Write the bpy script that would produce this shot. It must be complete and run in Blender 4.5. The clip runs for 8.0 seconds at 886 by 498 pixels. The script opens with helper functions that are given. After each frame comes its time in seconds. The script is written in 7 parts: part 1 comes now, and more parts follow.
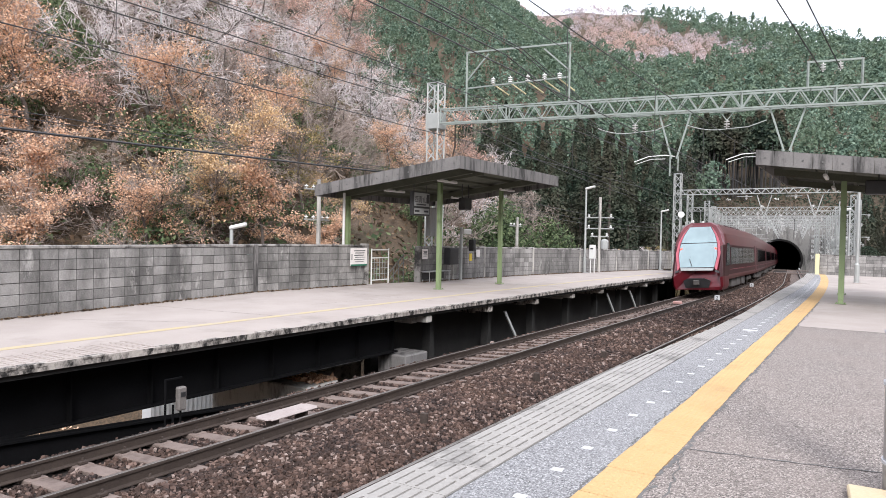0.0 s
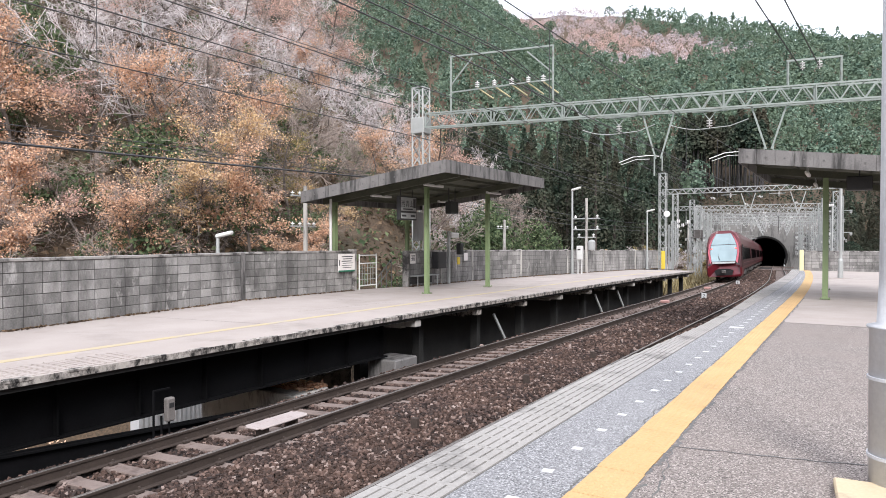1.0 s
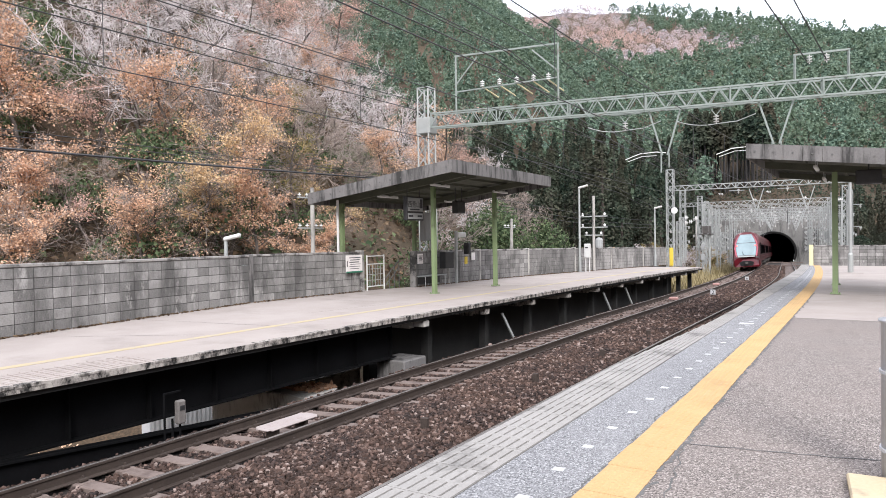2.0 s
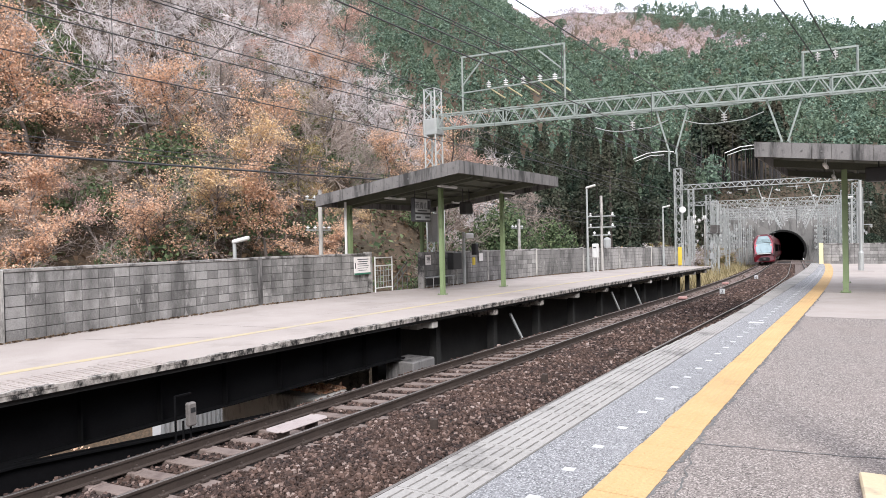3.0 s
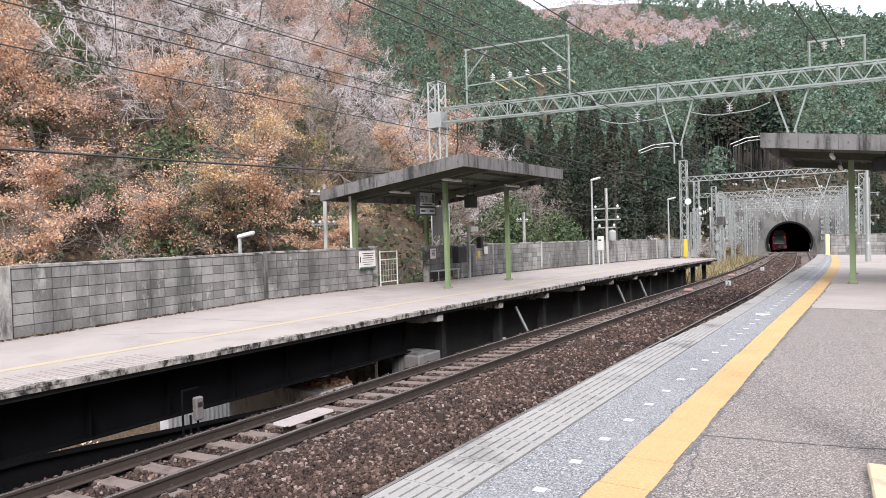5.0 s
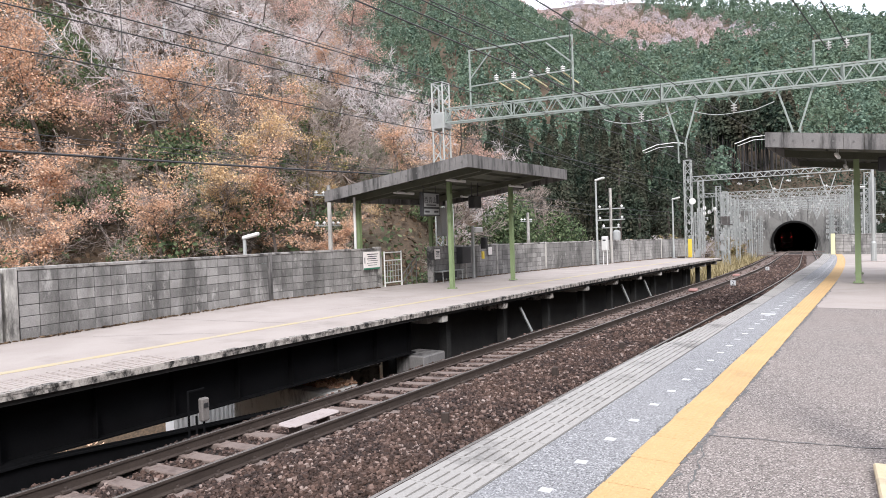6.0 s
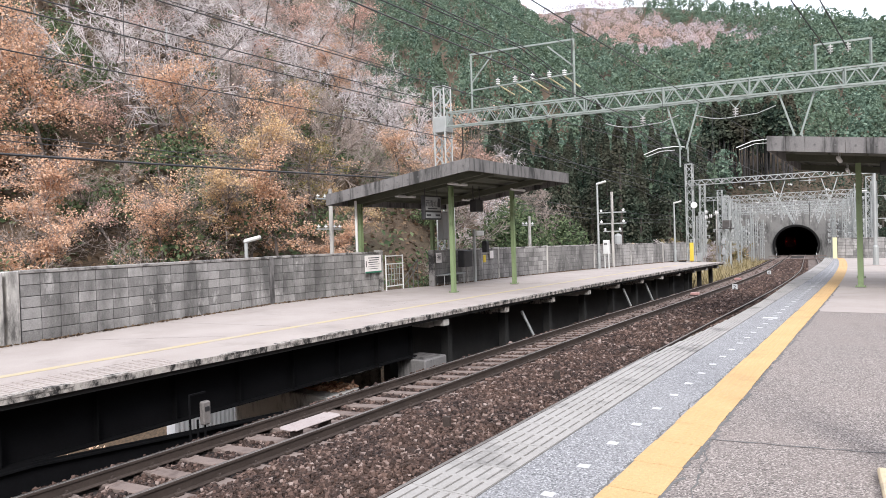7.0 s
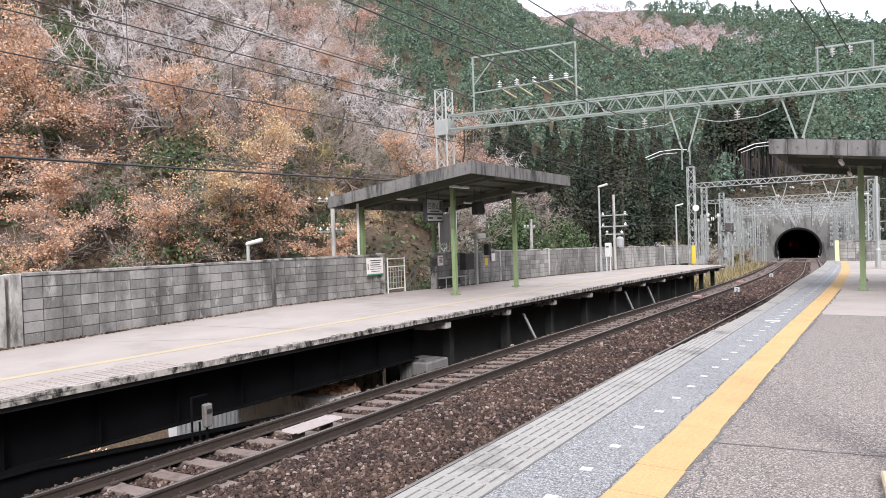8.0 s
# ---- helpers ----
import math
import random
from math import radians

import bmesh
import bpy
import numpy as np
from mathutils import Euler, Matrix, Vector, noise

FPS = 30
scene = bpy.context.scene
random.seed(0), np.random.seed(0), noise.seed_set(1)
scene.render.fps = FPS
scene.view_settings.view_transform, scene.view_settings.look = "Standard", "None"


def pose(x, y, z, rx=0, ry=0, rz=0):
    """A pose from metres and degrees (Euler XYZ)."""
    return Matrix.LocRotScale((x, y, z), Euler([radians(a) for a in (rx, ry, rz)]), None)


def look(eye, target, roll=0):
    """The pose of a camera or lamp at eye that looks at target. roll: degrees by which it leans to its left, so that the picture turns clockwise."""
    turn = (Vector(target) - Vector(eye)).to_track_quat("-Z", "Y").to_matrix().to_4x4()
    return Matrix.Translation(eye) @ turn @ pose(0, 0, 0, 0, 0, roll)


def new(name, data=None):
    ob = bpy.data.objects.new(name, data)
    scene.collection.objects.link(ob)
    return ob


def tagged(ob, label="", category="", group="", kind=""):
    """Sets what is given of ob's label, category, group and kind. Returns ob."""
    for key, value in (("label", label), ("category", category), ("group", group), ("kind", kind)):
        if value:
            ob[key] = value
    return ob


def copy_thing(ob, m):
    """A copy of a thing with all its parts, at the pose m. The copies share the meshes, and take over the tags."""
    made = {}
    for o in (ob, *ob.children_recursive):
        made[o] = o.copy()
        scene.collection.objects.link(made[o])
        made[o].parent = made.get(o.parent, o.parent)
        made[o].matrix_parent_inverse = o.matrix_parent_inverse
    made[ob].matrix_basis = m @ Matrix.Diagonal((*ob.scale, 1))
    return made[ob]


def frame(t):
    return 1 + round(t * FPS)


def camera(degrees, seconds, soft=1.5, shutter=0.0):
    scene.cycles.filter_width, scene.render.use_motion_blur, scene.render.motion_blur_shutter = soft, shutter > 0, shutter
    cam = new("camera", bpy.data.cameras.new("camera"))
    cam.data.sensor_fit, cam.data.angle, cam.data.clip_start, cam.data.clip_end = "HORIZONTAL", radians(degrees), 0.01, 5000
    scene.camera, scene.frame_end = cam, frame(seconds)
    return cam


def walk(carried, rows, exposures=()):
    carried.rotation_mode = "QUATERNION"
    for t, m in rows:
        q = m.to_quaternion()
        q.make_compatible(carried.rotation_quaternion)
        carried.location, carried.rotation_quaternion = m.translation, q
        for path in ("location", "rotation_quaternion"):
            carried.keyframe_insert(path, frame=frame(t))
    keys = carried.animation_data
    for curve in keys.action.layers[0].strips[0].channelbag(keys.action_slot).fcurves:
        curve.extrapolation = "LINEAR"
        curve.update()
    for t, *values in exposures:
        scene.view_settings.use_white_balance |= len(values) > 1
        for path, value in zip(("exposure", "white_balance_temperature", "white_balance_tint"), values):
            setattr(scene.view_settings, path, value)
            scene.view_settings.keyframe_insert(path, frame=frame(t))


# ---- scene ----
cam = camera(67.20, 8.0, soft=0.9)
walk(cam, [
    (0.0, pose(1.966, -4.097, 1.767, 88.845, -1.105, 32.717)),
    (0.5, pose(1.974, -4.106, 1.772, 89.157, -0.525, 31.862)),
    (1.0, pose(1.985, -4.101, 1.771, 89.187, 0.073, 31.668)),
    (1.5, pose(1.982, -4.096, 1.768, 89.144, 0.534, 31.896)),
    (3.0, pose(1.982, -4.119, 1.769, 89.286, 1.310, 32.920)),
    (3.5, pose(1.967, -4.117, 1.768, 89.163, 1.428, 33.044)),
    (4.0, pose(1.970, -4.118, 1.768, 88.947, 1.535, 33.119)),
    (4.5, pose(1.974, -4.109, 1.764, 88.787, 1.606, 33.189)),
    (6.0, pose(1.975, -4.133, 1.770, 88.805, 1.856, 33.667)),
    (6.5, pose(1.970, -4.124, 1.768, 88.962, 1.846, 33.771)),
    (7.0, pose(1.965, -4.130, 1.766, 89.125, 1.814, 33.779)),
    (7.5, pose(1.965, -4.133, 1.766, 89.246, 1.797, 33.836)),
    (8.0, pose(1.962, -4.137, 1.765, 89.368, 1.794, 33.917)),
])

# ---- world, sun ----
world = bpy.data.worlds.new("overcast")
scene.world = world
world.use_nodes = True
wn, wl = world.node_tree.nodes, world.node_tree.links
wn.clear()
w_out = wn.new("ShaderNodeOutputWorld")
w_bg = wn.new("ShaderNodeBackground")
w_sky = wn.new("ShaderNodeTexSky")
w_sky.sky_type = "NISHITA"
w_sky.sun_disc = False
w_sky.sun_elevation = radians(38)
w_sky.sun_rotation = radians(150)
w_dim = wn.new("ShaderNodeVectorMath")
w_dim.operation = "SCALE"
w_dim.inputs["Scale"].default_value = 0.035
w_co = wn.new("ShaderNodeTexCoord")
w_sep = wn.new("ShaderNodeSeparateXYZ")
w_ramp = wn.new("ShaderNodeValToRGB")
w_ramp.color_ramp.elements[0].position = 0.0
w_ramp.color_ramp.elements[0].color = (0.80, 0.81, 0.88, 1)
w_ramp.color_ramp.elements[1].position = 1.0
w_ramp.color_ramp.elements[1].color = (1.0, 1.0, 1.07, 1)
w_cl = wn.new("ShaderNodeTexNoise")
w_cl.inputs["Scale"].default_value = 2.5
w_cl.inputs["Detail"].default_value = 4
w_mr = wn.new("ShaderNodeMapRange")
w_mr.inputs["To Min"].default_value = 0.88
w_mr.inputs["To Max"].default_value = 1.12
w_mul = wn.new("ShaderNodeVectorMath")
w_mul.operation = "SCALE"
w_add = wn.new("ShaderNodeVectorMath")
w_add.operation = "ADD"
wl.new(w_co.outputs["Generated"], w_sep.inputs[0])
wl.new(w_co.outputs["Generated"], w_cl.inputs["Vector"])
wl.new(w_sep.outputs["Z"], w_ramp.inputs["Fac"])
wl.new(w_cl.outputs["Fac"], w_mr.inputs["Value"])
wl.new(w_ramp.outputs["Color"], w_mul.inputs[0])
wl.new(w_mr.outputs["Result"], w_mul.inputs["Scale"])
wl.new(w_sky.outputs["Color"], w_dim.inputs[0])
wl.new(w_dim.outputs["Vector"], w_add.inputs[0])
wl.new(w_mul.outputs["Vector"], w_add.inputs[1])
wl.new(w_add.outputs["Vector"], w_bg.inputs["Color"])
w_bg.inputs["Strength"].default_value = 2.0
wl.new(w_bg.outputs["Background"], w_out.inputs["Surface"])

sun_data = bpy.data.lights.new("sun", "SUN")
sun_data.energy, sun_data.angle, sun_data.color = 3.3, radians(18), (1.0, 0.965, 0.95)
sun = new("sun", sun_data)
sun.matrix_world = look((36, -38, 43), (0, 10, 0))
scene.view_settings.exposure = -0.05


# ---- materials ----
class Mat:
    """A node material: build(colours) with noise at two scales, bump and roughness."""

    def __init__(self, name, rough=0.8, metal=0.0):
        self.m = bpy.data.materials.new(name)
        self.m.use_nodes = True
        self.n, self.l = self.m.node_tree.nodes, self.m.node_tree.links
        self.b = self.n["Principled BSDF"]
        self.b.inputs["Roughness"].default_value = rough
        self.b.inputs["Metallic"].default_value = metal
        self.co = self.n.new("ShaderNodeTexCoord").outputs["Object"]

    def world_co(self):
        self.co = self.n.new("ShaderNodeNewGeometry").outputs["Position"]
        return self

    def scaled(self, v):
        k = self.n.new("ShaderNodeMapping")
        k.inputs["Scale"].default_value = v
        self.l.new(self.co, k.inputs["Vector"])
        return k.outputs["Vector"]

    def noise(self, scale, detail=5, rough=0.6, stretch=None):
        t = self.n.new("ShaderNodeTexNoise")
        t.inputs["Scale"].default_value, t.inputs["Detail"].default_value = scale, detail
        t.inputs["Roughness"].default_value = rough
        self.l.new(self.scaled(stretch) if stretch else self.co, t.inputs["Vector"])
        return t.outputs["Fac"]

    def voronoi(self, scale, feature="F1", out="Distance"):
        t = self.n.new("ShaderNodeTexVoronoi")
        t.feature = feature
        t.inputs["Scale"].default_value = scale
        self.l.new(self.co, t.inputs["Vector"])
        return t.outputs[out]

    def ramp(self, fac, stops):
        t = self.n.new("ShaderNodeValToRGB")
        e = t.color_ramp.elements
        while len(e) < len(stops):
            e.new(0.5)
        for el, (pos, col) in zip(e, stops):
            el.position = pos
            el.color = (*col, 1) if len(col) == 3 else col
        self.l.new(fac, t.inputs["Fac"])
        return t.outputs["Color"]

    def mix(self, fac, a, b, mode="MIX"):
        t = self.n.new("ShaderNodeMix")
        t.data_type, t.blend_type = "RGBA", mode
        for s, v in ((t.inputs[0], fac), (t.inputs[6], a), (t.inputs[7], b)):
            if isinstance(v, (int, float)):
                s.default_value = v
            elif isinstance(v, tuple):
                s.default_value = (*v, 1)
            else:
                self.l.new(v, s)
        return t.outputs[2]

    def random(self, island=False):
        if island:
            return self.n.new("ShaderNodeNewGeometry").outputs["Random Per Island"]
        return self.n.new("ShaderNodeObjectInfo").outputs["Random"]

    def colour(self, c):
        if isinstance(c, tuple):
            self.b.inputs["Base Color"].default_value = (*c, 1)
        else:
            self.l.new(c, self.b.inputs["Base Color"])
        return self

    def bump(self, fac, strength=0.3, dist=0.02):
        t = self.n.new("ShaderNodeBump")
        t.inputs["Strength"].default_value, t.inputs["Distance"].default_value = strength, dist
        self.l.new(fac, t.inputs["Height"])
        self.l.new(t.outputs["Normal"], self.b.inputs["Normal"])
        return self

    def rough(self, fac, lo, hi):
        t = self.n.new("ShaderNodeMapRange")
        t.inputs["To Min"].default_value, t.inputs["To Max"].default_value = lo, hi
        self.l.new(fac, t.inputs["Value"])
        self.l.new(t.outputs["Result"], self.b.inputs["Roughness"])
        return self


def surface(name, a, b, scale=3.0, fine=40.0, rough=0.85, metal=0.0, bump=0.3, dist=0.01, dirt=None, dirt_scale=0.6, lo=0.45, hi=0.62, streak=None):
    """Two colours mixed by noise at two scales, with stains of a third colour where wanted."""
    k = Mat(name, rough, metal).world_co()
    big, small = k.noise(scale), k.noise(fine, 3)
    c = k.mix(0.5, k.ramp(big, [(0.35, a), (0.65, b)]), k.ramp(small, [(0.3, a), (0.7, b)]))
    if dirt:
        d = k.noise(dirt_scale, 6, 0.7, streak)
        c = k.mix(k.ramp(d, [(lo, (0, 0, 0)), (hi, (1, 1, 1))]), c, dirt)
    k.colour(c)
    if bump:
        k.bump(small, bump, dist)
    return k.m


M = {}
M["slab"] = surface("platform_concrete", (0.3108, 0.2701, 0.2479), (0.3996, 0.3552, 0.3293), 0.8, 45, 0.92, bump=0.25, dirt=(0.2294, 0.2035, 0.185), dirt_scale=0.5, lo=0.55, hi=0.8)
M["fascia"] = surface("weathered_slab_edge", (0.50, 0.46, 0.42), (0.30, 0.275, 0.255), 5, 30, 0.95, dirt=(0.018, 0.017, 0.0165), dirt_scale=8.0, lo=0.42, hi=0.60, streak=(1, 0.8, 0.5))
M["yellow"] = surface("yellow_tactile_rubber", (0.44, 0.285, 0.125), (0.53, 0.355, 0.175), 1.5, 35, 0.8, bump=0.1, dirt=(0.3192, 0.2204, 0.1064), dirt_scale=1.3, lo=0.54, hi=0.78)
M["old_yellow"] = surface("faded_yellow_paint", (0.43, 0.345, 0.205), (0.45, 0.385, 0.265), 2, 40, 0.85, bump=0.1, dirt=(0.3744, 0.3354, 0.2964), dirt_scale=1.5, lo=0.48, hi=0.68)
M["edge_block"] = surface("pale_edge_block", (0.2738, 0.2627, 0.2479), (0.3478, 0.333, 0.3182), 2, 50, 0.9, dirt=(0.11, 0.105, 0.10), dirt_scale=1.1, lo=0.53, hi=0.70)
M["groove"] = surface("dark_groove", (0.10, 0.10, 0.10), (0.16, 0.155, 0.15), 3, 50, 0.95)
M["white"] = surface("white_marking", (0.4752, 0.4824, 0.4896), (0.5184, 0.5184, 0.5256), 4, 60, 0.6, bump=0.05)
# brown bed coloured near black for the shade between the loose stones
M["ballast"] = surface("dark_crevice_ballast", (0.010, 0.0075, 0.0065), (0.025, 0.017, 0.0145), 6, 30, 0.95)
M["rail"] = surface("rusty_rail_side", (0.04125, 0.03, 0.0255), (0.075, 0.05625, 0.0465), 3, 40, 0.8, metal=0.3)
M["rail_top"] = surface("worn_rail_head", (0.30, 0.27, 0.25), (0.42, 0.385, 0.36), 2, 60, 0.30, metal=0.85, bump=0.05)
M["sleeper"] = surface("dusty_concrete_sleeper", (0.1535, 0.1151, 0.1004), (0.2184, 0.1712, 0.1506), 3, 40, 0.95, dirt=(0.0864, 0.0612, 0.054), dirt_scale=2, lo=0.5, hi=0.7)
# near-black steel: the dark slot below the deck is in the colour
M["dark_steel"] = surface("shade_black_steel", (0.0035, 0.0036, 0.004), (0.007, 0.007, 0.008), 2, 30, 0.9, bump=0.1)
M["mast"] = surface("galvanised_steel", (0.357, 0.374, 0.3655), (0.476, 0.493, 0.4845), 2, 40, 0.55, metal=0.35, bump=0.05)
M["gantry"] = surface("pale_green_grey_steel", (0.234, 0.273, 0.2535), (0.312, 0.351, 0.3276), 1.5, 30, 0.6, metal=0.15, bump=0.05, dirt=(0.1248, 0.1014, 0.078), dirt_scale=0.9, lo=0.58, hi=0.72)
M["green"] = surface("green_painted_steel", (0.165, 0.225, 0.105), (0.215, 0.28, 0.145), 1.5, 30, 0.55, bump=0.05, dirt=(0.085, 0.10, 0.05), dirt_scale=1.2, lo=0.56, hi=0.72)
# green-brown underside, its colour darkened for the shade below the roof
M["soffit"] = surface("shade_dark_soffit", (0.05737, 0.0612, 0.04335), (0.102, 0.1046, 0.0765), 2, 25, 0.85)
M["roof"] = surface("grey_roof_fascia", (0.125, 0.120, 0.118), (0.215, 0.205, 0.20), 1.2, 25, 0.75, bump=0.1, dirt=(0.035, 0.034, 0.033), dirt_scale=2.6, lo=0.47, hi=0.62, streak=(1, 1, 0.15))
M["block"] = None
M["pillar"] = surface("pale_concrete_pillar", (0.3944, 0.377, 0.3538), (0.4988, 0.4814, 0.4524), 2, 30, 0.9, dirt=(0.104, 0.1, 0.0944), dirt_scale=2.0, lo=0.5, hi=0.65, streak=(1, 1, 0.3))
M["coping"] = surface("pale_wall_coping", (0.2652, 0.255, 0.2396), (0.3876, 0.3722, 0.357), 2, 30, 0.9, dirt=(0.06375, 0.0612, 0.0595), dirt_scale=1.6, lo=0.47, hi=0.6)
M["portal"] = surface("tunnel_portal_concrete", (0.1913, 0.1872, 0.1795), (0.2711, 0.2631, 0.2511), 0.5, 8, 0.9, dirt=(0.06075, 0.05954, 0.05771), dirt_scale=0.5, lo=0.48, hi=0.62, streak=(1, 1, 0.3))
# near black: the bore's lack of light is put into the lining
M["lining"] = surface("dark_bore_lining", (0.003, 0.003, 0.003), (0.006, 0.0055, 0.0055), 0.5, 8, 0.95)
M["black"] = surface("black_plastic", (0.015, 0.015, 0.016), (0.03, 0.03, 0.032), 4, 40, 0.5, bump=0.02)
M["grey"] = surface("grey_enclosure_paint", (0.30, 0.31, 0.31), (0.36, 0.37, 0.37), 3, 40, 0.6, bump=0.03)
M["insulator"] = surface("white_porcelain", (0.75, 0.75, 0.74), (0.82, 0.82, 0.81), 5, 50, 0.25, bump=0)
M["wire"] = surface("weathered_copper_wire", (0.045, 0.045, 0.048), (0.075, 0.075, 0.078), 5, 60, 0.6, metal=0.3, bump=0)
M["lamp"] = surface("lamp_cover", (0.612, 0.612, 0.595), (0.68, 0.68, 0.663), 4, 40, 0.4, bump=0)
M["yellow_post"] = surface("yellow_painted_board", (0.70, 0.52, 0.05), (0.78, 0.60, 0.08), 3, 30, 0.6, bump=0.03)
M["cream_post"] = surface("cream_painted_board", (0.66, 0.60, 0.36), (0.74, 0.68, 0.44), 3, 30, 0.6, bump=0.03)
M["paper"] = surface("white_notice_paper", (0.78, 0.74, 0.72), (0.84, 0.80, 0.78), 3, 30, 0.7, bump=0)
M["ink"] = surface("dark_ink", (0.03, 0.03, 0.035), (0.05, 0.05, 0.055), 8, 60, 0.7, bump=0)
M["shed"] = surface("white_corrugated_steel", (0.648, 0.666, 0.684), (0.72, 0.738, 0.756), 1, 20, 0.5, bump=0.02)
M["orange_box"] = surface("dark_orange_lamp_box", (0.30, 0.20, 0.08), (0.42, 0.28, 0.10), 8, 40, 0.6, bump=0)


def block_material():
    k = Mat("weathered_concrete_block", 0.93).world_co()
    rnd = k.random()
    base = k.ramp(rnd, [(0.0, (0.18, 0.174, 0.168)), (0.5, (0.28, 0.271, 0.262)), (1.0, (0.42, 0.406, 0.392))])
    fine = k.noise(35, 4)
    c = k.mix(0.35, base, k.ramp(fine, [(0.3, (0.10, 0.097, 0.094)), (0.7, (0.37, 0.36, 0.345))]))
    soot = k.noise(1.1, 6, 0.7, (1, 1, 0.35))
    c = k.mix(k.ramp(soot, [(0.42, (0, 0, 0)), (0.62, (0.7, 0.7, 0.7))]), c, (0.045, 0.044, 0.042))
    lime = k.noise(1.7, 5, 0.75, (1.2, 1.2, 0.5))
    c = k.mix(k.ramp(lime, [(0.57, (0, 0, 0)), (0.69, (0.75, 0.75, 0.75))]), c, (0.50, 0.485, 0.465))
    k.colour(c).bump(fine, 0.35, 0.012)
    return k.m


M["block"] = block_material()


def speckled(name, dark, mid, light, tint, wear):
    """Exposed aggregate: small grains of three tones with broad worn patches."""
    k = Mat(name, 0.95).world_co()
    g1 = k.voronoi(95, out="Color")
    grain = k.ramp(g1, [(0.18, dark), (0.40, mid), (0.62, mid), (0.82, light)])
    c = k.mix(0.22, grain, k.ramp(k.noise(55, 4), [(0.35, dark), (0.65, light)]))
    c = k.mix(k.ramp(k.noise(0.55, 6, 0.65), [(0.42, (0, 0, 0)), (0.7, (0.55, 0.55, 0.55))]), c, tint)
    c = k.mix(k.ramp(k.noise(0.9, 7, 0.75, (1.0, 0.35, 1.0)), [(0.58, (0, 0, 0)), (0.72, (0.5, 0.5, 0.5))]), c, wear)
    k.colour(c).bump(k.noise(75, 4), 0.8, 0.012)
    return k.m


M["asphalt"] = speckled("platform_asphalt", (0.026, 0.022, 0.020), (0.185, 0.160, 0.147), (0.50, 0.445, 0.415), (0.255, 0.214, 0.195), (0.115, 0.100, 0.092))
M["blue_mat"] = speckled("bluish_granular_coating", (0.050, 0.051, 0.055), (0.21, 0.212, 0.222), (0.50, 0.50, 0.51), (0.275, 0.277, 0.286), (0.145, 0.145, 0.148))
# concrete below the deck, with its shade put into the colour
M["shadowed"] = surface("shade_dark_concrete", (0.012, 0.0118, 0.0115), (0.028, 0.0272, 0.0265), 2, 20, 0.95)
# sheen cut as well, so the steel keeps that painted-in dark
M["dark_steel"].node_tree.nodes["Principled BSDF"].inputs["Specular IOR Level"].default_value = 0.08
M["mortar"] = surface("dark_mortar", (0.04, 0.039, 0.038), (0.075, 0.072, 0.07), 3, 40, 0.95, dirt=(0.36, 0.41, 0.39), dirt_scale=1.2, lo=0.62, hi=0.72)


# ---- building helpers ----
def part(name, bm, material, parent=None, label="", smooth=False):
    """Link a bmesh as one mesh object, under a thing or a part where one is given."""
    me = bpy.data.meshes.new(name)
    bm.to_mesh(me)
    bm.free()
    if smooth:
        me.shade_smooth()
    for mm in material if isinstance(material, (list, tuple)) else [material]:
        me.materials.append(mm)
    ob = new(name, me)
    if parent is not None:
        ob.parent = parent
    if label:
        ob["label"] = label
    return ob


def share(name, me, parent, m):
    """An object on a mesh that others use too."""
    ob = new(name, me)
    ob.parent = parent
    ob.matrix_basis = m
    return ob


def thing(name, label, category, at=(0, 0, 0), group="", kind="", rz=0):
    ob = new(name)
    ob.empty_display_size = 0.1
    ob.matrix_basis = pose(*at, 0, 0, rz)
    return tagged(ob, label, category, group, kind)


def raw(name, verts, faces, material, parent=None, label="", smooth=False):
    me = bpy.data.meshes.new(name)
    me.from_pydata([tuple(v) for v in verts], [], faces)
    me.update()
    if smooth:
        me.shade_smooth()
    for mm in material if isinstance(material, (list, tuple)) else [material]:
        me.materials.append(mm)
    ob = new(name, me)
    if parent is not None:
        ob.parent = parent
    if label:
        ob["label"] = label
    return ob


def box(bm, x0, x1, y0, y1, z0, z1, bevel=0.0, m=None):
    vs = [bm.verts.new((x, y, z)) for z in (z0, z1) for y in (y0, y1) for x in (x0, x1)]
    fs = [bm.faces.new([vs[i] for i in q]) for q in ((0, 2, 3, 1), (4, 5, 7, 6), (0, 1, 5, 4), (2, 6, 7, 3), (0, 4, 6, 2), (1, 3, 7, 5))]
    if bevel:
        es = list({e for f in fs for e in f.edges})
        out = bmesh.ops.bevel(bm, geom=es, offset=bevel, segments=1, affect="EDGES")
        vs = list({v for f in out["faces"] for v in f.verts} | {v for v in vs if v.is_valid})
    if m is not None:
        for v in vs:
            v.co = m @ v.co
    return vs


def bar(bm, a, b, r, sides=6, r2=None, twist=0.0):
    """A straight round (or square, sides=4) bar from a to b."""
    a, b = Vector(a), Vector(b)
    d = (b - a).normalized()
    u = d.orthogonal().normalized() if abs(d.z) > 0.99 else d.cross(Vector((0, 0, 1))).normalized()
    v = d.cross(u)
    r2 = r if r2 is None else r2
    off = math.pi / sides + twist
    ring = []
    for p0, rr in ((a, r), (b, r2)):
        ring.append([bm.verts.new(p0 + (u * math.cos(off + 2 * math.pi * i / sides) + v * math.sin(off + 2 * math.pi * i / sides)) * rr) for i in range(sides)])
    for i in range(sides):
        j = (i + 1) % sides
        bm.faces.new((ring[0][i], ring[0][j], ring[1][j], ring[1][i]))
    bm.faces.new(ring[0][::-1])
    bm.faces.new(ring[1])


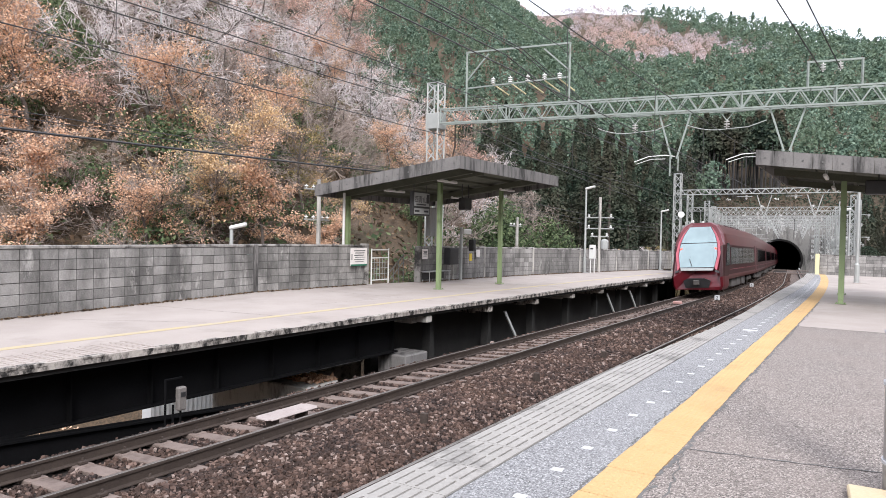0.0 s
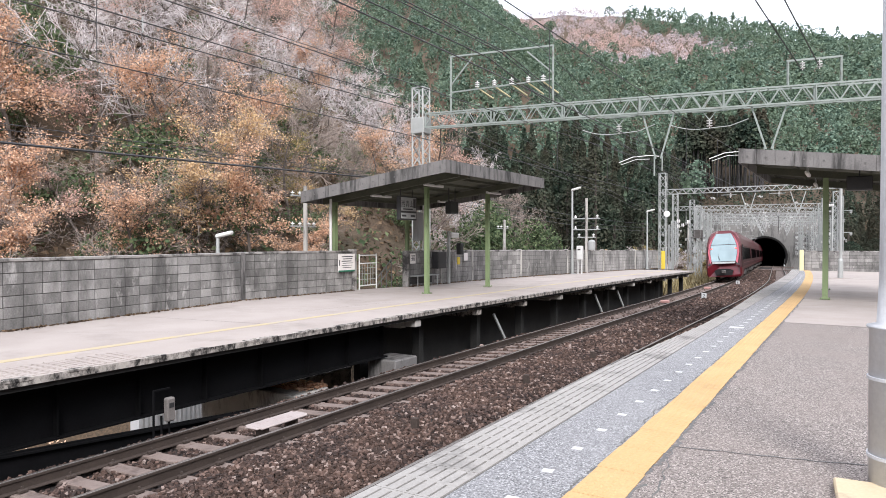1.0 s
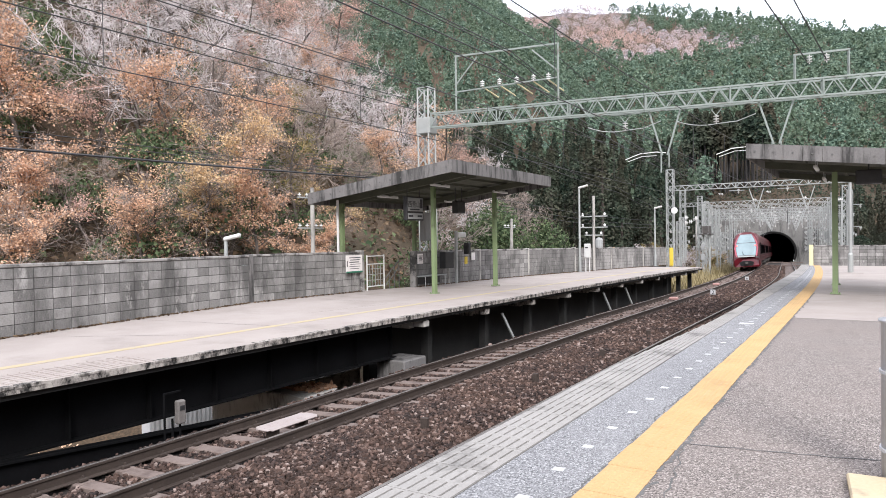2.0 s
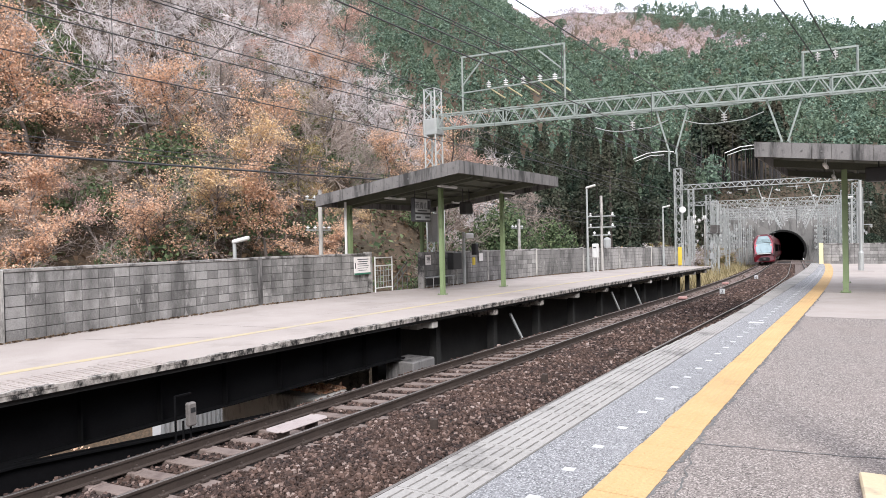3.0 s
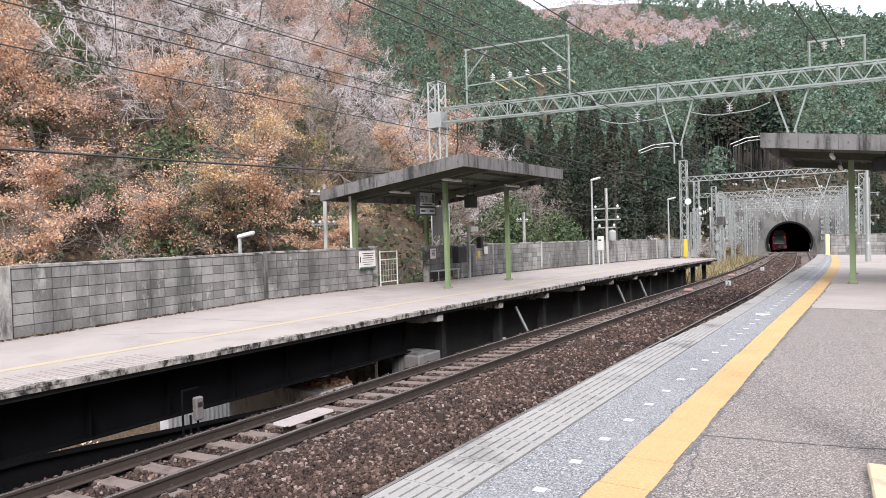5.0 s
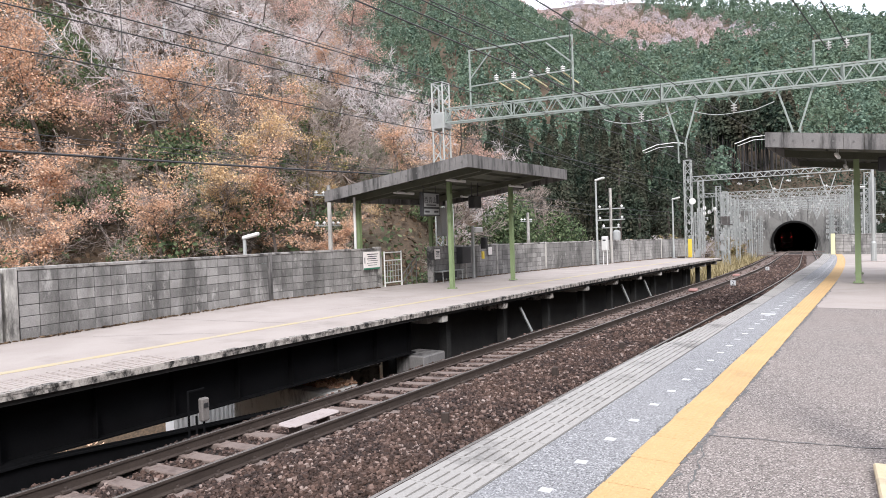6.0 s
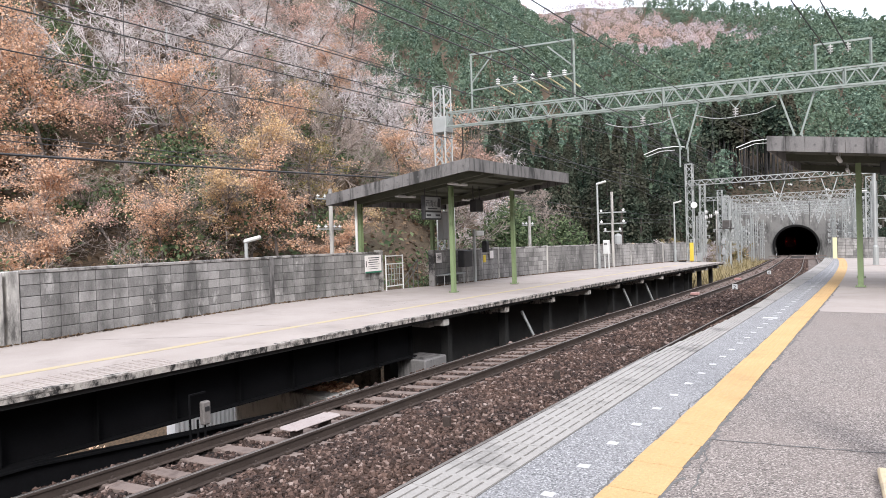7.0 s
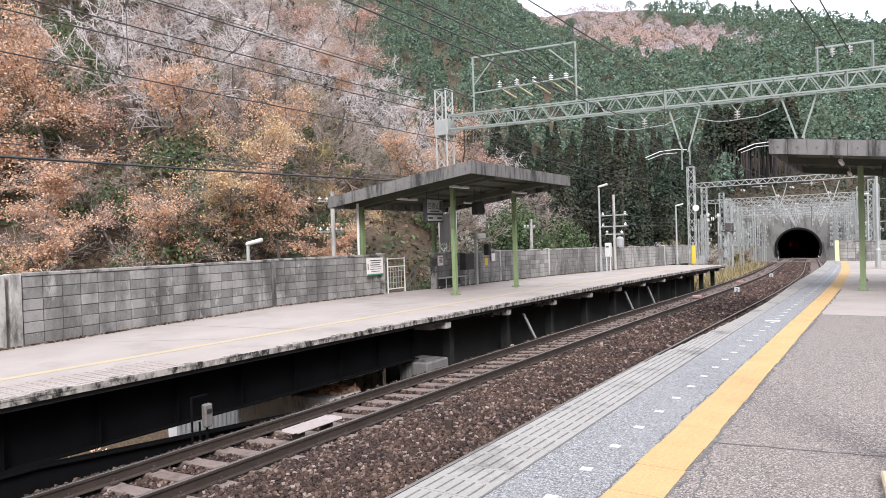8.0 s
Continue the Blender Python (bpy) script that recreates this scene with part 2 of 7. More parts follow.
def tube(bm, pts, r, sides=6):
    """A bent round bar through pts."""
    pts = [Vector(q) for q in pts]
    rings = []
    for i, q in enumerate(pts):
        d = (pts[min(i + 1, len(pts) - 1)] - pts[max(i - 1, 0)]).normalized()
        u = d.orthogonal().normalized() if abs(d.z) > 0.95 else d.cross(Vector((0, 0, 1))).normalized()
        v = d.cross(u)
        rings.append([bm.verts.new(q + (u * math.cos(2 * math.pi * k / sides) + v * math.sin(2 * math.pi * k / sides)) * r) for k in range(sides)])
    for ra, rb in zip(rings, rings[1:]):
        for k in range(sides):
            j = (k + 1) % sides
            bm.faces.new((ra[k], ra[j], rb[j], rb[k]))
    bm.faces.new(rings[0][::-1])
    bm.faces.new(rings[-1])


def lathe(bm, prof, sides=12, m=Matrix.Identity(4)):
    """Turn a profile of (radius, height) about z."""
    rings = []
    for r, z in prof:
        rings.append([bm.verts.new(m @ Vector((r * math.cos(2 * math.pi * k / sides), r * math.sin(2 * math.pi * k / sides), z))) for k in range(sides)])
    for ra, rb in zip(rings, rings[1:]):
        for k in range(sides):
            j = (k + 1) % sides
            bm.faces.new((ra[k], ra[j], rb[j], rb[k]))
    bm.faces.new(rings[0][::-1])
    bm.faces.new(rings[-1])


def fall(y):
    """The line drops towards the tunnel."""
    return 0.0 if y < 0 else (-0.00017 * y * y if y < 60 else -0.612 - 0.0204 * (y - 60))


def bend(y):
    """How far the tracks have curved to the left at y."""
    if y < 25:
        return 0.0
    return (y - 25) ** 2 / 900 if y < 65 else 1.7778 + 0.08889 * (y - 65)


def bend_right(y):
    """How far the edge of the near platform has curved at y."""
    return 0.0 if y < 15 else (y - 15) ** 2 / 860


def on_track(o, y, z):
    return Vector((o - bend(y), y, z + fall(y)))


def on_right(o, y, z=0.0):
    return Vector((o - bend_right(y), y, z + fall(y)))


def bend_edge(y):
    """The very edge of the near platform curves less than its markings."""
    return 0.0 if y < 20 else (y - 20) ** 2 / 1000


def on_edge(o, y, z=0.0):
    return Vector((o - bend_edge(y), y, z + fall(y)))


def edge_x(y):
    """The rim of the near platform, which draws in beside the middle of the platform."""
    return float(np.interp(y, (5, 8, 10.5, 14, 17, 23, 30, 40, 50), (-0.94, -0.81, -0.71, -0.69, -0.75, -0.92, -1.02, -1.32, -1.84)))


def on_rim(y, z):
    return Vector((edge_x(y) + 0.05, y, z + fall(y)))


def on_mark(o, y, z=0.0):
    return Vector((o - 0.6 * bend_right(y) - 0.4 * bend_edge(y), y, z + fall(y)))


def on_left(o, y, z=0.0):
    return Vector((o, y, z - 0.13 + fall(y)))


def sweep(bm, place, profile, ys, closed=True, caps=True):
    """Carry a profile of (offset, height) along one of the alignments."""
    rings = [[bm.verts.new(place(o, y, z)) for o, z in profile] for y in ys]
    n = len(profile)
    for ra, rb in zip(rings, rings[1:]):
        for i in range(n if closed else n - 1):
            j = (i + 1) % n
            bm.faces.new((ra[i], rb[i], rb[j], ra[j]))
    if closed and caps:
        bm.faces.new(rings[0])
        bm.faces.new(rings[-1][::-1])


def steps(a, b, d):
    n = max(1, int(round((b - a) / d)))
    return [a + (b - a) * i / n for i in range(n + 1)]


# ---- ground ----
def smooth01(t):
    t = min(1.0, max(0.0, t))
    return t * t * (3 - 2 * t)


def ground_z(x, y):
    """The valley floor, the wooded spur beside the line and the mountain over the tunnel."""
    base = fall(min(y, 300)) - 2.2
    wide = smooth01((14 - y) / 5) * (1 - smooth01((-x - 20) / 4))
    narrow = smooth01((20 - y) / 3) * (1 - smooth01((-x - 17.2) / 1.5))
    base -= 3.6 * smooth01((-8.6 - x) / 1.4) * max(wide, narrow)
    top = 0.0
    d = -x - 19 - 4.5 * smooth01((17 - y) / 6)
    if d > 0:
        flank = 54 + 0.93 * (-x - 30) - y
        spur = min(0.86 * d, 1.0 * flank, 62 + 0.1 * d)
        if spur > 0:
            top = spur * (0.92 + 0.16 * noise.noise(Vector((x * 0.04, y * 0.04, 0))))
    c = max(0.0, -25 - x, x - 4)
    foot = 118 + min(0.0, (x + 25) * 0.55)
    if y > 141:
        hill = 9.5 + min(0.52, 0.37 + 0.0009 * max(0.0, -x)) * (y - 141)
        if c > 0:
            hill = max(hill, min(0.55 * (y - foot), 0.9 * c))
    else:
        hill = max(0.0, min(0.55 * (y - foot), 0.8 * c))
    ridge = float(np.interp(x, (-210, -157, -106, -64, -37, -10, 60), (180, 166, 153, 142, 133, 114, 100))) + 4 * noise.noise(Vector((x * 0.012, 3.1, 0))) + 2.5 * noise.noise(Vector((x * 0.05, 7.7, 0)))
    hill = min(hill, ridge + 0.04 * (y - 430))
    top = max(top, hill)
    if x > 26:
        top = max(top, 0.5 * (x - 26))
    return base + min(top, 230) + (0.35 * noise.noise(Vector((x * 0.2, y * 0.2, 4))) if top > 1 else 0.0)


def make_ground():
    def axis(parts):
        out = []
        for a, b, d in parts:
            out += steps(a, b, d)[:-1]
        return out + [parts[-1][1]]

    xs = axis([(-2500, -500, 250), (-500, -120, 12), (-120, -30, 3), (-30, -6, 1.0), (-6, 30, 4), (30, 200, 12), (200, 2500, 250)])
    ys = axis([(-2500, -300, 275), (-300, -30, 15), (-30, 40, 1.6), (40, 139.4, 3), (139.4, 141.2, 1.8), (141.2, 260, 5), (260, 620, 14), (620, 3000, 240)])
    verts = [(x, y, ground_z(x, y)) for y in ys for x in xs]
    n = len(xs)
    # the sheet is open where the tunnel goes in
    faces = [(j * n + i, j * n + i + 1, (j + 1) * n + i + 1, (j + 1) * n + i) for j in range(len(ys) - 1) for i in range(n - 1)
             if not (139.0 < ys[j] < 140.5 and -18.5 < xs[i] < -6.5)]
    k = Mat("leaf_littered_soil", 0.95).world_co()
    c = k.ramp(k.noise(0.25, 6), [(0.35, (0.045, 0.036, 0.026)), (0.5, (0.085, 0.060, 0.040)), (0.65, (0.040, 0.042, 0.022))])
    c = k.mix(0.5, c, k.ramp(k.noise(9, 5), [(0.35, (0.030, 0.025, 0.019)), (0.6, (0.15, 0.10, 0.062))]))
    k.colour(c).bump(k.noise(6, 5), 0.6, 0.1)
    ob = raw("ground", verts, faces, k.m, smooth=True)
    tagged(ob, "leaf-littered brown forest soil of the valley and mountains", "ground", kind="structure")


make_ground()


# ---- ballast bed, tracks ----
def bed_z(o):
    """Top of the ballast across the line."""
    if o < -7.3:
        return -1.42 - (-7.3 - o) * 0.9
    if o < -5.3:
        return -1.475 + 0.066 * (o + 6.97)
    if o < -4.6:
        return -1.325 + (o + 5.3) / 0.7 * 0.065
    if o < -3.4:
        return -1.26
    if o < -3.1:
        return -1.26 - (o + 3.4) / 0.3 * 0.08
    return -1.34


def make_bed():
    bm = bmesh.new()
    os_ = [-7.62, -7.3, -6.2, -5.31, -5.29, -4.6, -3.9, -3.4, -3.1, -2.2, -0.98]
    ys = steps(-30, 140, 2) + steps(140, 420, 10)[1:]
    prof = [(o, bed_z(o)) for o in os_] + [(-0.98, -2.3), (-7.62, -2.0)]
    sweep(bm, on_track, prof, ys)
    ob = part("ballast_bed", bm, M["ballast"])
    tagged(ob, "brown crushed-stone ballast bed under both tracks, darkened for shade between stones", "ballast", kind="structure")


make_bed()


def scatter_stones():
    """Loose stones over the bed, dense near the platform and thinner farther off."""
    rng = np.random.default_rng(5)
    pts, size = [], []
    for y0, y1, dens, s in ((-1.5, 5, 950, 0.0255), (5, 13, 640, 0.030), (13, 28, 200, 0.044), (28, 55, 75, 0.050), (55, 105, 26, 0.065)):
        for o0, o1 in ((-5.36, -2.5), (-6.86, -5.58), (-7.5, -7.04)):
            n = int((o1 - o0) * (y1 - y0) * dens * (0.55 if o0 == -6.86 else 1))
            o, y = rng.uniform(o0, o1, n), rng.uniform(y0, y1, n)
            if o0 < -5.4:   # the sleepers stay clear of stones
                keep = (np.abs((y + 7.0 + 0.3) % 0.6 - 0.3) > 0.125) | (o < -7.3)
                o, y = o[keep], y[keep]
            else:
                keep = (np.abs((y + 7.0 + 0.3) % 0.6 - 0.3) > 0.125) | (o > -5.12)
                o, y = o[keep], y[keep]
            for a, b in zip(o, y):
                pts.append(on_track(a, b, bed_z(a) + (0.075 if a < -7.04 else 0.008)))
            size.append(rng.uniform(0.6, 1.35, len(o)) * s)
    pts, size = np.array(pts), np.concatenate(size)
    pts[:, 2] += rng.uniform(-0.016, 0.034, len(pts))
    n = len(pts)
    cube = np.array([(x, y, z) for z in (-1, 1) for y in (-1, 1) for x in (-1, 1)], float)
    v = cube[None] * rng.uniform(0.45, 1.0, (n, 8, 3)) * size[:, None, None]
    v *= rng.uniform(0.7, 1.25, (n, 1, 3))
    a, b = rng.uniform(0, 6.28, n), rng.uniform(-1.2, 1.2, n)
    ca, sa, cb, sb = np.cos(a), np.sin(a), np.cos(b), np.sin(b)
    x, y, z = v[..., 0], v[..., 1], v[..., 2]
    y, z = y * cb[:, None] - z * sb[:, None], y * sb[:, None] + z * cb[:, None]
    x, y = x * ca[:, None] - y * sa[:, None], x * sa[:, None] + y * ca[:, None]
    v = np.stack([x, y, z], -1) + pts[:, None]
    q = np.array([(4, 5, 7, 6), (0, 1, 5, 4), (2, 6, 7, 3), (0, 4, 6, 2), (1, 3, 7, 5)])
    f = (q[None] + 8 * np.arange(n)[:, None, None]).reshape(-1, 4)
    me = bpy.data.meshes.new("ballast_stones")
    me.from_pydata(v.reshape(-1, 3), [], f.tolist())
    k = Mat("loose_ballast_stone", 0.95).world_co()
    c = k.ramp(k.random(True), [(0.0, (0.016, 0.010, 0.009)), (0.4, (0.033, 0.0195, 0.0155)), (0.74, (0.088, 0.053, 0.043)), (0.92, (0.19, 0.128, 0.107)), (1.0, (0.36, 0.285, 0.255))])
    c = k.mix(0.25, c, k.ramp(k.noise(1.2, 5), [(0.4, (0.035, 0.023, 0.020)), (0.62, (0.135, 0.080, 0.055))]))
    k.colour(c).bump(k.noise(60, 3), 0.4, 0.006)
    me.materials.append(k.m)
    tagged(new("ballast_stones", me), "loose brown and grey crushed stones between the rails", "ballast", kind="stuff")


scatter_stones()

RAIL = [(-0.064, -0.172), (0.064, -0.172), (0.064, -0.160), (0.010, -0.145), (0.010, -0.042), (0.033, -0.032), (0.033, -0.004), (0.026, 0.0), (-0.026, 0.0), (-0.033, -0.004), (-0.033, -0.032), (-0.010, -0.042), (-0.010, -0.145), (-0.064, -0.160)]


def make_track(name, label, offsets, tops, detailed):
    ys = steps(-30, 140, 2) + steps(140, 420, 10)[1:]
    t = thing(name, label, "railway track", kind="structure")
    for o, z in zip(offsets, tops):
        bm = bmesh.new()
        sweep(bm, on_track, [(o + a, z + b) for a, b in RAIL], ys)
        r = part("rail", bm, M["rail"], t)
        bm = bmesh.new()
        sweep(bm, on_track, [(o - 0.027, z + 0.0035), (o + 0.027, z + 0.0035), (o + 0.024, z + 0.0055), (o - 0.024, z + 0.0055)], ys)
        part("running_surface", bm, M["rail_top"], r)
    mid = (offsets[0] + offsets[1]) / 2
    tilt = math.degrees(math.atan2(tops[1] - tops[0], offsets[1] - offsets[0]))
    zc = (tops[0] + tops[1]) / 2 - 0.172
    bm = bmesh.new()
    w = 1.15
    for x0, x1, zt in ((-w, -0.55, 0.0), (-0.55, 0.55, -0.012), (0.55, w, 0.0)):
        box(bm, x0, x1, -0.12, 0.12, -0.17, zt - 0.002, 0.012)
    if detailed:
        me = bpy.data.meshes.new("sleeper")
        bm.to_mesh(me)
        bm.free()
        me.materials.append(M["sleeper"])
        bf = bmesh.new()
        for x in (-0.75, 0.75):
            for sx in (-0.115, 0.115):
                box(bf, x + sx - 0.035, x + sx + 0.035, -0.06, 0.06, 0.0, 0.05, 0.012)
                bar(bf, (x + sx, 0, 0.05), (x + sx, 0, 0.085), 0.018, 6)
        mf = bpy.data.meshes.new("rail_clips")
        bf.to_mesh(mf)
        bf.free()
        mf.materials.append(M["rail"])
        for i, y in enumerate(steps(-7, 137, 0.6)):
            m = Matrix.Translation(on_track(mid, y, zc)) @ pose(0, 0, 0, 0, -tilt, math.degrees((bend(y + 0.5) - bend(y - 0.5))))
            s = share("sleeper", me, t, m)
            if y < 32:
                share("rail_clips", mf, s, Matrix.Identity(4))
    else:
        bj = bmesh.new()
        for y in steps(-7, 137, 0.6):
            p0 = on_track(mid, y, zc)
            box(bj, p0.x - w, p0.x + w, y - 0.12, y + 0.12, p0.z - 0.17, p0.z)
        part("sleepers", bj, M["sleeper"], t)["kind"] = "stuff"
    return t


make_track("track_1", "rusty standard-gauge track on dusty concrete sleepers", (-6.97, -5.47), (-1.23, -1.13), True)
make_track("track_2", "rusty curved track beside the near platform edge", (-2.97, -1.47), (-1.20, -1.13), False)


# ---- near platform ----
def platform_right():
    ys = steps(-16, 50, 1.5)
    bm = bmesh.new()
    sweep(bm, lambda o, y, z: on_rim(y, z) if o < 0 else on_right(o, y, z), [(-0.89, -0.012), (12, -0.012), (12, -2.6), (-0.89, -2.6)], ys)
    t = part("platform_near", bm, M["asphalt"])
    tagged(t, "grey asphalt platform with a bluish coated edge strip", "platform", kind="structure")
    bm = bmesh.new()
    sweep(bm, lambda o, y, z: (on_edge if o < 0 else on_right)(o, y, z), [(-0.40, -0.010), (-0.40, 0.0), (0.30, 0.0), (0.30, -0.010)], ys)
    part("edge_coating", bm, M["blue_mat"], t, "bluish granular anti-slip coating")
    bm = bmesh.new()
    sweep(bm, on_right, [(0.66, -0.010), (0.66, 0.0), (12, 0.0), (12, -0.010)], steps(-16, 11.95, 1.5))
    part("asphalt_topping", bm, M["asphalt"], t, "worn grey asphalt topping")
    for y0, y1 in ((11.97, 19.1), (19.13, 26.0), (26.03, 33.0), (33.03, 50.0)):
        bm = bmesh.new()
        sweep(bm, on_right, [(0.66, -0.010), (0.66, 0.001), (12, 0.001), (12, -0.010)], steps(y0, y1, 1.5))
        part("concrete_paving", bm, M["slab"], t, "smooth pale pinkish concrete paving")
    return t


plat_r = platform_right()


def crack(bm, a, b, w, seed):
    """A thin ragged dark line on the platform."""
    rnd = random.Random(seed)
    n = 26
    side = (Vector(b) - Vector(a)).cross(Vector((0, 0, 1))).normalized()
    row = []
    wob = 0.0
    for i in range(n + 1):
        wob = wob * 0.75 + rnd.uniform(-0.02, 0.02)
        q = Vector(a).lerp(Vector(b), i / n) + side * wob
        h = w * rnd.uniform(0.35, 1.0)
        row.append((bm.verts.new(q - side * h), bm.verts.new(q + side * h)))
    for (p0, p1), (q0, q1) in zip(row, row[1:]):
        bm.faces.new((p0, q0, q1, p1))


def platform_marks():
    bm = bmesh.new()
    crack(bm, (0.66, 1.75, 0.004), (3.2, 2.25, 0.004), 0.014, 1)
    crack(bm, on_right(0.66, 11.96, 0.004), on_right(6, 11.96, 0.004), 0.022, 2)
    crack(bm, on_right(0.66, 19.115, 0.004), on_right(6, 19.115, 0.004), 0.02, 3)
    crack(bm, (0.70, 1.74, 0.004), (0.86, 0.2, 0.004), 0.008, 5)
    for i in range(34):
        y = -6 + i * 0.75
        crack(bm, on_right(0.675, y, 0.003), on_right(0.675, y + 0.75, 0.003), 0.026, 30 + i)
        crack(bm, on_right(0.285, y, 0.003), on_right(0.285, y + 0.75, 0.003), 0.012, 90 + i)
    part("surface_cracks", bm, M["groove"], plat_r, "dark ragged cracks and joints")
    bw = bmesh.new()
    box(bw, -0.043, 0.043, -0.040, 0.040, 0.0, 0.003, 0)
    me = bpy.data.meshes.new("position_mark")
    bw.to_mesh(me)
    bw.free()
    me.materials.append(M["white"])
    for i in range(-6, 62):
        y = i * 0.64
        if y < 39:
            share("position_mark", me, plat_r, Matrix.Translation(on_mark(0, y, 0.001)) @ pose(0, 0, 0, 0, 0, 2 + 5 * math.sin(i * 1.7)))
    bm = bmesh.new()
    q = on_mark(-0.05, 10.5, 0.001)
    box(bm, q.x - 0.12, q.x + 0.15, q.y - 0.1, q.y + 0.1, q.z, q.z + 0.004)
    part("stop_mark", bm, M["white"], plat_r)


platform_marks()


def edge_pieces():
    # pale edge blocks with long ribs between dark grooves
    bm = bmesh.new()
    box(bm, -0.268, 0.268, -0.296, 0.296, -0.05, -0.008)
    me = bpy.data.meshes.new("edge_block")
    n0 = len(bm.faces)
    for i in range(6):
        x0 = -0.265 + i * 0.0900
        box(bm, x0, x0 + 0.070, -0.296, 0.296, -0.007, 0.006)
    for i in range(5):
        x0 = -0.265 + i * 0.0900 + 0.070
        for y0, y1 in ((-0.296, -0.275), (-0.022, 0.022), (0.275, 0.296)):
            box(bm, x0, x0 + 0.020, y0, y1, -0.007, 0.0055)
    bm.faces.ensure_lookup_table()
    for i, f in enumerate(bm.faces):
        f.material_index = 0 if i < n0 else 1
    bm.to_mesh(me)
    bm.free()
    me.materials.append(M["groove"])
    me.materials.append(M["edge_block"])
    for y in steps(-9, 49.8, 0.6):
        sl = math.degrees(math.atan((bend_edge(y + 0.3) - bend_edge(y - 0.3)) / 0.6))
        rim, inner = edge_x(y), -0.404 - bend_edge(y)
        share("edge_block", me, plat_r, Matrix.Translation(((rim + inner) / 2, y, fall(y))) @ pose(0, 0, 0, 0, 0, sl) @ Matrix.Diagonal(((inner - rim) / 0.536, 1, 1, 1)))
    # tactile sheets with domes
    bm = bmesh.new()
    box(bm, -0.182, 0.182, -0.2955, 0.2955, -0.008, 0.006)
    for i in range(6):
        for j in range(10):
            x, y = -0.150 + i * 0.060, -0.27 + j * 0.060
            a = [bm.verts.new((x + sx * 0.016, y + sy * 0.016, 0.006)) for sx, sy in ((-1, -1), (1, -1), (1, 1), (-1, 1))]
            b = [bm.verts.new((x + sx * 0.009, y + sy * 0.009, 0.011)) for sx, sy in ((-1, -1), (1, -1), (1, 1), (-1, 1))]
            bm.faces.new(b)
            for k in range(4):
                bm.faces.new((a[k], a[(k + 1) % 4], b[(k + 1) % 4], b[k]))
    me = bpy.data.meshes.new("tactile_sheet")
    bm.to_mesh(me)
    bm.free()
    me.materials.append(M["yellow"])
    rnd = random.Random(8)
    for i, y in enumerate(steps(-8.97, 49.83, 0.6)):
        sl = math.degrees(math.atan((bend_right(y + 0.3) - bend_right(y - 0.3)) / 0.6))
        share("tactile_sheet", me, plat_r, Matrix.Translation(on_right(0.475 + rnd.uniform(-0.006, 0.006), y, 0.0)) @ pose(0, 0, 0, 0, 0, sl + rnd.uniform(-0.5, 0.5)))


# ---- far platform ----
WALL = [(-11.30, -8.0), (-13.02, 2.45), (-14.50, 10.45), (-14.35, 15.75)]
WALL_FAR = [(-13.75, 18.6), (-13.80, 21.3), (-13.80, 24.2), (-13.45, 29.0), (-12.95, 34.6), (-12.45, 40.0), (-11.95, 45.8), (-11.55, 51.0)]


